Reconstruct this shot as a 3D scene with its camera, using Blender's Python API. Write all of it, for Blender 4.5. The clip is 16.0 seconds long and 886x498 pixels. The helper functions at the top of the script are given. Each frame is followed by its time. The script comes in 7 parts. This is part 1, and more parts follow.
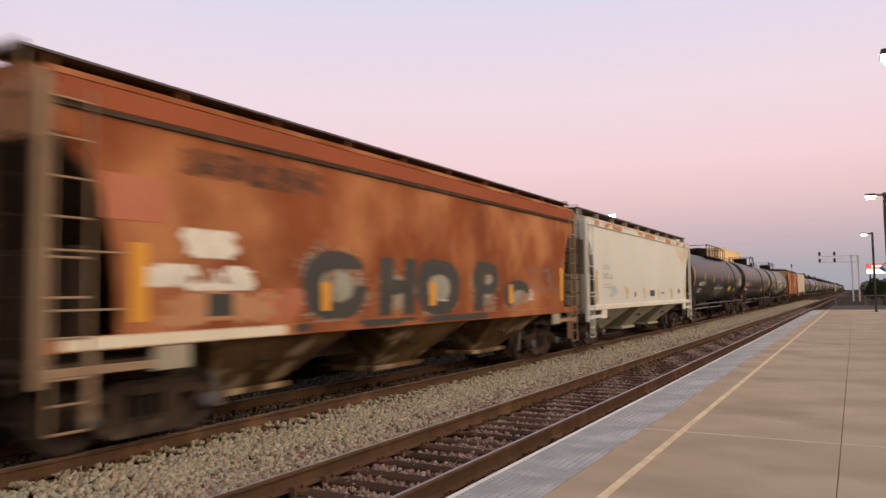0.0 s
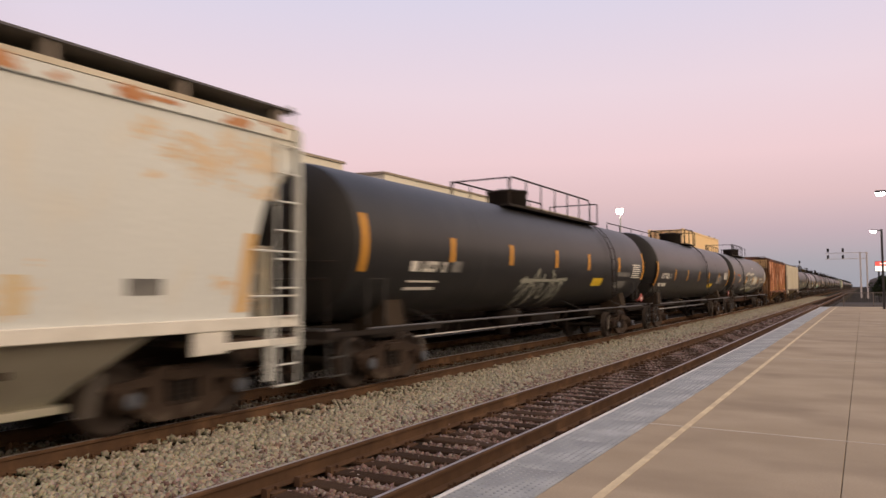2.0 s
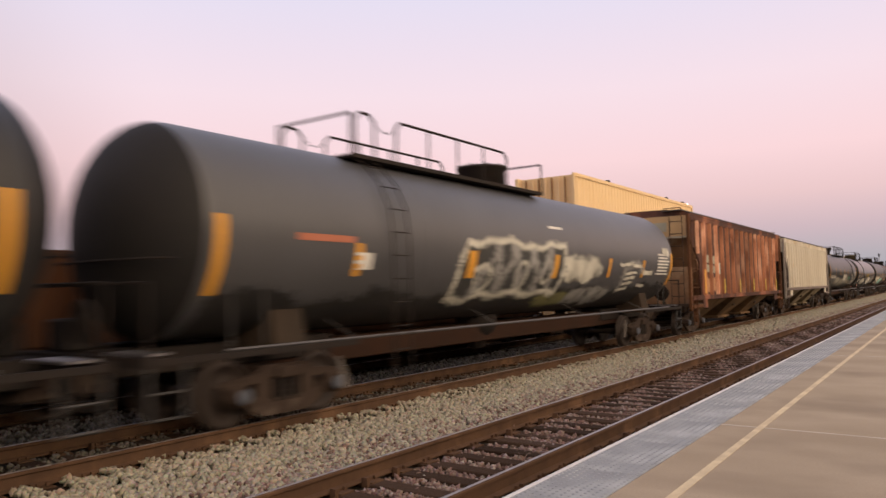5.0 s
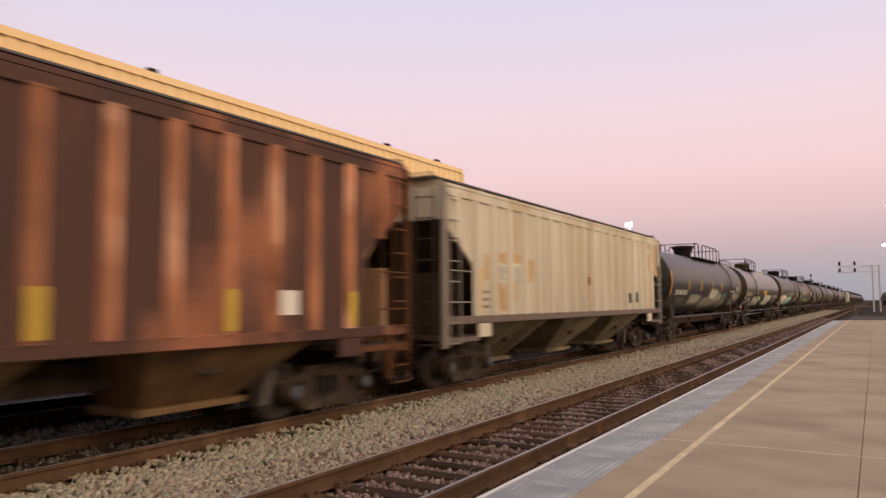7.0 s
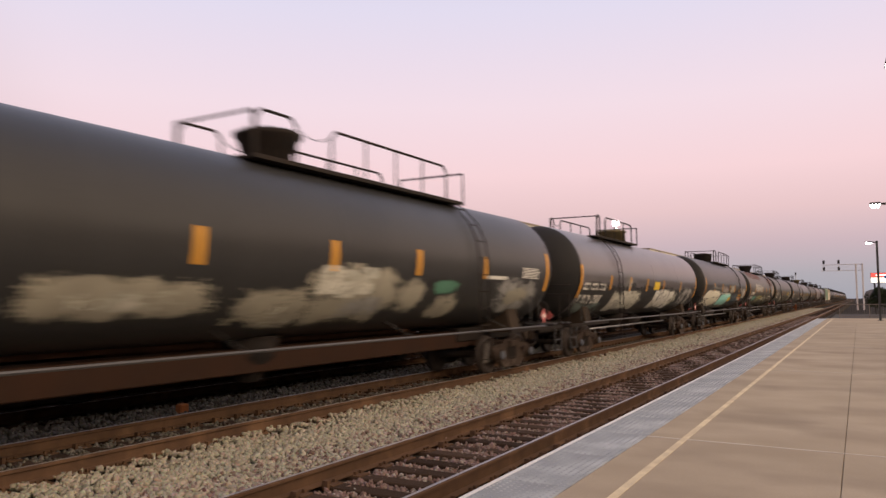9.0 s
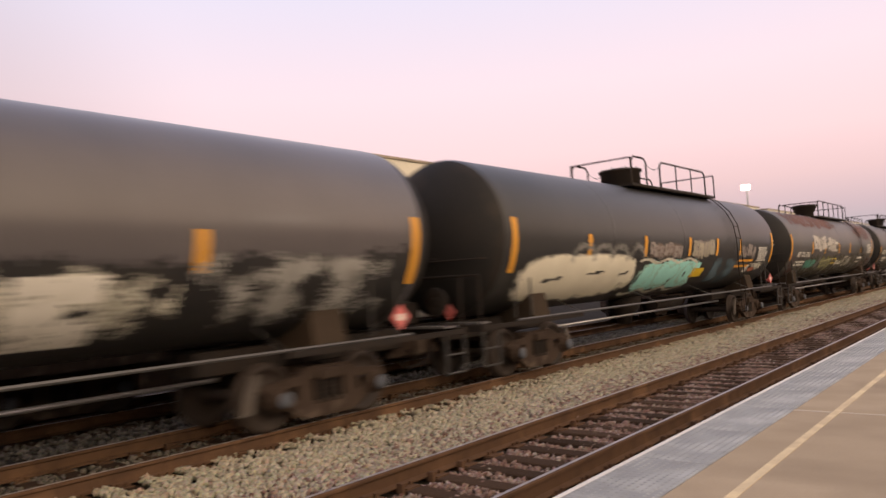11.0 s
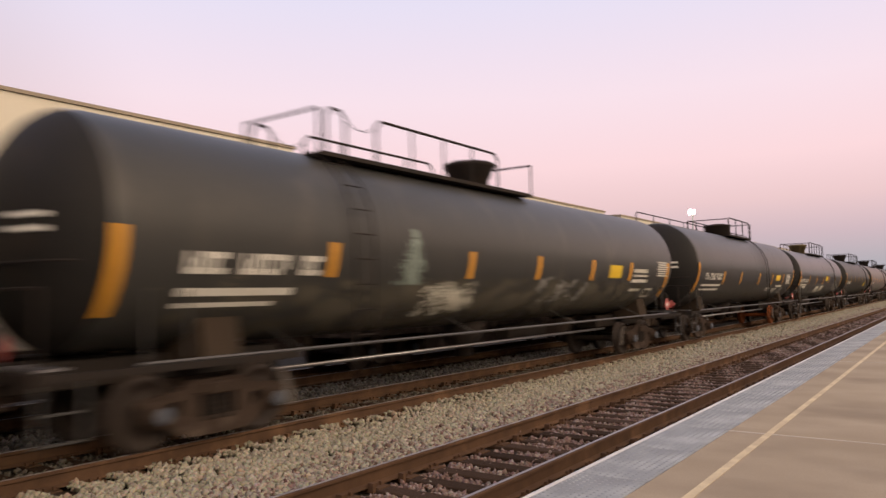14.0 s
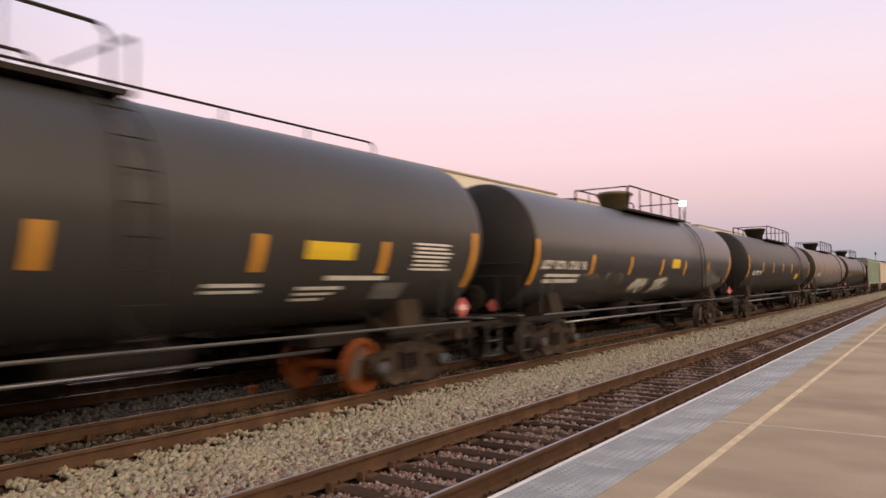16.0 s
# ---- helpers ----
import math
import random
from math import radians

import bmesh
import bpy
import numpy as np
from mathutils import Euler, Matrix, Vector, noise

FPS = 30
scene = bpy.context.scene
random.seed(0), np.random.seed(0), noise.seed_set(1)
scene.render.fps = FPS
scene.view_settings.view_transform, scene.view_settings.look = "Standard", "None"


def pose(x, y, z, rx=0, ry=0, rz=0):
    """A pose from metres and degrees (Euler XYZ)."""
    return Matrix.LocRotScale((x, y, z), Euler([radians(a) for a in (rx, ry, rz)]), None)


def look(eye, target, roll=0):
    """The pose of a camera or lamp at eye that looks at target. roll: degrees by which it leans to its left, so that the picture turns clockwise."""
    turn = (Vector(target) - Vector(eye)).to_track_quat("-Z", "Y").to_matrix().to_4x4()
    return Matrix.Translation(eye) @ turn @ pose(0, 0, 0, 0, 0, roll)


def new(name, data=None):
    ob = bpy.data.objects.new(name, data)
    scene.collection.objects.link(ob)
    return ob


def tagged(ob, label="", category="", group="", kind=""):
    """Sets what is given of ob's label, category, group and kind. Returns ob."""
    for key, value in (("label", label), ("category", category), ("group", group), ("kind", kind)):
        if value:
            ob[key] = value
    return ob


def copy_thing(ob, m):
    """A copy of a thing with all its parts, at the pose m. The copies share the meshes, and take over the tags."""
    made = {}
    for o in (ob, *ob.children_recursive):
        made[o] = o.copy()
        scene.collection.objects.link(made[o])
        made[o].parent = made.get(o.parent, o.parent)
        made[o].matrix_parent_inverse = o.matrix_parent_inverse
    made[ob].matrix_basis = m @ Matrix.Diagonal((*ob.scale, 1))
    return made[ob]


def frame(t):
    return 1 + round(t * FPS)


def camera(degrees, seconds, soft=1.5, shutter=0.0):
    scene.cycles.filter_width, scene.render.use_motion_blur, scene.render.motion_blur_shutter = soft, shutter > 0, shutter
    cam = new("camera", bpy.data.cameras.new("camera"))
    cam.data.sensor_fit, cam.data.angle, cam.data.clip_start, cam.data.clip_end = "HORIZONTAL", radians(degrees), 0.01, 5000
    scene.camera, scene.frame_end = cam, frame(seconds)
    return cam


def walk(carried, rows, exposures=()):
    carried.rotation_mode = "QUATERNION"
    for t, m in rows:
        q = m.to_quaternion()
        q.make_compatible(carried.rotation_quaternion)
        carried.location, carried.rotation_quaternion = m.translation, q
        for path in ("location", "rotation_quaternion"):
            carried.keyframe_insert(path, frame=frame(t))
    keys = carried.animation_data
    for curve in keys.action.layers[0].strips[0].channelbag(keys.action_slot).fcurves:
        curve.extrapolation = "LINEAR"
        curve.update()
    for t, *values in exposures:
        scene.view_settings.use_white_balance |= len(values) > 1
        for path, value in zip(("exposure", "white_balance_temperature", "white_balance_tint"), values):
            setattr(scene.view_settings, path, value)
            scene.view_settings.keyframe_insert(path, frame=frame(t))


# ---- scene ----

EYE = 1.4375          # eye above the platform; the platform's surface is z = 0
RAIL = -0.3835        # top of the rails
X0, X1, X2 = -4.48, -8.92, -13.2   # middles of the three tracks
GAUGE = 1.435
SPEED, GAIN = 15.184, 0.0478       # near train
SPEED2 = 10.4                      # far train

cam = camera(63.1, 16.0, 1.5, 0.5)
# seconds, heading to the left of the track, tilt, lean
HEADINGS = [
    (0.0, 29.67, 3.68, 0.89),
    (0.5, 29.88, 3.43, 0.1),
    (1.0, 30.17, 3.18, 0.01),
    (1.5, 30.21, 3.28, 0.02),
    (2.0, 30.16, 3.1, 0.28),
    (2.5, 29.73, 3.42, -0.01),
    (3.0, 29.61, 3.22, -0.2),
    (3.2, 29.52, 3.1, -0.32),
    (4.2, 32.3, 3.2, 0.5),
    (5.3, 35.37, 3.25, 1.32),
    (5.5, 34.73, 3.29, 1.08),
    (6.0, 31.98, 3.72, 0.79),
    (6.5, 31.84, 4.49, 0.5),
    (7.0, 30.87, 4.26, 0.44),
    (7.5, 30.94, 4.19, 0.76),
    (8.0, 30.05, 4.39, 0.58),
    (8.5, 30.08, 4.28, 0.47),
    (9.0, 29.9, 4.1, 0.42),
    (9.5, 30.21, 4.19, 0.49),
    (9.7, 30.25, 4.04, 0.34),
    (10.4, 34.0, 3.6, 1.6),
    (11.1, 40.5, 2.8, 3.8),
    (11.8, 44.5, 1.87, 5.21),
    (12.0, 43.08, 1.29, 5.1),
    (12.5, 42.03, 0.12, 3.44),
    (13.0, 39.95, 2.9, 1.95),
    (13.5, 36.01, 3.79, 1.23),
    (14.0, 35.55, 3.69, 1.2),
    (14.5, 34.98, 3.53, 1.43),
    (15.0, 34.56, 3.27, 1.57),
    (15.5, 34.82, 2.99, 1.33),
    (16.0, 34.83, 2.86, 0.8),
]
walk(cam, [(t, pose(0, 0, EYE, 90 + p, r, y)) for t, y, p, r in HEADINGS],
     [(0, -0.06, 6500, 10), (1, -0.08, 6500, 10), (1.6, -0.13, 6500, 10), (2.2, -0.11, 6500, 10), (3, -0.02, 6500, 10), (5.5, 0.03, 6550, 10), (7, -0.06, 6600, 10), (8, -0.12, 6500, 10), (8.6, -0.03, 6500, 10), (9.5, -0.01, 6500, 10), (11.8, 0.20, 6800, 10), (12.5, 0.20, 6850, 10), (13, 0.0, 6550, 10), (14, 0.05, 6500, 10), (14.5, 0.10, 6500, 10), (16, 0.09, 6500, 10)])

# ---- light: dusk after sunset, the glow behind the camera, the earth's shadow ahead ----
def sky():
    w = bpy.data.worlds.new("dusk")
    scene.world = w
    w.use_nodes = True
    nt = w.node_tree
    n, l = nt.nodes, nt.links
    n.clear()
    out, bg = n.new("ShaderNodeOutputWorld"), n.new("ShaderNodeBackground")
    tc, sep = n.new("ShaderNodeTexCoord"), n.new("ShaderNodeSeparateXYZ")
    l.new(tc.outputs["Generated"], sep.inputs[0])
    ramp = n.new("ShaderNodeValToRGB")
    stops = [(0.0, (0.39, 0.385, 0.435)), (0.03, (0.45, 0.42, 0.46)), (0.07, (0.62, 0.475, 0.515)), (0.115, (0.82, 0.58, 0.59)),
             (0.17, (0.945, 0.68, 0.705)), (0.26, (0.915, 0.74, 0.81)), (0.38, (0.78, 0.73, 0.88)), (0.7, (0.45, 0.50, 0.72)), (1.0, (0.30, 0.38, 0.62))]
    ramp.color_ramp.elements[0].position, ramp.color_ramp.elements[0].color = stops[0][0], (*stops[0][1], 1)
    ramp.color_ramp.elements[1].position, ramp.color_ramp.elements[1].color = stops[-1][0], (*stops[-1][1], 1)
    for p, c in stops[1:-1]:
        ramp.color_ramp.elements.new(p).color = (*c, 1)
    l.new(sep.outputs["Z"], ramp.inputs[0])
    # the sky across the tracks, away from both the glow and the pink belt, is a little deeper
    side = n.new("ShaderNodeMapRange")
    side.interpolation_type = "SMOOTHSTEP"
    side.inputs["From Min"].default_value, side.inputs["From Max"].default_value = -0.80, -0.98
    side.inputs["To Min"].default_value, side.inputs["To Max"].default_value = 1.0, 0.72
    l.new(sep.outputs["X"], side.inputs["Value"])
    deep = n.new("ShaderNodeMix")
    deep.data_type, deep.blend_type = "RGBA", "MULTIPLY"
    deep.inputs["Factor"].default_value = 1.0
    l.new(ramp.outputs[0], deep.inputs["A"])
    l.new(side.outputs[0], deep.inputs["B"])
    # the sunset side, behind and to the right of the camera
    glow = n.new("ShaderNodeVectorMath")
    glow.operation = "DOT_PRODUCT"
    l.new(tc.outputs["Generated"], glow.inputs[0])
    glow.inputs[1].default_value = Vector((0.97, -0.16, 0.08)).normalized()
    rng = n.new("ShaderNodeMapRange")
    rng.inputs["From Min"].default_value, rng.inputs["From Max"].default_value = 0.0, 1.0
    l.new(glow.outputs["Value"], rng.inputs["Value"])
    mix = n.new("ShaderNodeMix")
    mix.data_type = "RGBA"
    l.new(rng.outputs[0], mix.inputs["Factor"])
    l.new(deep.outputs["Result"], mix.inputs["A"])
    mix.inputs["B"].default_value = (1.95, 1.40, 0.92, 1)
    l.new(mix.outputs["Result"], bg.inputs[0])
    bg.inputs[1].default_value = 1.0
    l.new(bg.outputs[0], out.inputs[0])


sky()
sun = new("sun", bpy.data.lights.new("sun", "SUN"))
sun.data.energy, sun.data.angle, sun.data.color = 1.0, radians(35), (1.0, 0.84, 0.68)
sun.matrix_world = look((8, -1.0, 3.2), (0, 0, 0))


# ---- materials ----
def mat(name, base, rough=0.8, metal=0.0, second=None, scale=3.0, amount=0.5, grain=60.0, bump=0.15, stretch=(1, 1, 1), contrast=0.25, per_object=0.0, third=None, third_scale=0.8, third_at=0.62, third_soft=0.06, spec=None):
    """Paint, stone or wood: the base colour broken by a second at one scale and a third at another, with a fine grain and relief."""
    m = bpy.data.materials.new(name)
    m.use_nodes = True
    nt = m.node_tree
    n, l = nt.nodes, nt.links
    b = n["Principled BSDF"]
    b.inputs["Roughness"].default_value, b.inputs["Metallic"].default_value = rough, metal
    b.inputs["Specular IOR Level"].default_value = spec if spec is not None else 0.08 if rough >= 0.8 else 0.5
    tc, mp = n.new("ShaderNodeTexCoord"), n.new("ShaderNodeMapping")
    mp.inputs["Scale"].default_value = stretch
    l.new(tc.outputs["Object"], mp.inputs["Vector"])
    src = mp.outputs[0]

    def noise_tex(s, detail=4):
        t = n.new("ShaderNodeTexNoise")
        t.inputs["Scale"].default_value, t.inputs["Detail"].default_value = s, detail
        l.new(src, t.inputs["Vector"])
        return t.outputs["Fac"]

    def mixed(fac, a, c2):
        x = n.new("ShaderNodeMix")
        x.data_type = "RGBA"
        l.new(fac, x.inputs["Factor"])
        for sock, c in (("A", a), ("B", c2)):
            if isinstance(c, tuple):
                x.inputs[sock].default_value = (*c, 1)
            else:
                l.new(c, x.inputs[sock])
        return x.outputs["Result"]

    def spread(fac, lo, hi, top=1.0):
        r = n.new("ShaderNodeMapRange")
        r.inputs["From Min"].default_value, r.inputs["From Max"].default_value = lo, hi
        r.inputs["To Max"].default_value = top
        l.new(fac, r.inputs["Value"])
        return r.outputs[0]

    second = second or tuple(v * 0.6 for v in base)
    col = mixed(spread(noise_tex(scale), 0.5 - contrast, 0.5 + contrast, amount), base, second)
    if third:
        col = mixed(spread(noise_tex(third_scale, 6), third_at - third_soft, third_at + third_soft), col, third)
    g = noise_tex(grain, 2)
    col = mixed(spread(g, 0.3, 0.8, 0.35), col, tuple(v * 0.55 for v in base))
    if per_object:
        info = n.new("ShaderNodeObjectInfo")
        hsv = n.new("ShaderNodeHueSaturation")
        l.new(spread(info.outputs["Random"], 0, 1), hsv.inputs["Value"])
        n[hsv.inputs["Value"].links[0].from_node.name].inputs["To Min"].default_value = 1 - per_object
        n[hsv.inputs["Value"].links[0].from_node.name].inputs["To Max"].default_value = 1 + per_object
        l.new(col, hsv.inputs["Color"])
        col = hsv.outputs[0]
    l.new(col, b.inputs["Base Color"])
    bp = n.new("ShaderNodeBump")
    bp.inputs["Strength"].default_value, bp.inputs["Distance"].default_value = bump, 0.02
    l.new(g, bp.inputs["Height"])
    l.new(bp.outputs[0], b.inputs["Normal"])
    return m


def glow(name, colour, strength):
    m = bpy.data.materials.new(name)
    m.use_nodes = True
    b = m.node_tree.nodes["Principled BSDF"]
    b.inputs["Base Color"].default_value = (*colour, 1)
    b.inputs["Emission Color"].default_value, b.inputs["Emission Strength"].default_value = (*colour, 1), strength
    return m


CONCRETE = mat("concrete", (0.335, 0.275, 0.208), 0.9, 0, (0.265, 0.218, 0.167), 0.9, 0.6, 90, 0.1, third=(0.25, 0.20, 0.15), third_scale=0.35, third_at=0.60)
EDGE_WHITE = mat("edge_white", (0.82, 0.79, 0.76), 0.8, 0, (0.5, 0.48, 0.46), 2, 0.5)
TACTILE = mat("tactile", (0.36, 0.375, 0.37), 0.7, 0, (0.26, 0.27, 0.27), 1.9, 0.85, per_object=0.07, third=(0.53, 0.545, 0.53), third_scale=1.6, third_at=0.57, third_soft=0.10, contrast=0.16)
LINE = mat("line", (0.80, 0.66, 0.42), 0.8, 0, (0.55, 0.43, 0.29), 4, 0.8, contrast=0.16)
BALLAST_BED = mat("ballast_bed", (0.052, 0.044, 0.034), 1, 0, (0.025, 0.021, 0.017), 9, 0.8, 30, 0.8, contrast=0.15)
def pebble(name, colours):
    """Loose stones, each with a shade of its own."""
    m = bpy.data.materials.new(name)
    m.use_nodes = True
    n, l = m.node_tree.nodes, m.node_tree.links
    b = n["Principled BSDF"]
    b.inputs["Roughness"].default_value, b.inputs["Specular IOR Level"].default_value = 0.95, 0.1
    g, r = n.new("ShaderNodeNewGeometry"), n.new("ShaderNodeValToRGB")
    l.new(g.outputs["Random Per Island"], r.inputs[0])
    k = len(colours)
    r.color_ramp.elements[0].color, r.color_ramp.elements[1].color = (*colours[0], 1), (*colours[-1], 1)
    for i in range(1, k - 1):
        r.color_ramp.elements.new(i / (k - 1)).color = (*colours[i], 1)
    tc, t, mx = n.new("ShaderNodeTexCoord"), n.new("ShaderNodeTexNoise"), n.new("ShaderNodeMix")
    t.inputs["Scale"].default_value = 45
    l.new(tc.outputs["Object"], t.inputs["Vector"])
    mx.data_type, mx.blend_type = "RGBA", "MULTIPLY"
    mx.inputs["Factor"].default_value = 0.6
    l.new(r.outputs[0], mx.inputs["A"])
    l.new(t.outputs["Color"], mx.inputs["B"])
    l.new(mx.outputs["Result"], b.inputs["Base Color"])
    return m


STONE = pebble("stone", [(0.33, 0.30, 0.22), (0.56, 0.52, 0.385), (0.46, 0.42, 0.315), (0.64, 0.60, 0.465), (0.40, 0.365, 0.285), (0.58, 0.53, 0.40), (0.48, 0.36, 0.275)])
STONE_RED = pebble("stone_red", [(0.17, 0.10, 0.08), (0.36, 0.25, 0.21), (0.26, 0.17, 0.14), (0.54, 0.45, 0.40), (0.21, 0.135, 0.11), (0.39, 0.275, 0.225)])
# Ballast under and behind the near train: the shade is in the stones' colour.
STONE_SHADED = pebble("stone_shaded", [(0.10, 0.09, 0.075), (0.22, 0.20, 0.17), (0.15, 0.135, 0.11), (0.30, 0.27, 0.23)])
TIE = mat("tie", (0.050, 0.033, 0.023), 0.95, 0, (0.085, 0.052, 0.034), 4, 0.7, 40, 0.4, stretch=(1, 8, 1), per_object=0.3)
RAIL_SIDE = mat("rail_rust", (0.135, 0.078, 0.046), 0.9, 0, (0.065, 0.040, 0.027), 3, 0.8, 80, 0.2, third=(0.18, 0.105, 0.06), third_scale=1.4, third_at=0.6)
RAIL_TOP = mat("rail_top", (0.62, 0.60, 0.60), 0.55, 0.85, (0.34, 0.28, 0.25), 1.0, 0.6, 80, 0.03, stretch=(1, 0.05, 1))
GROUND = mat("ground", (0.024, 0.021, 0.017), 1, 0, (0.016, 0.014, 0.012), 0.3, 0.7, 8, 0.6)
ASPHALT = mat("asphalt", (0.09, 0.085, 0.08), 0.95, 0, (0.06, 0.055, 0.055), 0.4, 0.6, 30, 0.3)
STEEL = mat("dark_steel", (0.026, 0.024, 0.023), 0.8, 0, (0.045, 0.03, 0.022), 2, 0.6)
GRIME = mat("truck_steel", (0.074, 0.053, 0.041), 0.9, 0, (0.036, 0.026, 0.021), 3, 0.8, third=(0.13, 0.10, 0.08), third_scale=2.5, third_at=0.62, third_soft=0.08)
WHEEL = mat("wheel", (0.046, 0.032, 0.025), 0.7, 0.2, (0.04, 0.03, 0.024), 6, 0.7)
WHEEL_RED = mat("wheel_rust", (0.30, 0.09, 0.03), 0.8, 0.1, (0.2, 0.07, 0.035), 6, 0.6)
TANK = mat("tank_black", (0.029, 0.0292, 0.0298), 0.36, 0, (0.047, 0.0462, 0.0452), 0.7, 0.8, 40, 0.05, stretch=(1, 0.9, 0.35), third=(0.040, 0.0392, 0.0382), third_scale=1.6, third_at=0.6, third_soft=0.1, spec=0.30)
TANK_GREY = mat("tank_grey", (0.088, 0.089, 0.095), 0.40, 0, (0.060, 0.060, 0.062), 0.6, 0.7, 40, 0.05)
TANK_OLIVE = mat("tank_olive", (0.047, 0.046, 0.043), 0.40, 0, (0.032, 0.0315, 0.030), 0.6, 0.8, 40, 0.05, stretch=(1, 0.9, 0.35), third=(0.060, 0.055, 0.048), third_scale=1.5, third_at=0.6, third_soft=0.1, spec=0.15)
TANK_PALE = mat("tank_pale", (0.125, 0.113, 0.118), 0.28, 0, (0.055, 0.052, 0.055), 0.6, 0.7, 40, 0.04, stretch=(1, 0.9, 0.4), spec=0.6)
RUST_BROWN = mat("rust_brown", (0.30, 0.096, 0.038), 0.8, 0, (0.17, 0.052, 0.026), 0.55, 0.9, 30, 0.08, stretch=(1, 1, 0.8), third=(0.47, 0.215, 0.10), third_scale=0.8, third_at=0.53, third_soft=0.13)
CHORD_RED = mat("chord_red", (0.33, 0.10, 0.05), 0.8, 0, (0.22, 0.07, 0.04), 0.8, 0.7, 30, 0.08)
CREAM = mat("cream", (0.655, 0.685, 0.665), 0.75, 0, (0.56, 0.575, 0.55), 0.45, 0.7, 30, 0.08, stretch=(1, 1, 0.5), third=(0.66, 0.61, 0.50), third_scale=1.3, third_at=0.64, third_soft=0.1)
CREAM_RUSTY = mat("cream_rusty", (0.66, 0.61, 0.50), 0.8, 0, (0.41, 0.36, 0.275), 1.6, 0.9, 30, 0.08, stretch=(1, 1, 0.14), third=(0.43, 0.33, 0.21), third_scale=1.1, third_at=0.62, third_soft=0.12)
RIB_RUST = mat("rib_rust", (0.070, 0.046, 0.042), 0.9, 0, (0.145, 0.070, 0.052), 0.8, 0.85, 30, 0.12, stretch=(1, 1, 0.45), third=(0.34, 0.145, 0.088), third_scale=0.9, third_at=0.58, third_soft=0.07)
RIB_POST = mat("rib_post", (0.60, 0.27, 0.15), 0.9, 0, (0.15, 0.062, 0.038), 1.3, 0.95, 30, 0.12, stretch=(1, 1, 0.6), contrast=0.18, per_object=0.35, third=(0.68, 0.40, 0.27), third_scale=1.1, third_at=0.60, third_soft=0.06)
HOPPER_TAN = mat("hopper_tan", (0.30, 0.185, 0.095), 0.85, 0, (0.085, 0.056, 0.036), 0.9, 0.95, 30, 0.1, stretch=(1, 1, 0.7), contrast=0.16)
END_TAN = mat("end_tan", (0.46, 0.28, 0.16), 0.85, 0, (0.20, 0.11, 0.065), 0.9, 0.9, 30, 0.1, stretch=(1, 1, 0.5), third=(0.52, 0.38, 0.25), third_scale=1.2, third_at=0.6)
BOARD_TAN = mat("weathered_board", (0.58, 0.41, 0.22), 0.8, 0, (0.4, 0.26, 0.13), 1.2, 0.7)
RIB_CREAM = mat("rib_cream", (0.70, 0.66, 0.55), 0.8, 0, (0.55, 0.49, 0.38), 0.8, 0.9, 30, 0.08, stretch=(1, 1, 0.2))
BAY_PATCHY = mat("patchy_bay", (0.24, 0.15, 0.075), 0.85, 0, (0.075, 0.048, 0.03), 0.9, 0.95, 30, 0.1, stretch=(1, 1, 0.8), contrast=0.14, third=(0.46, 0.36, 0.24), third_scale=1.5, third_at=0.60, third_soft=0.05)
HOPPER_DARK = mat("hopper_dark", (0.36, 0.29, 0.19), 0.85, 0, (0.055, 0.042, 0.028), 0.7, 0.9, 30, 0.1, contrast=0.18)
LEVER = mat("worn_lever", (0.14, 0.125, 0.11), 0.7, 0.2, (0.12, 0.09, 0.07), 3, 0.7)
BEARING = mat("bearing_cap", (0.11, 0.13, 0.165), 0.6, 0.2, (0.08, 0.07, 0.065), 4, 0.6)
OLIVE_YELLOW = mat("olive_yellow", (0.62, 0.42, 0.05), 0.7, 0, (0.48, 0.32, 0.05), 3, 0.5)
DARK_BROWN = mat("dark_brown_paint", (0.085, 0.052, 0.040), 0.8, 0, (0.12, 0.06, 0.04), 2, 0.7)
POST_TAN = mat("post_tan", (0.37, 0.275, 0.19), 0.85, 0, (0.24, 0.16, 0.105), 1.2, 0.8, 30, 0.1)
SILL_DARK = mat("sill_dark", (0.060, 0.030, 0.019), 0.85, 0.1, (0.04, 0.026, 0.02), 1.2, 0.8)
HOPPER_CREAM = mat("hopper_cream", (0.60, 0.585, 0.49), 0.85, 0, (0.36, 0.31, 0.22), 0.8, 0.8, 30, 0.1)
ROOF_DARK = mat("running_board", (0.10, 0.093, 0.088), 0.7, 0.3, (0.06, 0.05, 0.045), 2, 0.6)
GREY_POST = mat("grey_post", (0.36, 0.32, 0.28), 0.8, 0, (0.22, 0.18, 0.15), 2, 0.6)
WHITE = mat("white_mark", (0.80, 0.78, 0.71), 0.7, 0, (0.5, 0.48, 0.42), 3, 0.6)
YELLOW = mat("yellow_mark", (0.75, 0.36, 0.03), 0.6, 0, (0.6, 0.27, 0.03), 3, 0.5)
PIPE = mat("galvanised_pipe", (0.46, 0.46, 0.48), 0.34, 0.85, (0.22, 0.20, 0.19), 1.4, 0.7, 40, 0.03, stretch=(1, 0.15, 1))
# Grime for end recesses and saddles, with their shade put into the colour.
VOID_SHADE_GRIME = mat("end_shade_grime", (0.042, 0.034, 0.027), 0.9, 0, (0.075, 0.052, 0.036), 1.2, 0.7, 30, 0.1)
# Tank heads: grime plus the shade of the car ends, painted as black.
HEAD_SHADED = mat("head_shaded", (0.021, 0.0205, 0.0205), 0.6, 0, (0.030, 0.027, 0.025), 1.2, 0.8, 40, 0.08, third=(0.045, 0.036, 0.029), third_scale=0.9, third_at=0.62, third_soft=0.1, spec=0.1)
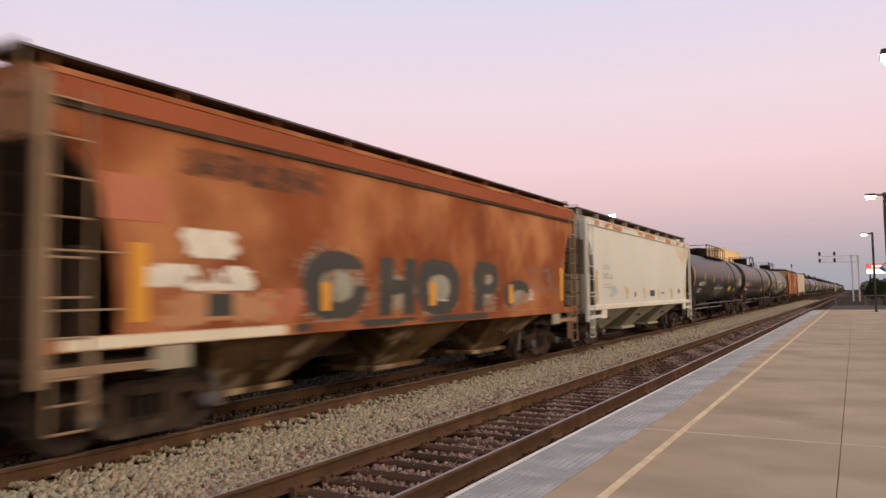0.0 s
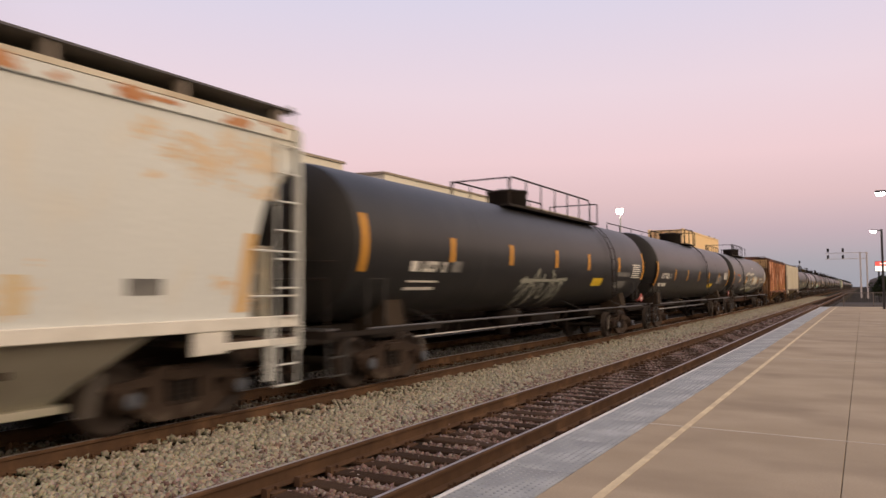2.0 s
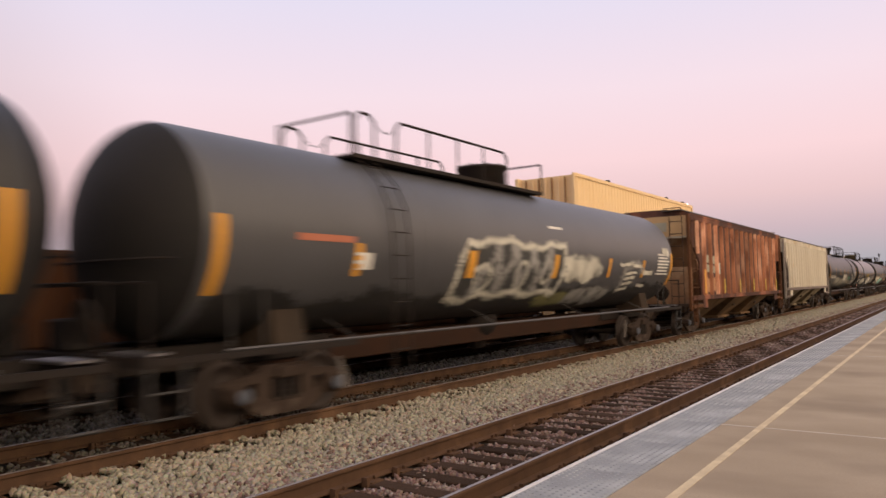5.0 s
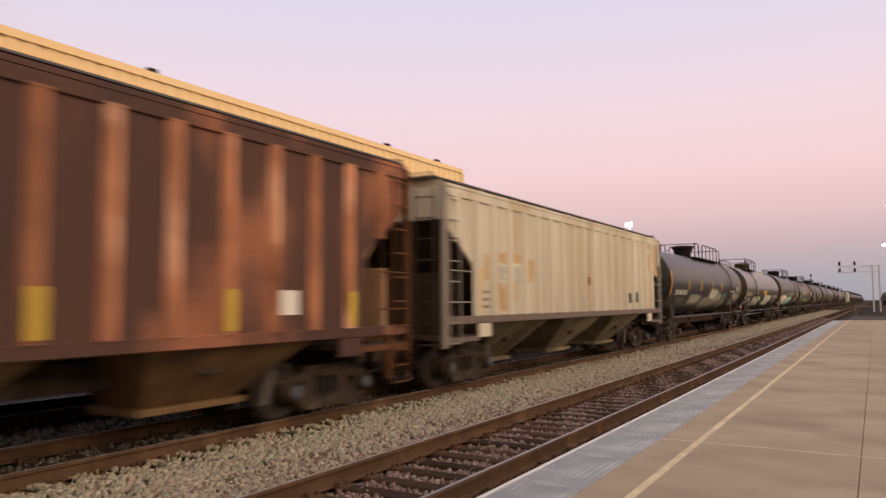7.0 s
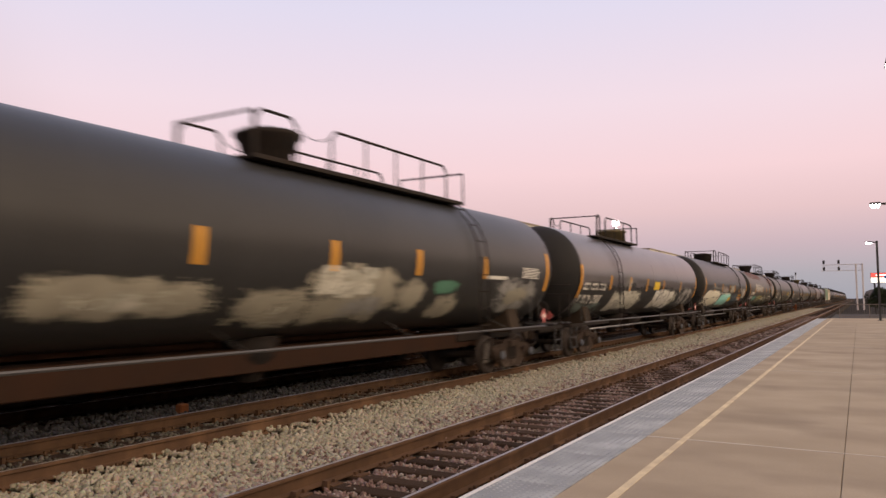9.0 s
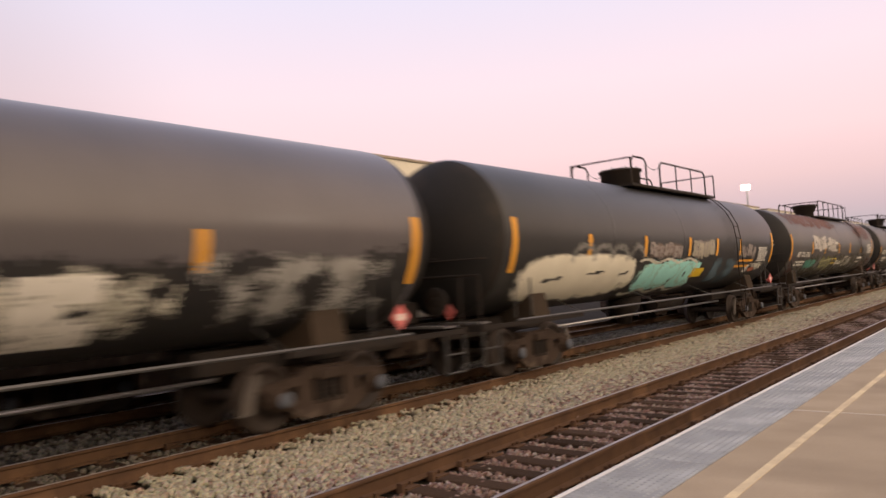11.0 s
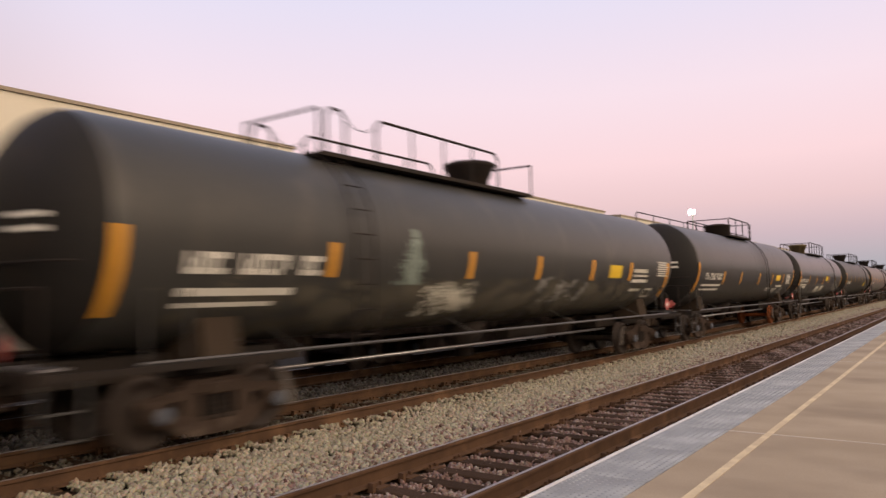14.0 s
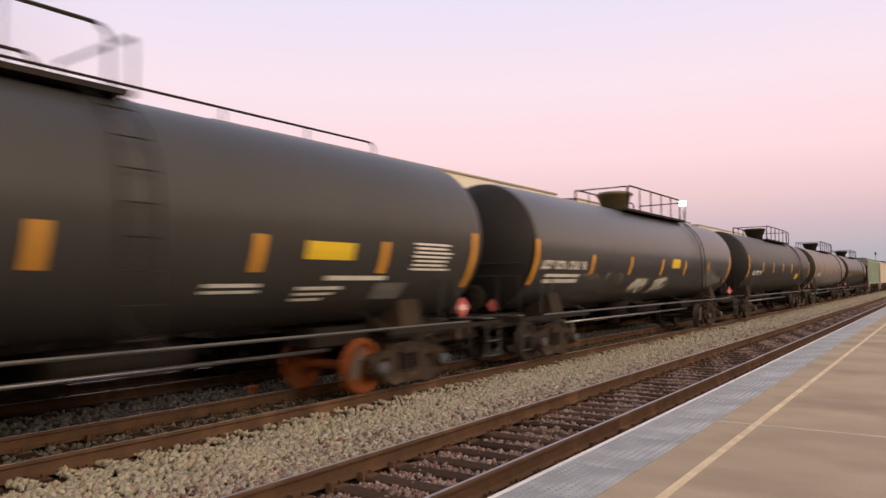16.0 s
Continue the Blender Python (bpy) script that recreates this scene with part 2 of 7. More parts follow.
TANK_DEEP = mat("tank_deep_black", (0.020, 0.0205, 0.0218), 0.40, 0, (0.031, 0.0310, 0.0315), 0.8, 0.8, 40, 0.05, stretch=(1, 0.9, 0.35), third=(0.036, 0.0355, 0.036), third_scale=1.8, third_at=0.62, third_soft=0.1, spec=0.30)
TANK_WORN = mat("tank_worn_black", (0.040, 0.0395, 0.0395), 0.38, 0, (0.060, 0.0585, 0.0565), 0.7, 0.8, 40, 0.05, stretch=(1, 0.9, 0.35), third=(0.050, 0.047, 0.043), third_scale=1.6, third_at=0.58, third_soft=0.1, spec=0.30)
BRIGHT_YELLOW = mat("bright_yellow", (0.80, 0.55, 0.02), 0.6, 0, (0.6, 0.4, 0.03), 3, 0.4)
BOX_YELLOW = mat("container_yellow", (0.86, 0.64, 0.36), 0.7, 0, (0.78, 0.54, 0.27), 0.5, 0.6)
BOX_BEIGE = mat("box_beige", (0.74, 0.70, 0.60), 0.8, 0, (0.60, 0.55, 0.45), 0.5, 0.7)
BOX_ROOF = mat("box_roof", (0.36, 0.31, 0.245), 0.8, 0, (0.26, 0.215, 0.165), 0.8, 0.7)
TANK_ASH = mat("tank_ash", (0.080, 0.076, 0.072), 0.42, 0, (0.056, 0.054, 0.052), 0.6, 0.8, 40, 0.05, stretch=(1, 0.9, 0.4), third=(0.098, 0.086, 0.076), third_scale=1.3, third_at=0.6, third_soft=0.12, spec=0.35)
TANK_DUSTY = mat("tank_dusty", (0.054, 0.0535, 0.0505), 0.40, 0, (0.044, 0.0437, 0.0425), 0.6, 0.8, 40, 0.05, stretch=(1, 0.9, 0.4), third=(0.080, 0.074, 0.066), third_scale=1.5, third_at=0.62, third_soft=0.1, spec=0.32)
STAIN_PALE = mat("stain_pale", (0.66, 0.50, 0.33), 0.85, 0, (0.70, 0.60, 0.45), 1.6, 0.8, stretch=(1, 1, 0.3))
STAIN_TAN = mat("stain_tan", (0.56, 0.40, 0.23), 0.85, 0, (0.46, 0.31, 0.17), 2, 0.7, stretch=(1, 1, 0.3))
POLE = mat("pole", (0.045, 0.042, 0.042), 0.5, 0.4)
GALV = mat("galvanised", (0.40, 0.39, 0.38), 0.8, 0)
# Galvanised steel of the distant gantry, paled to include the haze.
GALV_HAZY = mat("hazy_galvanised", (0.66, 0.60, 0.57), 0.8, 0)
FENCE = mat("fence_steel", (0.20, 0.17, 0.15), 0.8, 0)
SEALANT = mat("sealant", (0.62, 0.54, 0.43), 0.9, 0, (0.46, 0.38, 0.29), 3, 0.6)
RUST_SILL = mat("rust_sill", (0.17, 0.075, 0.035), 0.85, 0.1, (0.07, 0.04, 0.025), 1.2, 0.8)
PALE_PAINT = mat("pale_paint", (0.68, 0.66, 0.56), 0.7, 0, (0.34, 0.33, 0.27), 2.2, 0.8, contrast=0.15)
GREY_PALE = mat("pale_grey_paint", (0.34, 0.335, 0.315), 0.7, 0, (0.17, 0.165, 0.155), 2.5, 0.8, contrast=0.15)
BLUE_PALE = mat("pale_blue_paint", (0.40, 0.50, 0.54), 0.75, 0, (0.56, 0.60, 0.58), 2.0, 0.8)
# Road dust, made paler to carry light thrown up by the ballast.
DUST_BOUNCE = mat("road_dust", (0.135, 0.124, 0.098), 0.9, 0, (0.085, 0.078, 0.064), 1.2, 0.8)
GREY_PAINT = mat("grey_paint", (0.21, 0.205, 0.19), 0.7, 0, (0.09, 0.09, 0.085), 2.5, 0.8, contrast=0.15)
# Black for the lower sides of two tank cars.
LOW_BLACK = mat("low_black", (0.016, 0.016, 0.017), 0.55, 0, (0.034, 0.031, 0.029), 1.1, 0.8, 40, 0.06)
SPRAY_PALE = mat("worn_pale_paint", (0.54, 0.51, 0.46), 0.75, 0, (0.34, 0.32, 0.285), 2.4, 0.8, contrast=0.16)
DARK_PAINT = mat("dark_paint", (0.035, 0.038, 0.036), 0.7, 0, (0.07, 0.065, 0.06), 2, 0.6)
TEAL_PALE = mat("teal_pale_paint", (0.36, 0.37, 0.31), 0.7, 0, (0.2, 0.2, 0.17), 2, 0.6)
MINT = mat("mint_paint", (0.38, 0.80, 0.74), 0.7, 0, (0.30, 0.66, 0.60), 1.5, 0.6)
CREAM_PAINT = mat("cream_paint", (0.80, 0.76, 0.62), 0.7, 0, (0.62, 0.58, 0.46), 1.5, 0.6)
GREEN_PAINT = mat("green_paint", (0.10, 0.26, 0.17), 0.7, 0, (0.06, 0.14, 0.1), 2, 0.6)
OLIVE_PAINT = mat("olive_paint", (0.26, 0.25, 0.10), 0.7, 0, (0.14, 0.14, 0.07), 2, 0.7)
LIME_PAINT = mat("lime_paint", (0.40, 0.40, 0.20), 0.7, 0, (0.24, 0.25, 0.14), 2, 0.8)
TEAL_GREEN = mat("teal_green_paint", (0.10, 0.36, 0.27), 0.7, 0, (0.07, 0.2, 0.16), 2, 0.7)
BLUE_PAINT = mat("blue_paint", (0.10, 0.16, 0.20), 0.7, 0, (0.05, 0.07, 0.08), 2, 0.7)
PINK_PAINT = mat("pink_paint", (0.50, 0.20, 0.13), 0.8, 0, (0.38, 0.13, 0.07), 1.2, 0.8)
BROWN_LETTER = mat("brown_letter", (0.17, 0.075, 0.045), 0.8, 0, (0.28, 0.10, 0.05), 1.5, 0.8)
MINT_PANEL = mat("faded_panel", (0.42, 0.42, 0.33), 0.8, 0, (0.28, 0.25, 0.19), 2, 0.8)
RUST_TOP = mat("rust_streak", (0.15, 0.060, 0.044), 0.75, 0, (0.075, 0.040, 0.033), 1.0, 0.8)
GRAIN_RED = mat("placard_red", (0.62, 0.10, 0.09), 0.5, 0, (0.5, 0.3, 0.28), 3, 0.5)
ORANGE = mat("orange_marker", (0.46, 0.17, 0.07), 0.8)
LEAF = mat("leaf", (0.035, 0.045, 0.022), 0.9, 0, (0.02, 0.026, 0.014), 1, 0.7)
HAZY_LEAF = mat("hazy_leaf", (0.16, 0.15, 0.16), 1.0, 0, (0.13, 0.12, 0.13), 0.02, 0.7)
BARK = mat("bark", (0.07, 0.055, 0.04), 0.95)
MINT_YELLOW = mat("faded_yellow", (0.62, 0.46, 0.22), 0.7, 0, (0.58, 0.50, 0.34), 2, 0.7)
YELLOW_FADED = mat("faded_orange", (0.62, 0.36, 0.10), 0.7, 0, (0.55, 0.42, 0.24), 2, 0.7)
RUST_STAIN = mat("rust_stain", (0.42, 0.17, 0.07), 0.85, 0, (0.55, 0.36, 0.22), 2, 0.8)
PINK_PALE = mat("chalky_orange", (0.52, 0.30, 0.17), 0.85, 0, (0.36, 0.16, 0.08), 2, 0.8)
MINT_DARK = mat("mint_shadow", (0.34, 0.58, 0.50), 0.7, 0, (0.42, 0.68, 0.6), 2, 0.6)
FADED_GREY = mat("faded_grey_letter", (0.42, 0.42, 0.38), 0.8, 0, (0.58, 0.57, 0.5), 4, 0.7)
MAUVE_GREY = mat("mauve_grey_paint", (0.24, 0.20, 0.185), 0.75, 0, (0.36, 0.33, 0.30), 3, 0.7)
BROWN_GREY = mat("brown_grey_paint", (0.17, 0.13, 0.11), 0.7)
CREAM_DULL = mat("dull_cream_paint", (0.40, 0.37, 0.285), 0.7, 0, (0.20, 0.185, 0.15), 2, 0.7)
TEAL_DULL = mat("dull_teal_paint", (0.27, 0.33, 0.29), 0.7, 0, (0.08, 0.1, 0.09), 2, 0.8)
TANK_SHEEN = mat("tank_sheen", (0.045, 0.044, 0.047), 0.33, 0, (0.06, 0.056, 0.056), 0.7, 0.7, 40, 0.05)
TANK_PINK = mat("tank_pink", (0.17, 0.14, 0.145), 0.55, 0, (0.11, 0.09, 0.09), 0.6, 0.7, 40, 0.05)
BRASS = mat("dull_brass", (0.17, 0.13, 0.06), 0.5, 0.5, (0.08, 0.07, 0.05), 3, 0.7)
GREEN_CAR = mat("faded_green", (0.30, 0.38, 0.30), 0.8, 0, (0.22, 0.28, 0.22), 0.6, 0.7)
BOX_SHADE = mat("container_shade", (0.36, 0.20, 0.09), 0.8)
RAIL_PALE = mat("handrail_worn", (0.12, 0.118, 0.118), 0.45, 0.4, (0.06, 0.055, 0.05), 1.4, 0.7, stretch=(1, 0.3, 1))
RAIL_GREY = mat("handrail_grey", (0.062, 0.060, 0.058), 0.6, 0.2, (0.035, 0.032, 0.03), 2, 0.6)
STATION = mat("station_wall", (0.36, 0.28, 0.20), 0.9, 0, (0.28, 0.21, 0.15), 0.7, 0.6)
SIGN_RED = glow("sign_red", (0.85, 0.10, 0.08), 1.0)
SIGN_WHITE = glow("sign_white", (1.0, 0.93, 0.78), 1.6)
SIGN_BLUE = mat("sign_blue", (0.02, 0.12, 0.42), 0.5)
WHITE_PLAIN = mat("sign_paint_white", (0.75, 0.75, 0.75), 0.5)
BANNER = mat("banner_cloth", (0.05, 0.05, 0.07), 0.8)
LENS_OFF = mat("signal_lens", (0.02, 0.02, 0.02), 0.2)
LAMP = glow("lamp_glow", (1.0, 0.93, 0.80), 60)


# ---- mesh helpers ----
def box(bm, x0, x1, y0, y1, z0, z1, bevel=0.0):
    v = [bm.verts.new(p) for p in ((x0, y0, z0), (x1, y0, z0), (x1, y1, z0), (x0, y1, z0), (x0, y0, z1), (x1, y0, z1), (x1, y1, z1), (x0, y1, z1))]
    fs = [bm.faces.new([v[i] for i in q]) for q in ((3, 2, 1, 0), (4, 5, 6, 7), (0, 1, 5, 4), (1, 2, 6, 5), (2, 3, 7, 6), (3, 0, 4, 7))]
    if bevel:
        es = list({e for f in fs for e in f.edges})
        bmesh.ops.bevel(bm, geom=es, offset=bevel, segments=1, affect="EDGES")
    return bm


def prism(bm, outline, a0, a1, axis="x", taper=None):
    """An outline drawn across the axis, drawn out from a0 to a1. Axis x: outline of (y, z); y: of (x, z); z: of (x, y)."""
    def put(p, a):
        return {"x": (a, p[0], p[1]), "y": (p[0], a, p[1]), "z": (p[0], p[1], a)}[axis]
    lo = [bm.verts.new(put(p, a0)) for p in outline]
    hi = [bm.verts.new(put(p, a1)) for p in (taper or outline)]
    k = len(outline)
    bm.faces.new(lo[::-1])
    bm.faces.new(hi)
    for i in range(k):
        bm.faces.new((lo[i], lo[(i + 1) % k], hi[(i + 1) % k], hi[i]))
    bmesh.ops.recalc_face_normals(bm, faces=bm.faces)
    return bm


def tube(bm, p, q, r, n=6, r2=None):
    """A round bar from p to q."""
    p, q = Vector(p), Vector(q)
    turn = (q - p).to_track_quat("Z", "Y").to_matrix()
    rings = []
    for c, rad in ((p, r), (q, r if r2 is None else r2)):
        rings.append([bm.verts.new(c + turn @ Vector((rad * math.cos(2 * math.pi * i / n), rad * math.sin(2 * math.pi * i / n), 0))) for i in range(n)])
    bm.faces.new(rings[0][::-1])
    bm.faces.new(rings[1])
    for i in range(n):
        f = bm.faces.new((rings[0][i], rings[0][(i + 1) % n], rings[1][(i + 1) % n], rings[1][i]))
        f.smooth = n > 6
    return bm


def path_tube(bm, pts, r, n=6):
    for a, b in zip(pts, pts[1:]):
        tube(bm, a, b, r, n)
    return bm


def lathe(bm, profile, n=32, axis="y", caps=True):
    """A turned body: profile of (radius, place along the axis)."""
    rings = []
    for r, a in profile:
        ring = []
        for i in range(n):
            c, s = r * math.cos(2 * math.pi * i / n), r * math.sin(2 * math.pi * i / n)
            ring.append(bm.verts.new({"y": (c, a, s), "x": (a, c, s), "z": (c, s, a)}[axis]))
        rings.append(ring)
    for a, b in zip(rings, rings[1:]):
        for i in range(n):
            bm.faces.new((a[i], a[(i + 1) % n], b[(i + 1) % n], b[i])).smooth = True
    if caps:
        bm.faces.new(rings[0])
        bm.faces.new(rings[-1])
    bmesh.ops.recalc_face_normals(bm, faces=bm.faces)
    return bm


def part(name, bm, material, parent=None, label="", at=None):
    me = bpy.data.meshes.new(name)
    bm.to_mesh(me)
    bm.free()
    me.materials.append(material)
    ob = new(name, me)
    if parent is not None:
        ob.parent = parent
    if at is not None:
        ob.matrix_basis = at
    if label:
        tagged(ob, label)
    return ob


def from_arrays(name, verts, faces, material, parent=None, label=""):
    me = bpy.data.meshes.new(name)
    me.from_pydata(verts, [], faces)
    me.materials.append(material)
    ob = new(name, me)
    if parent is not None:
        ob.parent = parent
    if label:
        tagged(ob, label)
    return ob


def B():
    return bmesh.new()


# ---- the setting ----
TIE_STEP = 0.495
RAIL_H = 0.186


def ground():
    bm = B()
    z = RAIL - 0.8
    box(bm, -2500, 2500, -400, 2600, z - 1, z)
    tagged(part("ground", bm, GROUND), "bare dry earth beside the railway", "ground", kind="structure")
    bm = B()
    t = RAIL - 0.245
    prism(bm, [(-2.75, t - 0.6), (-2.75, t), (X2 - 1.4, t), (X2 - 2.6, t - 0.58)], -30, 900, "y")
    return tagged(part("ballast_bed", bm, BALLAST_BED), "crushed stone ballast under the tracks", "ballast", kind="structure")


def rail(x):
    bm = B()
    h = RAIL_H
    prof = [(-0.07, -h), (0.07, -h), (0.07, -h + 0.014), (0.012, -h + 0.035), (0.009, -0.05), (0.036, -0.036), (0.036, -0.008), (0.028, 0), (-0.028, 0), (-0.036, -0.008), (-0.036, -0.036), (-0.009, -0.05), (-0.012, -h + 0.035), (-0.07, -h + 0.014)]
    prism(bm, [(x + a, RAIL + b) for a, b in prof], -40, 900, "y")
    ob = part("rail", bm, RAIL_SIDE)
    tagged(ob, "rusty steel rail with a polished top", "rail", "rails", "structure")
    bm = B()
    box(bm, x - 0.022, x + 0.014, -40, 900, RAIL + 0.0005, RAIL + 0.003)
    part("running_surface", bm, RAIL_TOP, ob, "worn bright steel top")
    return ob


def tracks(bed):
    for xc in (X0, X1, X2):
        for s in (-1, 1):
            rail(xc + s * (GAUGE / 2 + 0.0365))
    rnd = random.Random(5)
    bm = B()
    box(bm, -1.3, 1.3, -0.115, 0.115, -0.20, 0.0, 0.012)
    me = bpy.data.meshes.new("tie")
    bm.to_mesh(me)
    bm.free()
    me.materials.append(TIE)
    verts, faces = [], []
    for xc, y0, near in ((X0, -2.5, 84), (X1, 0.0, 52), (X2, 0.0, 0)):
        k = 0
        y = y0
        while y < 260:
            dx, dz, a = rnd.uniform(-0.05, 0.05), rnd.uniform(-0.012, 0.004), rnd.uniform(-0.8, 0.8)
            if y < near:
                ob = new("tie", me)
                ob.parent = bed
                ob.matrix_basis = pose(xc + dx, y, RAIL - RAIL_H - 0.012 + dz, 0, 0, a)
            else:
                i = len(verts)
                z = RAIL - RAIL_H - 0.012 + dz
                verts += [(xc + dx + p * 1.3, y + q * 0.115, z - r) for r in (0.2, 0) for p, q in ((-1, -1), (1, -1), (1, 1), (-1, 1))]
                faces += [(i + 4, i + 5, i + 6, i + 7), (i, i + 1, i + 5, i + 4), (i + 1, i + 2, i + 6, i + 5), (i + 2, i + 3, i + 7, i + 6), (i + 3, i, i + 4, i + 7)]
            y += TIE_STEP + rnd.uniform(-0.025, 0.025)
    tagged(from_arrays("far_ties", verts, faces, TIE, bed), kind="stuff")
    # tie plates and spikes
    verts, faces = [], []

    def block(x0, x1, ya, yb, z0, z1):
        i = len(verts)
        verts.extend([(x0, ya, z0), (x1, ya, z0), (x1, yb, z0), (x0, yb, z0), (x0, ya, z1), (x1, ya, z1), (x1, yb, z1), (x0, yb, z1)])
        faces.extend([(i + 4, i + 5, i + 6, i + 7), (i, i + 1, i + 5, i + 4), (i + 1, i + 2, i + 6, i + 5), (i + 2, i + 3, i + 7, i + 6), (i + 3, i, i + 4, i + 7)])

    for ob in list(bed.children):
        if not ob.name.startswith("tie"):
            continue
        x, y, z = ob.matrix_basis.translation
        xc = X0 if abs(x - X0) < 1 else X1
        for s in (-1, 1):
            xr = xc + s * (GAUGE / 2 + 0.0365)
            block(xr - 0.18, xr + 0.18, y - 0.095, y + 0.095, z, z + 0.014)
            for dx in (-0.088, 0.088):
                for dy in (-0.05, 0.05):
                    block(xr + dx - 0.018, xr + dx + 0.018, y + dy - 0.016, y + dy + 0.016, z, z + 0.05)
            if rnd.random() < 0.5:
                block(xr + 0.075, xr + 0.15, y - 0.15, y - 0.105, z - 0.03, z + 0.07)
    tagged(from_arrays("tie_plates", verts, faces, RAIL_SIDE, bed), kind="stuff")


def stones(name, material, n, x0, x1, y0, y1, height, rmin, rmax, seed, keep=None, parent=None):
    """Loose crushed stone: small broken blocks scattered over a strip. height(x, y): the surface; keep(x, y): where stones lie."""
    g = np.random.default_rng(seed)
    x, y = g.uniform(x0, x1, n), g.uniform(y0, y1, n)
    if keep is not None:
        ok = keep(x, y, g)
        x, y = x[ok], y[ok]
    n = len(x)
    base = np.array([(-1, -1, -1), (1, -1, -1), (1, 1, -1), (-1, 1, -1), (-1, -1, 1), (1, -1, 1), (1, 1, 1), (-1, 1, 1)], float) * 0.62
    v = base[None] + g.normal(0, 0.22, (n, 8, 3))
    v *= (g.uniform(rmin, rmax, n)[:, None, None] * g.uniform(0.7, 1.25, (n, 1, 3)))
    q = g.normal(size=(n, 4))
    q /= np.linalg.norm(q, axis=1)[:, None]
    w, a, b, c = q.T
    rot = np.stack([1 - 2 * (b * b + c * c), 2 * (a * b - c * w), 2 * (a * c + b * w), 2 * (a * b + c * w), 1 - 2 * (a * a + c * c), 2 * (b * c - a * w), 2 * (a * c - b * w), 2 * (b * c + a * w), 1 - 2 * (a * a + b * b)], 1).reshape(n, 3, 3)
    v = np.einsum("nij,nkj->nki", rot, v)
    v[:, :, 0] += x[:, None]
    v[:, :, 1] += y[:, None]
    v[:, :, 2] += (height(x, y) + g.uniform(-0.012, 0.012, n))[:, None]
    f = np.array([(3, 2, 1, 0), (4, 5, 6, 7), (0, 1, 5, 4), (1, 2, 6, 5), (2, 3, 7, 6), (3, 0, 4, 7)])
    faces = (f[None] + 8 * np.arange(n)[:, None, None]).reshape(-1)
    me = bpy.data.meshes.new(name)
    me.vertices.add(8 * n)
    me.vertices.foreach_set("co", v.reshape(-1))
    me.loops.add(len(faces))
    me.loops.foreach_set("vertex_index", faces.astype(np.int32))
    me.polygons.add(6 * n)
    me.polygons.foreach_set("loop_start", np.arange(0, 24 * n, 4, dtype=np.int32))
    me.update(calc_edges=True)
    me.materials.append(material)
    ob = new(name, me)
    ob.parent = parent
    return tagged(ob, kind="stuff")


def ballast(bed):
    top = RAIL - RAIL_H - 0.005
    r3 = X1 + GAUGE / 2 + 0.07
    r1 = X0 - GAUGE / 2 - 0.1

    def mound(x, y):
        u = (x - r3) / (r1 - r3)
        return top + 0.02 + 0.035 * np.sin(np.pi * np.clip(u, 0, 1)) + 0.015 * np.sin(3.1 * x + 0.7 * y) * np.sin(1.3 * y)

    def bare_ties(x, y, g):
        phase = np.abs(((y + 0.04) / TIE_STEP + 0.5) % 1 - 0.5)
        edge = -7.42 + 0.16 * np.sin(2.3 * y) + 0.1 * np.sin(7.1 * y)
        return ~(phase < 0.36 * np.clip((edge - x) / 0.3, 0, 1)) | (g.random(len(x)) < 0.05)

    stones("ballast_stones", STONE, 28000, r3, r1 - 0.3, -7, 22, mound, 0.026, 0.052, 1, bare_ties, bed)
    stones("ballast_stones", STONE, 12000, r3, r1 - 0.3, 22, 60, mound, 0.036, 0.066, 2, bare_ties, bed)
    stones("ballast_stones", STONE, 7000, r3, r1 - 0.2, 60, 150, mound, 0.05, 0.09, 12, None, bed)
    # redder, dustier stones by the near track
    fade = lambda x, y, g: g.random(len(x)) < np.clip((x - (r1 - 1.3)) / 1.0, 0, 1)
    stones("red_ballast_stones", STONE_RED, 13000, r1 - 1.1, r1 + 0.05, -7, 30, lambda x, y: mound(x, y) + 0.012, 0.02, 0.04, 3, fade, bed)
    stones("red_ballast_stones", STONE_RED, 4000, r1 - 0.9, r1 + 0.05, 30, 90, lambda x, y: mound(x, y) + 0.015, 0.035, 0.06, 4, fade, bed)

    def cribs(x, y, g):
        phase = np.abs(((y + 2.5) / TIE_STEP + 0.5) % 1 - 0.5)
        return (phase > 0.2) | (g.random(len(x)) < 0.13)

    low = lambda x, y: top - 0.04 + 0.012 * np.sin(5 * x + 2 * y)
    stones("crib_stones", STONE_RED, 27500, X0 - 0.64, X0 + 0.64, -7, 32, low, 0.018, 0.036, 6, cribs, bed)
    stones("crib_stones", STONE_RED, 6000, X0 - 0.64, X0 + 0.64, 32, 90, low, 0.03, 0.055, 7, cribs, bed)
    stones("shoulder_stones", STONE_RED, 9000, X0 + 0.85, -2.7, -7, 30, lambda x, y: top - 0.05, 0.02, 0.04, 8, None, bed)
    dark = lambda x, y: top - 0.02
    stones("crib_stones", STONE_SHADED, 9000, X1 - 0.64, X1 + 0.64, 1.0, 40, dark, 0.02, 0.04, 9, cribs, bed)
    stones("ballast_stones", STONE_SHADED, 9000, X2 + 0.9, X1 - 0.85, 1.0, 35, lambda x, y: top - 0.03, 0.025, 0.05, 10, None, bed)


PLATFORM_END = 58.0
TACTILE_IN, TACTILE_OUT, EDGE = -1.997, -2.558, -2.606


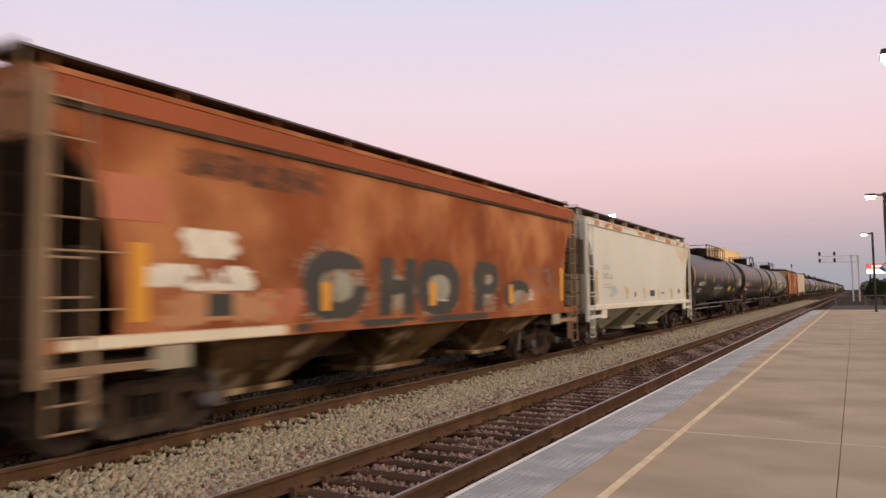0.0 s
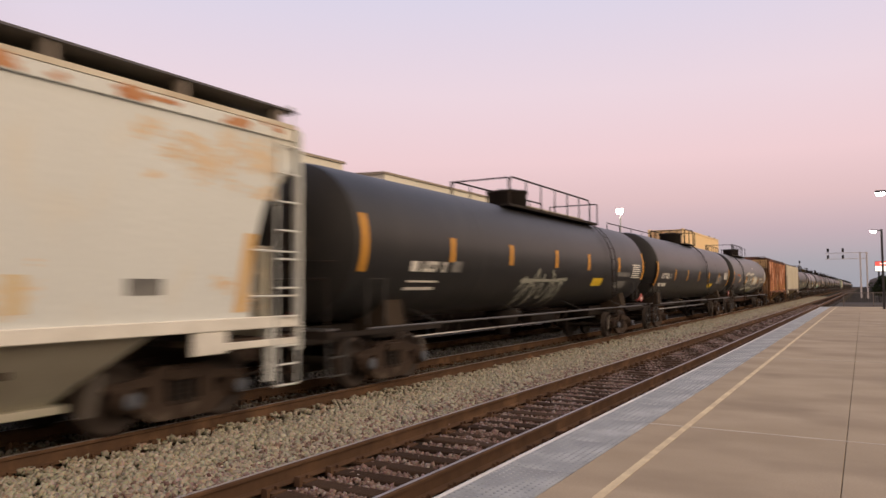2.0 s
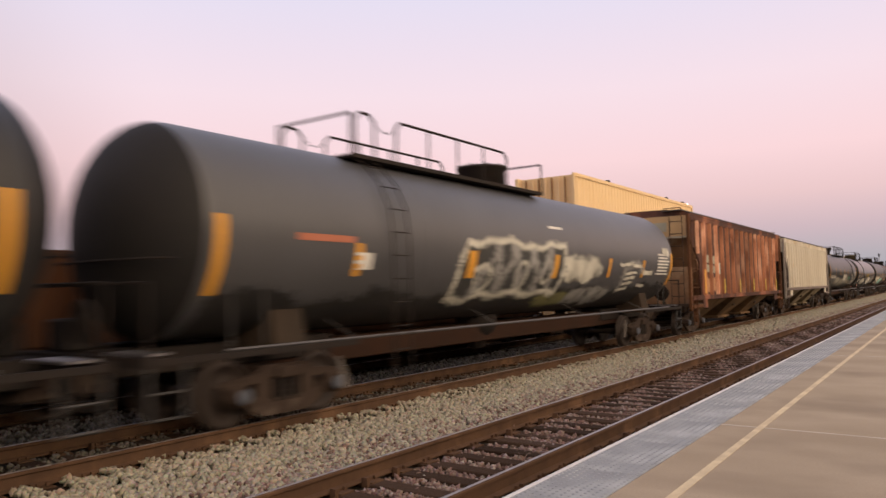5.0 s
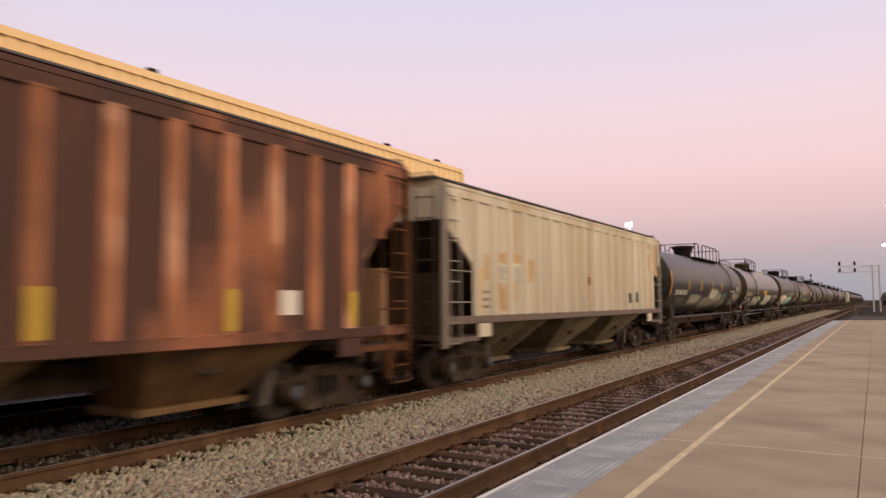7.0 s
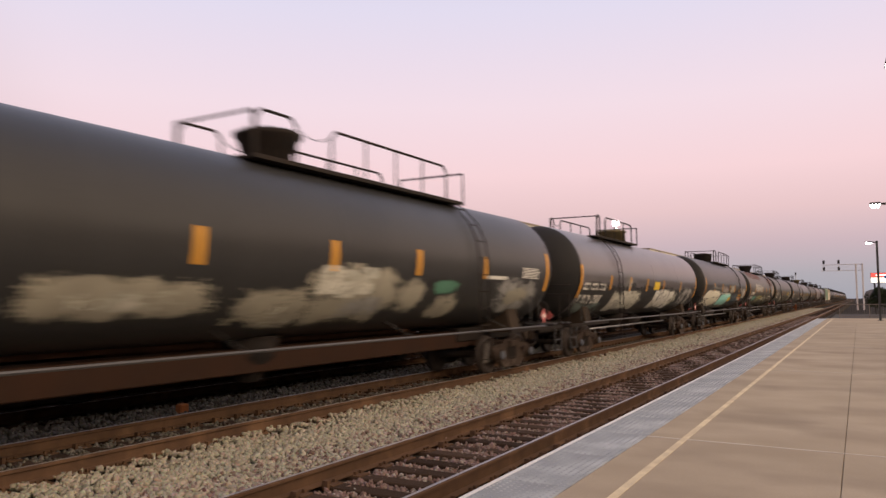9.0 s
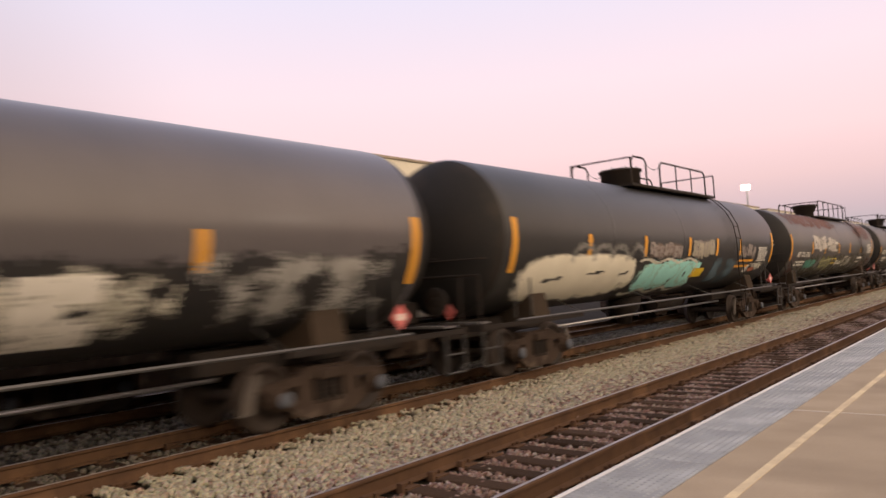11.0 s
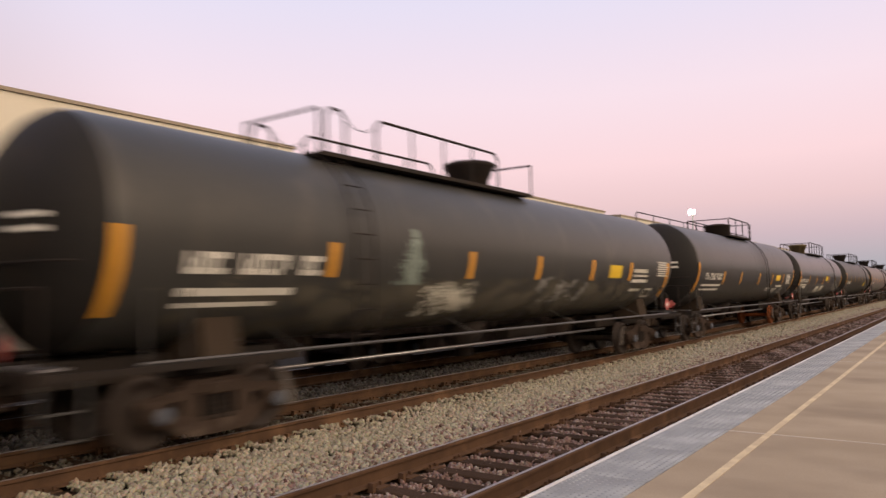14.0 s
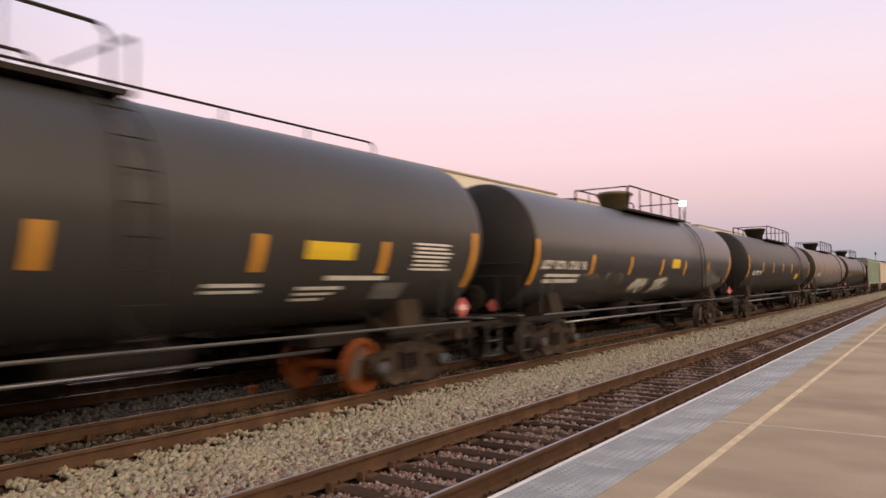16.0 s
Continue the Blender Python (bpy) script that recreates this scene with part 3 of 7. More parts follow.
def platform():
    bm = B()
    box(bm, EDGE + 0.03, 14, -25, PLATFORM_END, -1.2, -0.03)
    p = tagged(part("platform", bm, CONCRETE), "tan concrete station platform with a tactile edge", "platform", kind="structure")
    bm = B()
    box(bm, EDGE, TACTILE_OUT - 0.004, -25, PLATFORM_END, -0.7, 0.0, 0.008)
    part("platform_edge", bm, EDGE_WHITE, p, "white painted concrete edge")
    joints = [7.74 + 8.2 * k for k in range(-3, 7)] + [PLATFORM_END]
    cols = [TACTILE_IN + 0.004, -0.175, 1.65, 3.5, 5.3, 14]
    start = -25
    for y in joints:
        for a, b in zip(cols, cols[1:]):
            bm = B()
            box(bm, a + 0.003, b - 0.003, start + 0.011, y - 0.011, -0.03, 0.0, 0.003)
            part("paving_slab", bm, CONCRETE_SLAB, p)
        # hand-laid sealant, uneven in width, that stands a little proud
        bm = B()
        k, n = cols[0], 120
        lo = [(k + (cols[-1] - k) * i / n, y - 0.020 - 0.012 * noise.noise((i * 0.41, y, 0)) + 0.012 * math.sin(i * 0.19 + y)) for i in range(n + 1)]
        hi = [(k + (cols[-1] - k) * i / n, y + 0.020 + 0.012 * noise.noise((i * 0.37, y, 5)) + 0.012 * math.sin(i * 0.19 + y)) for i in range(n + 1)]
        prism(bm, lo + hi[::-1], -0.03, 0.003, "z")
        part("joint_sealant", bm, SEALANT, p)
        start = y
    bm = B()
    box(bm, -1.647, -1.580, -25, PLATFORM_END, -0.01, 0.0035)
    part("safety_line", bm, LINE, p, "worn pale yellow painted line")
    # tactile tiles with domes
    y, k = -10.21, 0
    bm = B()
    box(bm, TACTILE_OUT + 0.002, TACTILE_IN - 0.002, 0.004, 1.196, -0.03, 0.0, 0.003)
    me = bpy.data.meshes.new("tactile_tile")
    bm.to_mesh(me)
    bm.free()
    me.materials.append(TACTILE)
    while y < PLATFORM_END - 1.1:
        ob = new("tactile_tile", me)
        ob.parent = p
        ob.matrix_basis = pose(0, y, 0)
        y += 1.2
    verts, faces = [], []
    m = 8
    for i in range(int(44 / 0.06)):
        yy = 1.5 + i * 0.06
        for j in range(9):
            xx = TACTILE_OUT + 0.03 + j * (TACTILE_IN - TACTILE_OUT - 0.06) / 8
            o = len(verts)
            for r, z in ((0.0125, 0.0), (0.0095, 0.005)):
                verts += [(xx + r * math.cos(2 * math.pi * q / m), yy + r * math.sin(2 * math.pi * q / m), z) for q in range(m)]
            faces += [(o + q, o + (q + 1) % m, o + m + (q + 1) % m, o + m + q) for q in range(m)] + [tuple(range(o + m, o + 2 * m))]
    tagged(from_arrays("tactile_domes", verts, faces, TACTILE, p), kind="stuff")
    return p


CONCRETE_SLAB = mat("concrete_slab", (0.485, 0.39, 0.275), 0.9, 0, (0.345, 0.272, 0.185), 0.75, 0.65, 70, 0.14, stretch=(0.85, 1.2, 1), per_object=0.04, third=(0.33, 0.262, 0.185), third_scale=0.6, third_at=0.58, third_soft=0.10, contrast=0.17)
BED = ground()
tracks(BED)
ballast(BED)
platform()


# ---- the end of the platform and what stands beyond it ----
def lamp_post(x, y, h=5.0, banner=False):
    e = new("platform_lamp")
    tagged(e, "dark steel platform lamp with a lit head", "lamp post", "platform lamps")
    e.matrix_basis = pose(x, y, 0)
    bm = B()
    box(bm, -0.15, 0.15, -0.15, 0.15, 0, 0.03, 0.005)
    box(bm, -0.065, 0.065, -0.065, 0.065, 0.03, h, 0.01)
    part("pole", bm, POLE, e)
    bm = B()
    box(bm, -0.52, 0.0, -0.035, 0.035, h - 0.12, h - 0.04)
    part("arm", bm, POLE, e)
    bm = B()
    prism(bm, [(-0.62, h - 0.02), (-0.28, h - 0.02), (-0.26, h - 0.1), (-0.64, h - 0.1)], -0.16, 0.16, "y")
    part("lamp_head", bm, POLE, e)
    bm = B()
    prism(bm, [(-0.62, h - 0.1), (-0.28, h - 0.1), (-0.33, h - 0.2), (-0.57, h - 0.2)], -0.15, 0.15, "y")
    part("lamp_glass", bm, LAMP, e, "bright warm white lamp glass")
    if banner:
        bm = B()
        box(bm, 0.09, 0.32, -0.012, 0.012, 2.45, 3.3)
        part("banner", bm, BANNER, e, "dark cloth banner")
        for z in (2.43, 3.32):
            part("banner_rod", tube(B(), (0, 0, z), (0.34, 0, z), 0.012, 6), POLE, e)
    return e


for ly, ban in ((12.5, False), (31.3, True), (52.9, False)):
    lamp_post(1.12, ly, banner=ban)


def arrow_sign():
    """A blue direction sign with a white disc."""
    e = new("direction_sign")
    tagged(e, "blue pointed direction sign with a white disc on a steel post", "sign")
    e.matrix_basis = pose(1.02, 29.5, 0)
    bm = B()
    box(bm, -0.03, 0.03, 0.02, 0.08, 0, 2.45, 0.005)
    part("post", bm, GALV, e)
    bm = B()
    prism(bm, [(-0.26, 2.15), (-0.02, 2.36), (0.5, 2.36), (0.5, 1.95), (-0.02, 1.95)], -0.012, 0.012, "y")
    part("panel", bm, SIGN_BLUE, e)
    bm = B()
    lathe(bm, [(0.09, -0.02), (0.09, -0.014)], 20)
    bmesh.ops.translate(bm, vec=(-0.03, 0, 2.2), verts=bm.verts)
    part("disc", bm, WHITE_PLAIN, e, "white disc")
    bm = B()
    box(bm, -0.12, 0.3, -0.018, -0.013, 2.02, 2.06)
    part("text_bar", bm, WHITE_PLAIN, e, "white bar of writing")


arrow_sign()


def end_fence():
    e = new("end_fence")
    tagged(e, "grey steel railing across the end of the platform", "fence")
    e.matrix_basis = pose(0, PLATFORM_END - 0.3, 0)
    for i in range(9):
        x = -1.2 + i * 1.8
        bm = B()
        box(bm, x - 0.03, x + 0.03, -0.03, 0.03, 0, 1.02)
        part("post", bm, FENCE, e)
    for z in (0.12, 0.97):
        bm = B()
        box(bm, -1.2, 13.2, -0.02, 0.02, z - 0.025, z + 0.025)
        part("fence_rail", bm, FENCE, e)
    bm = B()
    x = -1.1
    while x < 13.1:
        tube(bm, (x, 0, 0.12), (x, 0, 0.97), 0.006, 4)
        x += 0.14
    tagged(part("pickets", bm, FENCE, e), kind="stuff")


end_fence()


def signal_head(e, x, z):
    bm = B()
    box(bm, x - 0.22, x + 0.22, -0.06, 0.0, z - 0.42, z + 0.42, 0.08)
    hd = part("signal_head", bm, STEEL, e, "black signal head")
    for dz in (-0.26, 0, 0.26):
        bm = B()
        lathe(bm, [(0.11, -0.3), (0.11, -0.06)], 12)
        bmesh.ops.translate(bm, vec=(x, 0, z + dz), verts=bm.verts)
        part("hood", bm, LENS_OFF, hd)


def gantry():
    e = new("signal_gantry")
    tagged(e, "galvanised cantilever signal bridge with four black signal heads", "signal bridge")
    y = 178
    e.matrix_basis = pose(0, y, RAIL - 0.8)
    base = -(RAIL - 0.8)
    zt, zb = 8.6 + base, 7.3 + base
    for z in (zt, zb):
        for dy in (-0.5, 0.5):
            bm = B()
            tube(bm, (-6.9, dy, z), (0.9, dy, z), 0.04, 6)
            part("chord", bm, GALV_HAZY, e)
    for i in range(14):
        x = -6.8 + i * 0.59
        bm = B()
        tube(bm, (x, -0.5, zb), (x + 0.29, -0.5, zt), 0.014, 5)
        tube(bm, (x + 0.29, -0.5, zt), (x + 0.58, -0.5, zb), 0.014, 5)
        part("brace", bm, GALV_HAZY, e)
    for x in (-0.3, 0.9):
        bm = B()
        box(bm, x - 0.16, x + 0.16, -0.6, 0.6, 0, zt + 0.1, 0.02)
        part("post", bm, GALV_HAZY, e)
    for x in (-6.35, -3.5):
        signal_head(e, x, 9.2 + base)
        signal_head(e, x, 7.75 + base)


gantry()


def mast_signal():
    e = new("mast_signal")
    tagged(e, "tall thin signal mast with a black head", "signal")
    e.matrix_basis = pose(-16.2, 241, RAIL - 0.8)
    bm = B()
    tube(bm, (0, 0, 0), (0, 0, 10.2), 0.09, 8)
    part("mast", bm, GALV, e)
    signal_head(e, 0, 9.9)


mast_signal()


def yard_light():
    e = new("yard_light")
    tagged(e, "tall floodlight mast with bright white lamps", "floodlight")
    e.matrix_basis = pose(-27.0, 92.5, RAIL - 0.8)
    bm = B()
    tube(bm, (0, 0, 0), (0, 0, 12.6), 0.16, 10, 0.09)
    part("mast", bm, GALV, e)
    for dx in (-0.21, 0.21):
        bm = B()
        box(bm, dx - 0.19, dx + 0.19, -0.3, 0.0, 12.25, 12.75, 0.03)
        part("housing", bm, POLE, e)
        bm = B()
        box(bm, dx - 0.2, dx + 0.2, -0.33, -0.30, 12.2, 12.8)
        part("lamp_glass", bm, LAMP, e, "bright white floodlight glass")


yard_light()


def billboard():
    e = new("roadside_sign")
    tagged(e, "lit roadside sign, red above white, on two posts", "sign")
    e.matrix_basis = pose(0, 130, RAIL - 0.8)
    b = 0.8 - RAIL
    for x in (2.2, 5.6):
        bm = B()
        box(bm, x - 0.12, x + 0.12, 0.1, 0.34, 0, 5.2 + b)
        part("post", bm, POLE, e)
    bm = B()
    box(bm, 1.7, 6.2, -0.12, 0.1, 3.7 + b, 5.25 + b, 0.03)
    part("cabinet", bm, POLE, e)
    bm = B()
    box(bm, 1.75, 6.15, -0.14, -0.125, 4.55 + b, 5.2 + b)
    part("red_panel", bm, SIGN_RED, e)
    bm = B()
    box(bm, 1.75, 6.15, -0.14, -0.125, 3.75 + b, 4.5 + b)
    part("white_panel", bm, SIGN_WHITE, e)
    bm = B()
    box(bm, 2.4, 4.6, -0.155, -0.142, 4.78 + b, 5.0 + b)
    part("text_bar", bm, SIGN_WHITE, e, "white bar of writing")


billboard()


def leaf_clump(verts, faces, c, r, n, g):
    for _ in range(n):
        d = g.normal(size=3)
        d = d / np.linalg.norm(d) * r * g.uniform(0.35, 1.0) ** 0.6
        p = np.array(c) + d * np.array([1, 1, 0.8])
        s = g.uniform(0.10, 0.22)
        u, w = g.normal(size=3), g.normal(size=3)
        u, w = u / np.linalg.norm(u) * s, w / np.linalg.norm(w) * s * 0.6
        i = len(verts)
        verts += [tuple(p - u), tuple(p + w), tuple(p + u), tuple(p - w)]
        faces.append((i, i + 1, i + 2, i + 3))


def tree(x, y, h, seed):
    g = np.random.default_rng(seed)
    e = new("tree")
    tagged(e, "small dark broadleaf tree beside the road", "tree", "trees beyond the platform")
    e.matrix_basis = pose(x, y, RAIL - 0.8)
    bm = B()
    tube(bm, (0, 0, 0), (0, 0, h * 0.45), 0.14, 8, 0.09)
    for k in range(6):
        a = k * 1.05 + g.uniform(0, 0.5)
        tube(bm, (0, 0, h * (0.28 + 0.03 * k)), (math.cos(a) * h * 0.25, math.sin(a) * h * 0.25, h * (0.55 + 0.05 * k)), 0.05, 5, 0.02)
    part("trunk", bm, BARK, e)
    verts, faces = [], []
    for _ in range(16):
        a, q = g.uniform(0, 6.28), g.uniform(0, 1)
        leaf_clump(verts, faces, (math.cos(a) * h * 0.3 * q, math.sin(a) * h * 0.3 * q, h * g.uniform(0.42, 0.9)), h * g.uniform(0.12, 0.2), 90, g)
    from_arrays("crown", verts, faces, LEAF, e)


for k, (tx, ty, th) in enumerate(((2.4, 116, 4.0), (3.6, 122, 4.4), (5.2, 112, 4.2), (7.4, 118, 4.6), (9.8, 110, 4.3), (12.4, 116, 4.8))):
    tree(tx, ty, th, 40 + k)


def far_trees():
    """The low line of trees at the horizon, the haze painted into their colour."""
    g = np.random.default_rng(3)
    verts, faces = [], []
    for _ in range(2600):
        x, y = g.uniform(-1500, 500), g.uniform(900, 1100)
        if abs(x + 5) < 14:
            continue
        r = g.uniform(4, 9)
        i = len(verts)
        verts += [(x - r, y, RAIL - 1), (x + r, y, RAIL - 1), (x + r * 0.7, y, r * 0.9), (x + r * 0.1, y + 1, r * 1.25), (x - r * 0.6, y, r * 0.95)]
        faces.append((i, i + 1, i + 2, i + 3, i + 4))
    tagged(from_arrays("far_treeline", verts, faces, HAZY_LEAF), "low hazy line of distant trees", "trees", kind="stuff")


far_trees()


def crossing():
    bm = B()
    box(bm, -2.4, 60, PLATFORM_END + 4, 96, RAIL - 0.81, RAIL - 0.06, 0.02)
    tagged(part("road", bm, ASPHALT), "worn asphalt road past the end of the platform", "road", kind="structure")
    bm = B()
    prism(bm, [(PLATFORM_END + 0.01, -1.1), (PLATFORM_END + 0.01, -0.02), (PLATFORM_END + 4.0, RAIL - 0.06), (PLATFORM_END + 4.0, -1.1)], -2.4, 14)
    tagged(part("ramp", bm, CONCRETE), "concrete ramp down from the platform", "ramp", kind="structure")


crossing()


def station():
    """The plain station building that closes the platform behind and beside the camera."""
    bm = B()
    box(bm, 12.0, 12.3, -30, 46, -0.02, 4.6, 0.02)
    tagged(part("wall_station", bm, STATION), "plain tan station wall", "wall", kind="structure")
    bm = B()
    box(bm, 11.6, 20.0, -30.5, 46.5, 4.61, 4.9, 0.02)
    tagged(part("roof_station", bm, STATION), "flat station roof", "roof", kind="structure")


station()


def marker():
    e = new("track_marker")
    tagged(e, "small orange marker block between the tracks", "marker")
    e.matrix_basis = pose(-11.1, 9.45, RAIL - RAIL_H)
    bm = B()
    box(bm, -0.08, 0.08, -0.10, 0.10, -0.06, 0.11, 0.02)
    part("block", bm, ORANGE, e)


marker()


# ---- rolling stock: origin at the middle of the car on top of the rails, y along the train, +x towards the platform ----
CARS = []      # (object, place along the train at 0 s)
FAR_CARS = []
WHEEL_R = 0.457


def ring_into(bm, profile, centre, s, n=12):
    rings = []
    for r, a in profile:
        rings.append([bm.verts.new((centre[0] + s * a, centre[1] + r * math.cos(2 * math.pi * i / n), centre[2] + r * math.sin(2 * math.pi * i / n))) for i in range(n)])
    for a, b in zip(rings, rings[1:]):
        for i in range(n):
            bm.faces.new((a[i], a[(i + 1) % n], b[(i + 1) % n], b[i]))
    bm.faces.new(rings[-1])


def frame_mesh(s):
    """A cast side frame with its two windows and journal boxes."""
    bm = B()
    x0, x1 = s * 0.97 - 0.055, s * 0.97 + 0.055
    prism(bm, [(-1.14, 0.60), (-1.02, 0.67), (-0.58, 0.71), (-0.40, 0.82), (0.40, 0.82), (0.58, 0.71), (1.02, 0.67), (1.14, 0.60), (1.10, 0.55), (0.55, 0.59), (0.36, 0.66), (-0.36, 0.66), (-0.55, 0.59), (-1.10, 0.55)], x0, x1)
    prism(bm, [(-1.06, 0.58), (-0.84, 0.58), (-0.60, 0.40), (-0.36, 0.35), (0.36, 0.35), (0.60, 0.40), (0.84, 0.58), (1.06, 0.58), (1.02, 0.36), (0.74, 0.31), (0.56, 0.17), (0.40, 0.12), (-0.40, 0.12), (-0.56, 0.17), (-0.74, 0.31), (-1.02, 0.36)], x0 - 0.004, x1 + 0.004)
    for k in (-0.42, 0.42):
        box(bm, x0 + 0.002, x1 - 0.002, k - 0.13, k + 0.13, 0.2, 0.76)
    prism(bm, [(-0.30, 0.34), (0.30, 0.34), (0.30, 0.68), (-0.30, 0.68)], x0 - 0.03 * s, x0 - 0.03 * s + 0.02)
    for k in (-0.89, 0.89):
        ring_into(bm, [(0.17, 0.0), (0.17, 0.10), (0.13, 0.12), (0.12, 0.19), (0.06, 0.21)], (s * 0.97, k, WHEEL_R), s)
    return bm


def wheel_profile():
    half = [(0.05, 1.05), (0.08, 1.0), (0.08, 0.80), (0.14, 0.79), (0.15, 0.745), (0.36, 0.76), (0.385, 0.795), (0.450, 0.795), (WHEEL_R, 0.78), (0.463, 0.70), (0.485, 0.685), (0.485, 0.66), (0.40, 0.655), (0.37, 0.70), (0.15, 0.68), (0.085, 0.60)]
    return [(r, -a) for r, a in half] + [(r, a) for r, a in half[::-1]]


def shared(name, bm, material):
    me = bpy.data.meshes.new(name)
    bm.to_mesh(me)
    bm.free()
    me.materials.append(material)
    return me


def spring_mesh():
    return lathe(B(), [(0.03, 0.295)] + [(0.068 if j % 2 else 0.048, 0.30 + j * 0.034) for j in range(11)] + [(0.03, 0.645)], 8, "z")


def bolster_mesh():
    bm = B()
    box(bm, -1.10, 1.10, -0.21, 0.21, 0.62, 0.78, 0.02)
    box(bm, -0.3, 0.3, -0.3, 0.3, 0.76, 0.86, 0.02)
    return bm


def shoe_mesh():
    bm = B()
    for s in (-1, 1):
        box(bm, -0.85, 0.85, s * 0.40 - 0.05, s * 0.40 + 0.05, 0.36, 0.46, 0.01)
    return bm


def lever_mesh():
    """The pale slanted brake lever on the inner end of a truck."""
    return prism(B(), [(-1.42, 0.30), (-1.26, 0.30), (-1.12, 0.80), (-1.20, 0.82), (-1.34, 0.55)], 0.90, 0.94)


def ring_cap():
    bm = B()
    ring_into(bm, [(0.105, 0.0), (0.105, 0.03), (0.085, 0.045), (0.05, 0.05)], (1.175, 0, WHEEL_R), 1)
    return bm


TRUCK_MESH = {"near": shared("side_frame", frame_mesh(1), GRIME), "far": shared("side_frame", frame_mesh(-1), GRIME),
              "spring": shared("spring", spring_mesh(), STEEL), "bolster": shared("truck", bolster_mesh(), GRIME), "beam": shared("brake_beam", shoe_mesh(), STEEL), "cap": shared("bearing_cap", ring_cap(), BEARING), "lever": shared("brake_lever", lever_mesh(), LEVER)}
WHEEL_MESH = {"dark": shared("wheelset", lathe(B(), wheel_profile(), 28, "x"), WHEEL), "red": shared("wheelset", lathe(B(), wheel_profile(), 28, "x"), WHEEL_RED)}


def truck(car, y, wheel="dark", red=False):
    """A three-piece truck with two wheelsets, 1.78 m apart."""
    t = new("truck", TRUCK_MESH["bolster"])
    t.parent = car
    t.matrix_basis = pose(0, y, 0)
    for name, me in (("side_frame", "near"), ("side_frame", "far"), ("brake_beam", "beam")):
        new(name, TRUCK_MESH[me]).parent = t
    lever = new("brake_lever", TRUCK_MESH["lever"])
    lever.parent = t
    if y < 0:
        lever.matrix_basis = pose(0, 0, 0, 0, 0, 180) @ pose(-1.86, 0, 0)
    for x in (-1.0, 1.0):
        for k in (-0.16, 0, 0.16):
            c = new("spring", TRUCK_MESH["spring"])
            c.parent = t
            c.matrix_basis = pose(x, k, 0)
    for k in (-0.89, 0.89):
        c = new("bearing_cap", TRUCK_MESH["cap"])
        c.parent = t
        c.matrix_basis = pose(0, k, 0)
        w = new("wheelset", WHEEL_MESH["red" if red and k * y < 0 else wheel])
        w.parent = t
        w.matrix_basis = pose(0, k, WHEEL_R)
    return t


def coupler(car, y, s, material=GRIME, reach=0.9):
    bm = B()
    box(bm, -0.16, 0.16, min(y, y + s * reach), max(y, y + s * reach), 0.62, 0.92, 0.02)
    part("draft_sill", bm, material, car)
    bm = B()
    e = y + s * (reach - 0.1)
    box(bm, -0.08, 0.08, min(e, e + s * 0.5), max(e, e + s * 0.5), 0.66, 0.86, 0.02)
    box(bm, -0.15, 0.17, min(e + s * 0.35, e + s * 0.62), max(e + s * 0.35, e + s * 0.62), 0.60, 0.94, 0.05)
    part("coupler", bm, material, car)
    bm = B()
    path_tube(bm, [(0.3, e, 0.75), (0.34, e + s * 0.25, 0.5), (0.2, e + s * 0.55, 0.42), (0.08, e + s * 0.7, 0.55)], 0.025, 6)
    part("air_hose", bm, STEEL, car)


def ladder(car, x, y, z0, z1, width=0.42, along="y", material=GREY_POST, name="ladder"):
    bm = B()
    d = (0, width / 2) if along == "y" else (width / 2, 0)
    for s in (-1, 1):
        box(bm, x + s * d[0] - 0.012, x + s * d[0] + 0.012, y + s * d[1] - 0.012, y + s * d[1] + 0.012, z0, z1)
    k = int((z1 - z0) / 0.42)
    for i in range(k + 1):
        z = z0 + 0.04 + i * (z1 - z0 - 0.2) / max(k, 1)
        tube(bm, (x - d[0], y - d[1], z), (x + d[0], y + d[1], z), 0.016, 5)
    return part(name, bm, material, car)


def car_empty(name, label, category, s, far=False):
    e = new(name)
    tagged(e, label, category, "freight cars of the far train" if far else "freight cars of the passing train")
    e.matrix_basis = pose(X2 if far else X1, s, RAIL)
    (FAR_CARS if far else CARS).append((e, s))
    return e


# ---- paint on the cars' sides: thin skins that follow the surface ----
def tank_side(r, zc, lift=0.010):
    def surf(y, z):
        q = max(-0.999, min(0.999, (z - zc) / r))
        return ((r + lift) * math.sqrt(1 - q * q), y, zc + (r + lift) * q)
    return surf


def flat_side(x):
    return lambda y, z: (x, y, z)


def patch(bm, surf, y0, y1, z0, z1, slant=0.0, step=0.12):
    k = max(1, int((z1 - z0) / step))
    m = max(1, int((y1 - y0) / 1.0))
    rows = [[bm.verts.new(surf(y0 + (y1 - y0) * j / m + slant * i / k, z0 + (z1 - z0) * i / k)) for j in range(m + 1)] for i in range(k + 1)]
    for a, b in zip(rows, rows[1:]):
        for j in range(m):
            bm.faces.new((a[j], a[j + 1], b[j + 1], b[j]))


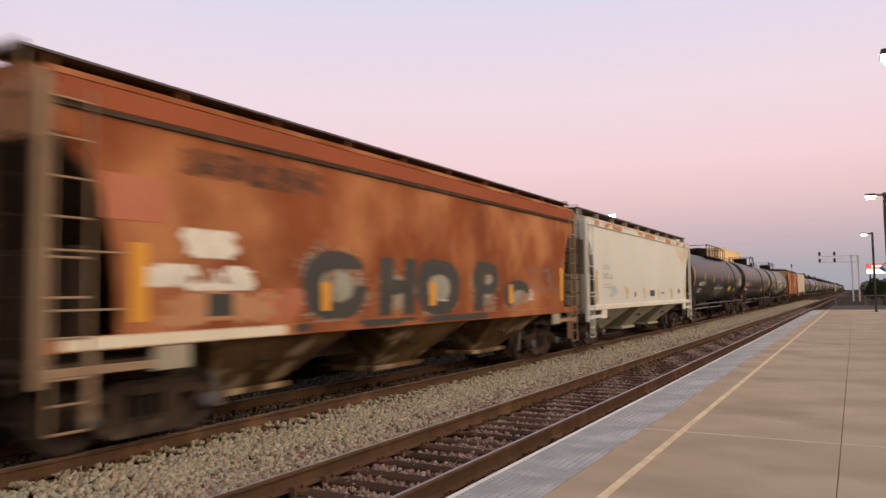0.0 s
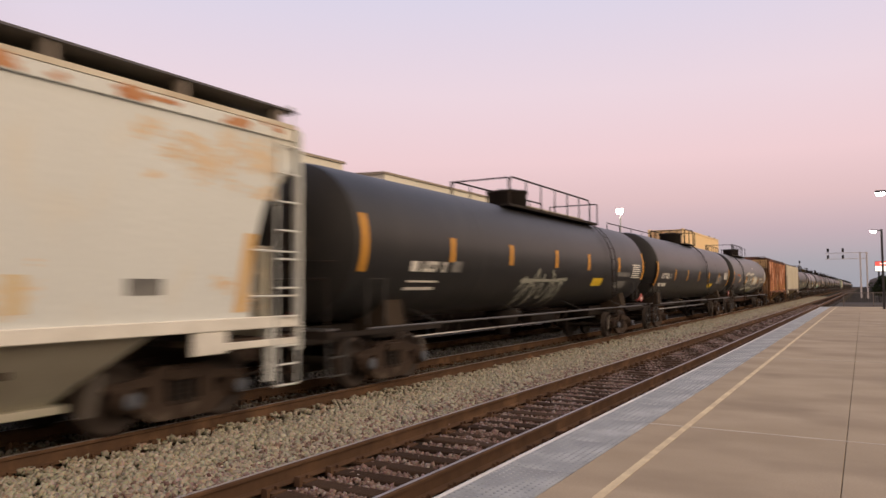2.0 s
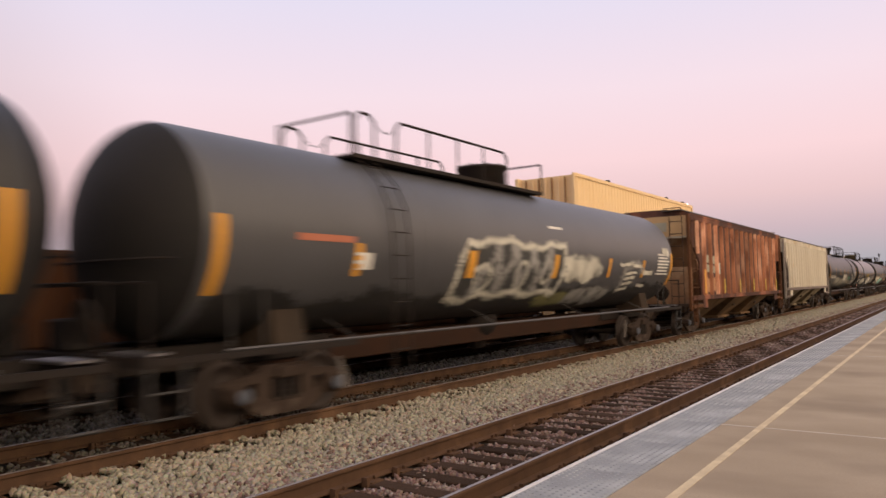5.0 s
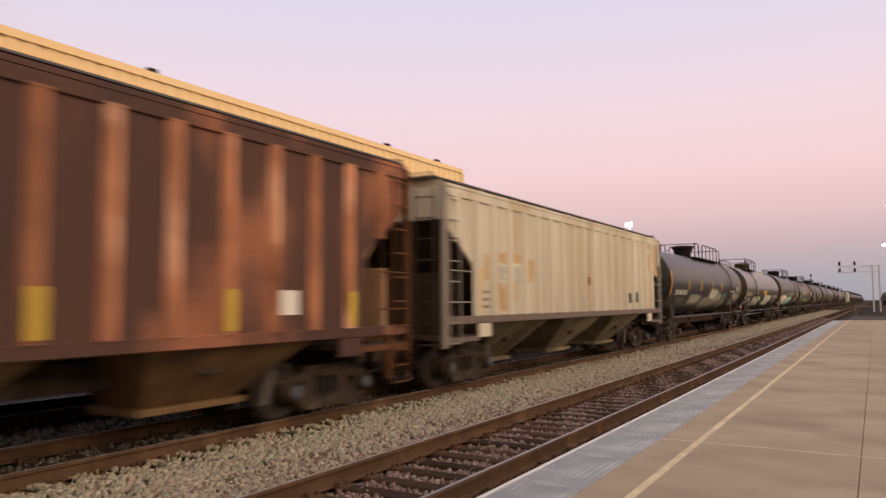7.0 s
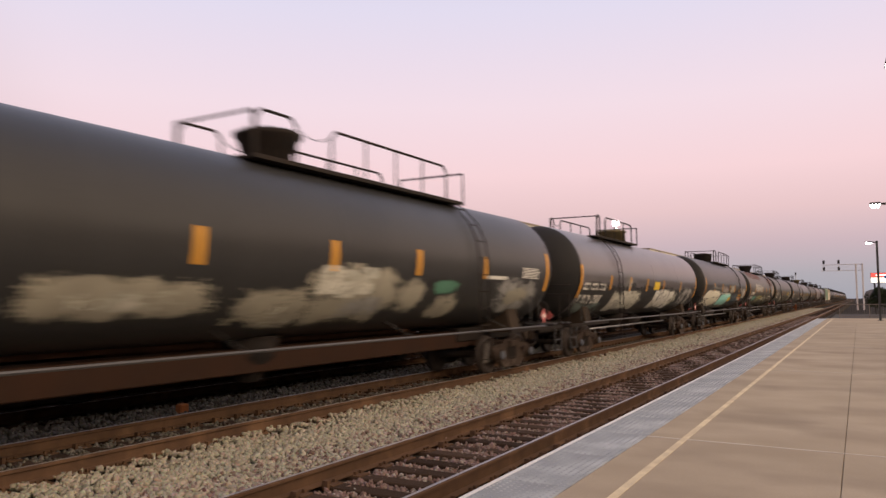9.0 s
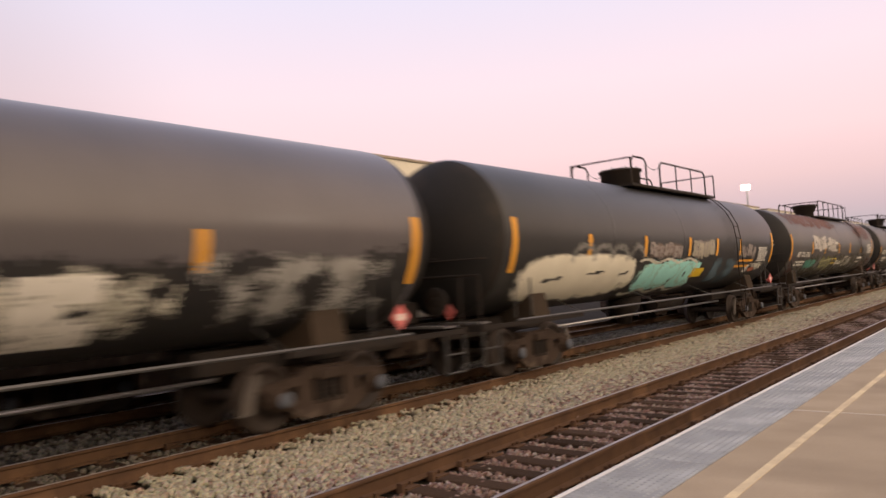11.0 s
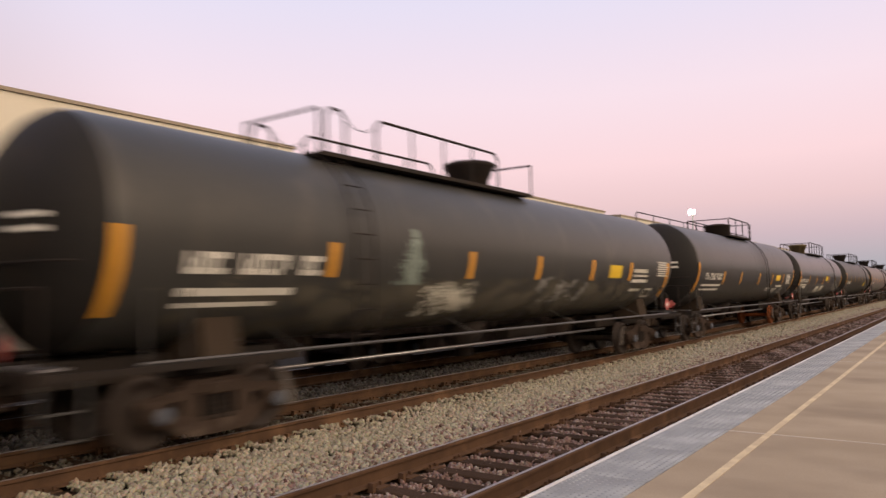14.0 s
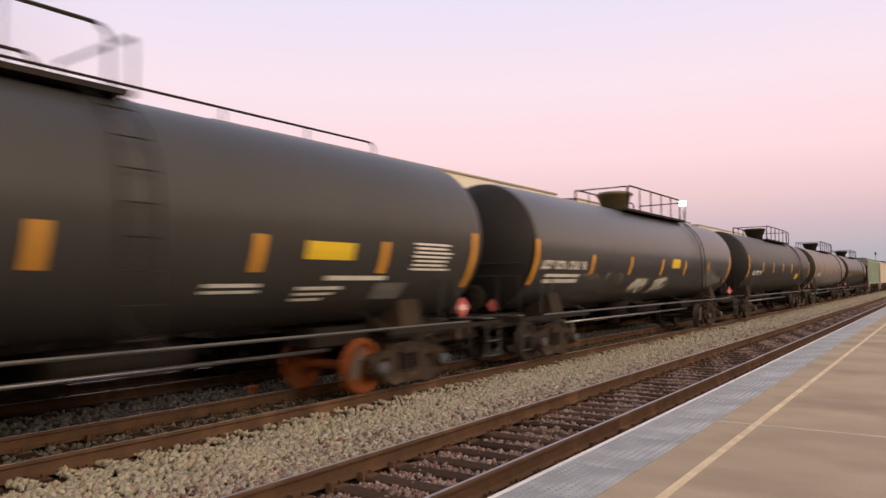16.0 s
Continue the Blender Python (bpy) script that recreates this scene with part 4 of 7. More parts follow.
def skin(name, car, surf, inside, y0, y1, z0, z1, material, label="", cell=0.045):
    """A painted shape: the small cells of a grid on the surface whose middle lies inside the shape."""
    ny, nz = max(2, int((y1 - y0) / cell)), max(2, int((z1 - z0) / cell))
    index, verts, faces = {}, [], []

    def vert(i, j):
        if (i, j) not in index:
            index[i, j] = len(verts)
            wob = 0.35 * cell
            verts.append(surf(y0 + (y1 - y0) * i / ny + wob * math.sin(7 * i + 3 * j), z0 + (z1 - z0) * j / nz + wob * math.sin(5 * j + 2 * i)))
        return index[i, j]

    for i in range(ny):
        for j in range(nz):
            if inside(y0 + (y1 - y0) * (i + 0.5) / ny, z0 + (z1 - z0) * (j + 0.5) / nz):
                faces.append((vert(i, j), vert(i + 1, j), vert(i + 1, j + 1), vert(i, j + 1)))
    return from_arrays(name, verts, faces, material, car, label) if faces else None


def near_line(p, a, b):
    dx, dz = b[0] - a[0], b[1] - a[1]
    t = max(0, min(1, ((p[0] - a[0]) * dx + (p[1] - a[1]) * dz) / (dx * dx + dz * dz + 1e-9)))
    return math.hypot(p[0] - a[0] - t * dx, p[1] - a[1] - t * dz)


def strokes(lines, width):
    return lambda y, z: min(near_line((y, z), a, b) for ln in lines for a, b in zip(ln, ln[1:])) < width * (0.85 + 0.3 * noise.noise((y * 2.1, z * 2.1, 0)))


def bubble_letters(car, surf, y0, y1, z0, z1, n, outline, fill=None, seed=0, name="graffiti"):
    """A row of fat rounded letters, of which only outline and fill can be told."""
    w = (y1 - y0) / n

    def level(y, z):
        wy = y + 0.12 * w * noise.noise((y * 1.7, z * 1.7, seed))
        k = int((wy - y0) / w)
        u = ((wy - y0) / w - k - 0.5 + 0.22 * math.sin(k * 2.7 + seed) - 0.10 * (z - z0)) * (1.9 + 0.35 * math.sin(k * 4.1 + seed))
        v = ((z - z0) / (z1 - z0) - 0.5) * 2.05 + 0.3 * noise.noise((k * 3.3, seed, 1.0))
        d = abs(u) ** 2.6 + abs(v) ** 2.6 + 0.6 * noise.noise((y * 2.4, z * 2.9, seed + 9.0)) + 0.45 * noise.noise((y * 6.1, z * 5.3, seed + 2.0))
        return d

    skin(name, car, surf, lambda y, z: 0.60 < level(y, z) < 1.02 and noise.noise((y * 3.7, z * 3.1, seed + 6.0)) > -0.33, y0 - 0.1, y1 + 0.1, z0 - 0.08, z1 + 0.08, outline)
    if fill is not None:
        skin(name, car, surf, lambda y, z: level(y, z) <= 0.62 and noise.noise((y * 4, z * 4, seed + 3.0)) < 0.28, y0, y1, z0, z1, fill)


def splash(car, surf, y0, y1, z0, z1, material, seed=0, density=0.0, name="graffiti", label=""):
    """Loose spray paint with an uneven outline."""
    def inside(y, z):
        u, v = (y - y0) / (y1 - y0) * 2 - 1, (z - z0) / (z1 - z0) * 2 - 1
        return 1 - u * u * u * u - v * v * v * v + 1.5 * noise.noise((y * 1.6, z * 2.6, seed)) + 0.6 * noise.noise((y * 6, z * 7, seed)) > 0.55 - density
    ob = skin(name, car, surf, inside, y0, y1, z0, z1, material)
    if ob:
        tagged(ob, label, kind="stuff")


def speck(y, z):
    """An even scatter of numbers from 0 to 1 over the surface."""
    v = math.sin(round(y * 53) * 12.9898 + round(z * 57) * 78.233) * 43758.5453
    return v - math.floor(v)


def spray(car, surf, density, y0, y1, z0, z1, material, name="graffiti", label="", cell=0.027):
    """Spray paint whose edge thins out into specks. density(y, z) from 0 to 1."""
    ob = skin(name, car, surf, lambda y, z: density(y, z) > speck(y, z), y0, y1, z0, z1, material, "", cell)
    if ob:
        tagged(ob, label, kind="stuff")


def cloud(car, surf, y0, y1, z0, z1, material, seed=0, fullness=1.0, name="graffiti", label=""):
    """A soft-edged patch of sprayed paint."""
    def density(y, z):
        u, v = (y - y0) / (y1 - y0) * 2 - 1, (z - z0) / (z1 - z0) * 2 - 1
        return fullness * 1.5 * (1 - u ** 4 - abs(v) ** 3) + 1.1 * noise.noise((y * 1.9, z * 3.4, seed)) + 0.5 * noise.noise((y * 6, z * 7, seed)) - 0.1
    spray(car, surf, density, y0, y1, z0, z1, material, name, label)


def block_row(car, surf, spans, z0, z1, material, seed=0, label=""):
    """Chunky block letters side by side, too blurred to read: each a block with notches and a counter."""
    def density(y, z):
        for k, (a, b) in enumerate(spans):
            lean = 0.10 * math.sin(k * 2.3 + seed)
            u = (y - a - lean * (z - z0)) / (b - a)
            v = (z - z0 - 0.05 * math.sin(k * 1.7 + seed)) / (z1 - z0)
            if not (0 < u < 1 and 0 < v < 1):
                continue
            kind = (k * 5 + seed) % 4
            hole = (0.36 < u < 0.66 and 0.58 < v < 0.80) if kind == 0 else (u > 0.55 and 0.40 < v < 0.62) if kind == 1 else (0.38 < u < 0.62 and v < 0.42) if kind == 2 else (0.38 < u < 0.64 and v > 0.45)
            return 0.12 if hole else 0.93 + 0.6 * noise.noise((y * 5, z * 6, seed))
        return 0.0
    spray(car, surf, density, min(a for a, b in spans) - 0.1, max(b for a, b in spans) + 0.1, z0 - 0.06, z1 + 0.08, material, "graffiti", label, 0.030)


def outlined_piece(car, surf, over):
    """One long painted piece with a white contour: dark forms parted by pale curved bands."""
    def inset(y, z):
        top = 2.74 + 0.05 * math.sin(2.6 * y) + 0.03 * math.sin(7.1 * y)
        low = 1.74 + 0.04 * math.sin(4.3 * y) - 0.13 * math.exp(-((y + 2.85) / 0.35) ** 2)
        return min(top - z, z - low, y + 3.42 - 0.9 * max(0.0, z - 2.2) ** 2, 0.95 - y)

    bands = [(-2.42, 0.30), (-2.02, -0.12), (-1.62, 0.22), (-1.20, -0.18), (-0.80, 0.26), (-0.40, -0.22), (-0.02, 0.24), (0.36, -0.10)]

    def gap(y, z):
        return min(abs(y - c - b * math.sin(3.0 * (z - 2.25)) - 0.05 * math.sin(9 * z + c)) for c, b in bands)

    spray(car, surf, lambda y, z: 1.0 if inset(y, z) > 0.03 else 0.0, -3.7, 1.2, 1.5, 2.95, DARK_PAINT, "graffiti_fill", "dark fill of the sprayed letters")
    spray(car, over, lambda y, z: 0.0 if inset(y, z) < 0.04 else 0.9 - 7 * max(0.0, gap(y, z) - 0.07) + 0.5 * noise.noise((y * 4, z * 4, 7)), -3.5, 1.0, 1.6, 2.85, GREY_PALE, "graffiti_band", "grey bands that part the letters")
    spray(car, over, lambda y, z: max(0.0, 1.25 - abs(inset(y, z) + 0.01) / (0.075 if inset(y, z) > 0 else 0.10)), -3.75, 1.2, 1.45, 2.95, PALE_PAINT, "graffiti_outline", "white sprayed outline")
    loop = lambda cy, cz, ry, rz: [(cy + ry * math.cos(a * 0.55), cz + rz * math.sin(a * 0.55)) for a in range(12)]
    tagged(skin("graffiti_band", car, over, strokes([loop(-2.55, 2.05, 0.28, 0.26), loop(-1.0, 2.1, 0.22, 0.3), loop(0.15, 2.2, 0.2, 0.26), [(-3.1, 2.1), (-2.8, 2.25), (-2.3, 2.2)]], 0.045), -3.4, 0.9, 1.6, 2.8, PALE_PAINT, "white sprayed loops", 0.034), "white sprayed loops", kind="stuff")


def stripes(car, surf, y0, y1, z0, z1, material, n, name="text_block"):
    """A block of small writing, as bars."""
    h = (z1 - z0) / n
    bm = B()
    for i in range(n):
        patch(bm, surf, y0 + 0.03 * (i % 3), y1 - 0.05 * ((i * 7) % 4), z0 + h * (i + 0.2), z0 + h * (i + 0.72))
    part(name, bm, material, car, "rows of small white writing")


def head_face(half, r=1.50, zc=2.70, depth=0.80):
    """The forward head of a tank: points by their place across and height."""
    return lambda x, z: (x, -(half + depth * math.sqrt(max(0.0, 1 - (x * x + (z - zc) ** 2) / (r * r)))) - 0.012, z)


KIND = {"W": (WHITE, "stencil"), "F": (FADED_GREY, "stencil"), "G": (GREY_PAINT, "stencil"), "Y": (YELLOW, "reflective_strip"), "Z": (BRIGHT_YELLOW, "placard"), "R": (PINK_PAINT, "paint_mark"), "D": (BROWN_LETTER, "lettering"),
        "P": (PINK_PAINT, "paint_patch"), "K": (DARK_PAINT, "dark_panel"), "M": (MINT_PANEL, "faded_panel"), "L": (PALE_PAINT, "paint_patch")}


def decals(car, surf, rows):
    """Rows of kind, y0, y1, z0, z1. White and brown writing breaks up into blocks; B is a block of small print."""
    for i, (k, y0, y1, z0, z1) in enumerate(rows):
        if k == "B":
            stripes(car, surf, y0, y1, z0, z1, WHITE, 7)
            continue
        m, name = KIND[k]
        bm = B()
        if k in "WDF" and z1 - z0 > 0.15 and y1 - y0 > 0.5:
            n = max(3, int((y1 - y0) / ((z1 - z0) * 0.72)))
            for j in range(n):
                if (j * 7 + i) % 5 == 3:
                    continue
                a = y0 + (y1 - y0) * j / n
                b = a + (y1 - y0) / n * 0.8
                h = z1 - z0
                v = (j * 3 + i) % 4
                patch(bm, surf, a, a + (b - a) * 0.32, z0, z1)
                if v != 0:
                    patch(bm, surf, a + (b - a) * 0.32, b, z1 - h * 0.28, z1)
                if v != 1:
                    patch(bm, surf, a + (b - a) * 0.32, b, z0, z0 + h * 0.28)
                if v != 2:
                    patch(bm, surf, b - (b - a) * 0.32, b, z0 + h * 0.28, z1 - h * 0.28)
            tagged(part(name, bm, m, car), kind="stuff")
            continue
        patch(bm, surf, y0, y1, z0, z1)
        part(name, bm, m, car)


# ---- tank cars ----
def head_profile(r, half, depth, sg):
    """Half an ellipse that closes the shell, from the tip inwards."""
    rows = [(max(0.004, r * math.sin(math.pi / 2 * i / 16)), sg * (half + depth * math.cos(math.pi / 2 * i / 16))) for i in range(17)]
    return rows


def tank_car(s, label, half=9.2, r=1.50, zc=2.70, body=TANK, steel=STEEL, deck=(-1.5, 5.3), man_y=-0.2, man="bowl", man_mat=STEEL, marks=None, wheel="dark", far=False, sill=None, long_rail=None, ladder_y=None, placard=True, depth=0.80, mark_z=2.5, red_axle=(), hoops=None, head=None, rim=14, end_dz=0.0, long_x=0.75, long_h=0.28):
    car = car_empty("tank_car", label, "tank car", s, far)
    # the shell takes in the rounded knuckle; the dished head closes it
    ends = {sg: head_profile(r, half, depth, sg) for sg in (-1, 1)}
    bm = lathe(B(), ends[-1][rim:] + [(r, -half + 2 * half * i / 8) for i in range(1, 8)] + ends[1][rim:][::-1], 72, "y", False)
    bmesh.ops.translate(bm, vec=(0, 0, zc), verts=bm.verts)
    shell = part("tank", bm, body, car)
    for sg in (-1, 1):
        bm = lathe(B(), ends[sg][:rim + 1], 72, "y", False)
        bmesh.ops.translate(bm, vec=(0, 0, zc), verts=bm.verts)
        part("head", bm, head or HEAD_SHADED, car, "grimy dished head, painted black for its shade")
    for i in range(1, 4):
        y = -half + 2 * half * i / 4
        bm = lathe(B(), [(r - 0.004, y - 0.05), (r + 0.002, y - 0.03), (r + 0.002, y + 0.03), (r - 0.004, y + 0.05)], 72)
        bmesh.ops.translate(bm, vec=(0, 0, zc), verts=bm.verts)
        part("weld_band", bm, body, shell)
    top = zc + r
    for sg in (-1, 1):
        lim = lambda a, b: (min(a, b), max(a, b))
        bm = B()
        box(bm, -0.33, 0.33, *lim(sg * (half - 3.2), sg * (half + 0.75)), 0.80, 1.14, 0.02)
        part("stub_sill", bm, steel, car)
        yb = sg * (half - 1.55)
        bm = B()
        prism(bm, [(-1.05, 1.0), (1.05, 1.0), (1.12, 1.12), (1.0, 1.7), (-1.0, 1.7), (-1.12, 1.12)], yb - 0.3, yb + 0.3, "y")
        part("saddle", bm, VOID_SHADE_GRIME, car)
        ye = sg * (half + depth + 0.12)
        bm = B()
        box(bm, -1.48, 1.48, ye - 0.06, ye + 0.06, 1.0, 1.12)
        part("end_beam", bm, steel, car)
        for xs in (-1.45, 1.45):
            bm = B()
            box(bm, xs - 0.04, xs + 0.04, *lim(ye, sg * (half - 2.6)), 1.02, 1.10)
            part("side_step_beam", bm, steel, car)
            bm = B()
            for dy in (0, 0.48):
                box(bm, xs - 0.02, xs + 0.02, ye - sg * dy - 0.02, ye - sg * dy + 0.02, 0.38, 1.04)
            for z in (0.40, 0.70):
                tube(bm, (xs, ye, z), (xs, ye - sg * 0.48, z), 0.018, 5)
            part("step", bm, RAIL_GREY, car)
        bm = B()
        path_tube(bm, [(-1.42, ye, 1.1), (-1.42, ye, 1.98), (1.42, ye, 1.98), (1.42, ye, 1.1)], 0.02, 5)
        part("end_handrail", bm, steel, car)
        coupler(car, sg * (half + 0.6), sg, reach=0.45)
        truck(car, yb, wheel, sg in red_axle)
        bm = B()
        box(bm, 0.5, 1.35, *lim(ye - sg * 0.02, ye - sg * 0.34), 1.125, 1.155)
        part("end_step_board", bm, PIPE, car, "worn bare steel step")
        for xs in (-1.3, 1.3):
            bm = B()
            path_tube(bm, [(xs, sg * (half - 0.9), 1.16), (xs, sg * (half - 0.9), 2.0), (xs, sg * (half - 0.35), 2.0), (xs, sg * (half - 0.35), 1.16)], 0.018, 5)
            part("corner_rail", bm, RAIL_GREY, car)
        bm = B()
        path_tube(bm, [(1.30 * math.cos(a), sg * (half + depth * 0.62 + 0.3 * math.sin(a)), 2.28) for a in [math.pi * i / 10 for i in range(11)]], 0.016, 5)
        part("head_grab_rail", bm, steel, car)
        bm = B()
        box(bm, -0.9, -0.35, *lim(ye - sg * 0.02, ye - sg * 0.40), 1.13, 1.55, 0.03)
        part("brake_box", bm, steel, car)
    bm = B()
    lathe(bm, [(0.02, -0.03), (0.10, -0.02), (0.11, 0.02), (0.24, 0.03), (0.26, 0.0), (0.24, -0.03), (0.11, -0.02)], 16)
    bmesh.ops.translate(bm, vec=(0.8, half + depth + 0.22, 1.55), verts=bm.verts)
    part("brake_wheel", bm, steel, car)
    if placard:
        bm = B()
        x, y, z = 1.50, half - 0.5, 1.40
        prism(bm, [(y, z + 0.2), (y + 0.2, z), (y, z - 0.2), (y - 0.2, z)], x, x + 0.01)
        part("hazard_placard", bm, GRAIN_RED, car, "red and white diamond placard")
        bm = B()
        prism(bm, [(y - 0.08, z + 0.05), (y + 0.08, z + 0.05), (y + 0.08, z - 0.05), (y - 0.08, z - 0.05)], x + 0.011, x + 0.014)
        part("placard_band", bm, WHITE, car)
        bm = B()
        x, y, z = 0.8, -(half + depth + 0.19), 1.36
        prism(bm, [(x, z + 0.15), (x + 0.15, z), (x, z - 0.15), (x - 0.15, z)], y - 0.01, y, "y")
        part("hazard_placard", bm, GRAIN_RED, car, "red and white diamond placard")
    for xs in (-1.44, 1.44):
        bm = B()
        tube(bm, (xs, -half + 0.2, 1.12), (xs, half - 0.2, 1.12), 0.026, 6)
        for i in range(4):
            y = -half + 2.6 + (2 * half - 5.2) * i / 3
            tube(bm, (xs, y, 1.12), (xs * 0.5, y, zc - r * 0.84), 0.012, 4)
        part("side_handrail", bm, RAIL_PALE, car)
    if sill is not None:
        bm = B()
        box(bm, -0.28, 0.28, -half + 1, half - 1, 0.66, 1.06, 0.02)
        part("center_sill", bm, sill, car)
    else:
        bm = B()
        tube(bm, (0.45, -half + 3.0, 0.77), (0.45, half - 3.0, 0.77), 0.032, 8)
        part("brake_pipe", bm, PIPE, car, "bright galvanised brake pipe")
        bm = B()
        tube(bm, (-0.25, 1.6, 0.88), (-0.25, 3.6, 0.88), 0.2, 12)
        part("air_reservoir", bm, steel, car)
    bm = B()
    lathe(bm, [(0.02, 0.48), (0.2, 0.5), (0.22, 0.72), (0.42, 0.9), (0.5, zc - r + 0.06)], 16, "z")
    bmesh.ops.translate(bm, vec=(0, man_y - 0.4, 0), verts=bm.verts)
    part("bottom_outlet", bm, steel, car)
    # manway, walkway and guard rails on top
    bm = B()
    if man == "bowl":
        lathe(bm, [(0.42, top - 0.05), (0.42, top + 0.22), (0.46, top + 0.24), (0.54, top + 0.46), (0.60, top + 0.50), (0.60, top + 0.55), (0.5, top + 0.6), (0.05, top + 0.62)], 24, "z")
    else:
        lathe(bm, [(0.55, top - 0.05), (0.55, top + 0.40), (0.60, top + 0.42), (0.60, top + 0.48), (0.2, top + 0.55), (0.02, top + 0.56)], 24, "z")
    bmesh.ops.translate(bm, vec=(0, man_y, 0), verts=bm.verts)
    mw = part("manway", bm, man_mat, car)
    for a in range(8):
        x, y = 0.5 * math.cos(a * math.pi / 4), 0.5 * math.sin(a * math.pi / 4) + man_y
        bm = B()
        tube(bm, (x, y, top + 0.46), (x, y, top + (0.61 if man == "bowl" else 0.53)), 0.022, 5)
        part("bolt", bm, man_mat, mw)
    y0, y1 = deck
    for xs in (-0.62, 0.62):
        bm = B()
        box(bm, xs - 0.27, xs + 0.27, y0, y1, top - 0.12, top - 0.07)
        o = math.copysign(0.27, xs)
        box(bm, xs + o - 0.02, xs + o + 0.02, y0, y1, top - 0.13, top - 0.06)
        part("walkway", bm, steel, car)
    zt = top + 0.66
    hoops = hoops or [(y0 + 0.05, y1 - 0.75)]
    for xs in (-0.88, 0.88):
        for ya, yb in hoops:
            bm = B()
            q = min(0.14, (yb - ya) / 3)
            path_tube(bm, [(xs, ya, top - 0.1), (xs, ya, zt - 0.12), (xs, ya + q, zt), (xs, yb - q, zt), (xs, yb, zt - 0.12), (xs, yb, top - 0.1)], 0.026, 6)
            n = int((yb - ya) / 1.3)
            for i in range(1, n + 1):
                y = ya + (yb - ya) * i / (n + 1)
                tube(bm, (xs, y, top - 0.1), (xs, y, zt), 0.02, 6)
            part("guard_rail", bm, steel, car)
        for (_, c), (d, _) in zip(hoops, hoops[1:]):
            bm = B()
            path_tube(bm, [(xs, c + (d - c) * i / 8, zt - 0.14 - 0.12 * math.sin(math.pi * i / 8)) for i in range(9)], 0.009, 4)
            part("gap_chain", bm, steel, car)
    for ya in (y0, y1):
        z = top + 0.62
        bm = B()
        path_tube(bm, [(-0.88, ya, top - 0.1), (-0.88, ya, z), (0.88, ya, z), (0.88, ya, top - 0.1)], 0.022, 6)
        part("end_rail", bm, steel, car)
    if long_rail:
        a, b = long_rail
        bm = B()
        zl = top + long_h
        path_tube(bm, [(long_x, a, top - 0.2), (long_x, a, zl - 0.08), (long_x, a + 0.1, zl), (long_x, b - 0.1, zl), (long_x, b, zl - 0.08), (long_x, b, top - 0.2)], 0.022, 6)
        n = max(2, int((b - a) / 1.9))
        for i in range(1, n):
            y = a + (b - a) * i / n
            tube(bm, (long_x, y, top - 0.2), (long_x, y, zl), 0.018, 5)
        part("roof_handrail", bm, steel, car)
    ly = y1 - 0.35 if ladder_y is None else ladder_y
    bm = B()
    for dy in (-0.22, 0.22):
        pts = [(r + 0.10, ly + dy, 0.45), (r + 0.10, ly + dy, zc)]
        pts += [((r + 0.10) * math.cos(a), ly + dy, zc + (r + 0.10) * math.sin(a)) for a in (0.3, 0.6, 0.9, 1.1)]
        path_tube(bm, pts, 0.015, 5)
    for i in range(10):
        z = 0.5 + i * 0.38
        x = r + 0.10 if z < zc else math.sqrt(max(0.1, (r + 0.10) ** 2 - (z - zc) ** 2))
        tube(bm, (x, ly - 0.22, z), (x, ly + 0.22, z), 0.011, 5)
    part("ladder", bm, steel, car)
    surf = tank_side(r, zc, 0.010)
    marks = marks or [-half, -half * 0.65, -half * 0.35, -0.05 * half, half * 0.27, half * 0.58, half]
    for i, y in enumerate(marks):
        bm = B()
        end = abs(abs(y) - half) < 0.6
        patch(bm, surf, y - 0.08, y + 0.08, mark_z + (end_dz - 0.50 if end else -0.25), mark_z + (end_dz + 0.52 if end else 0.25))
        part("reflective_strip", bm, YELLOW, car, "orange-yellow reflective strip")
    return car, surf


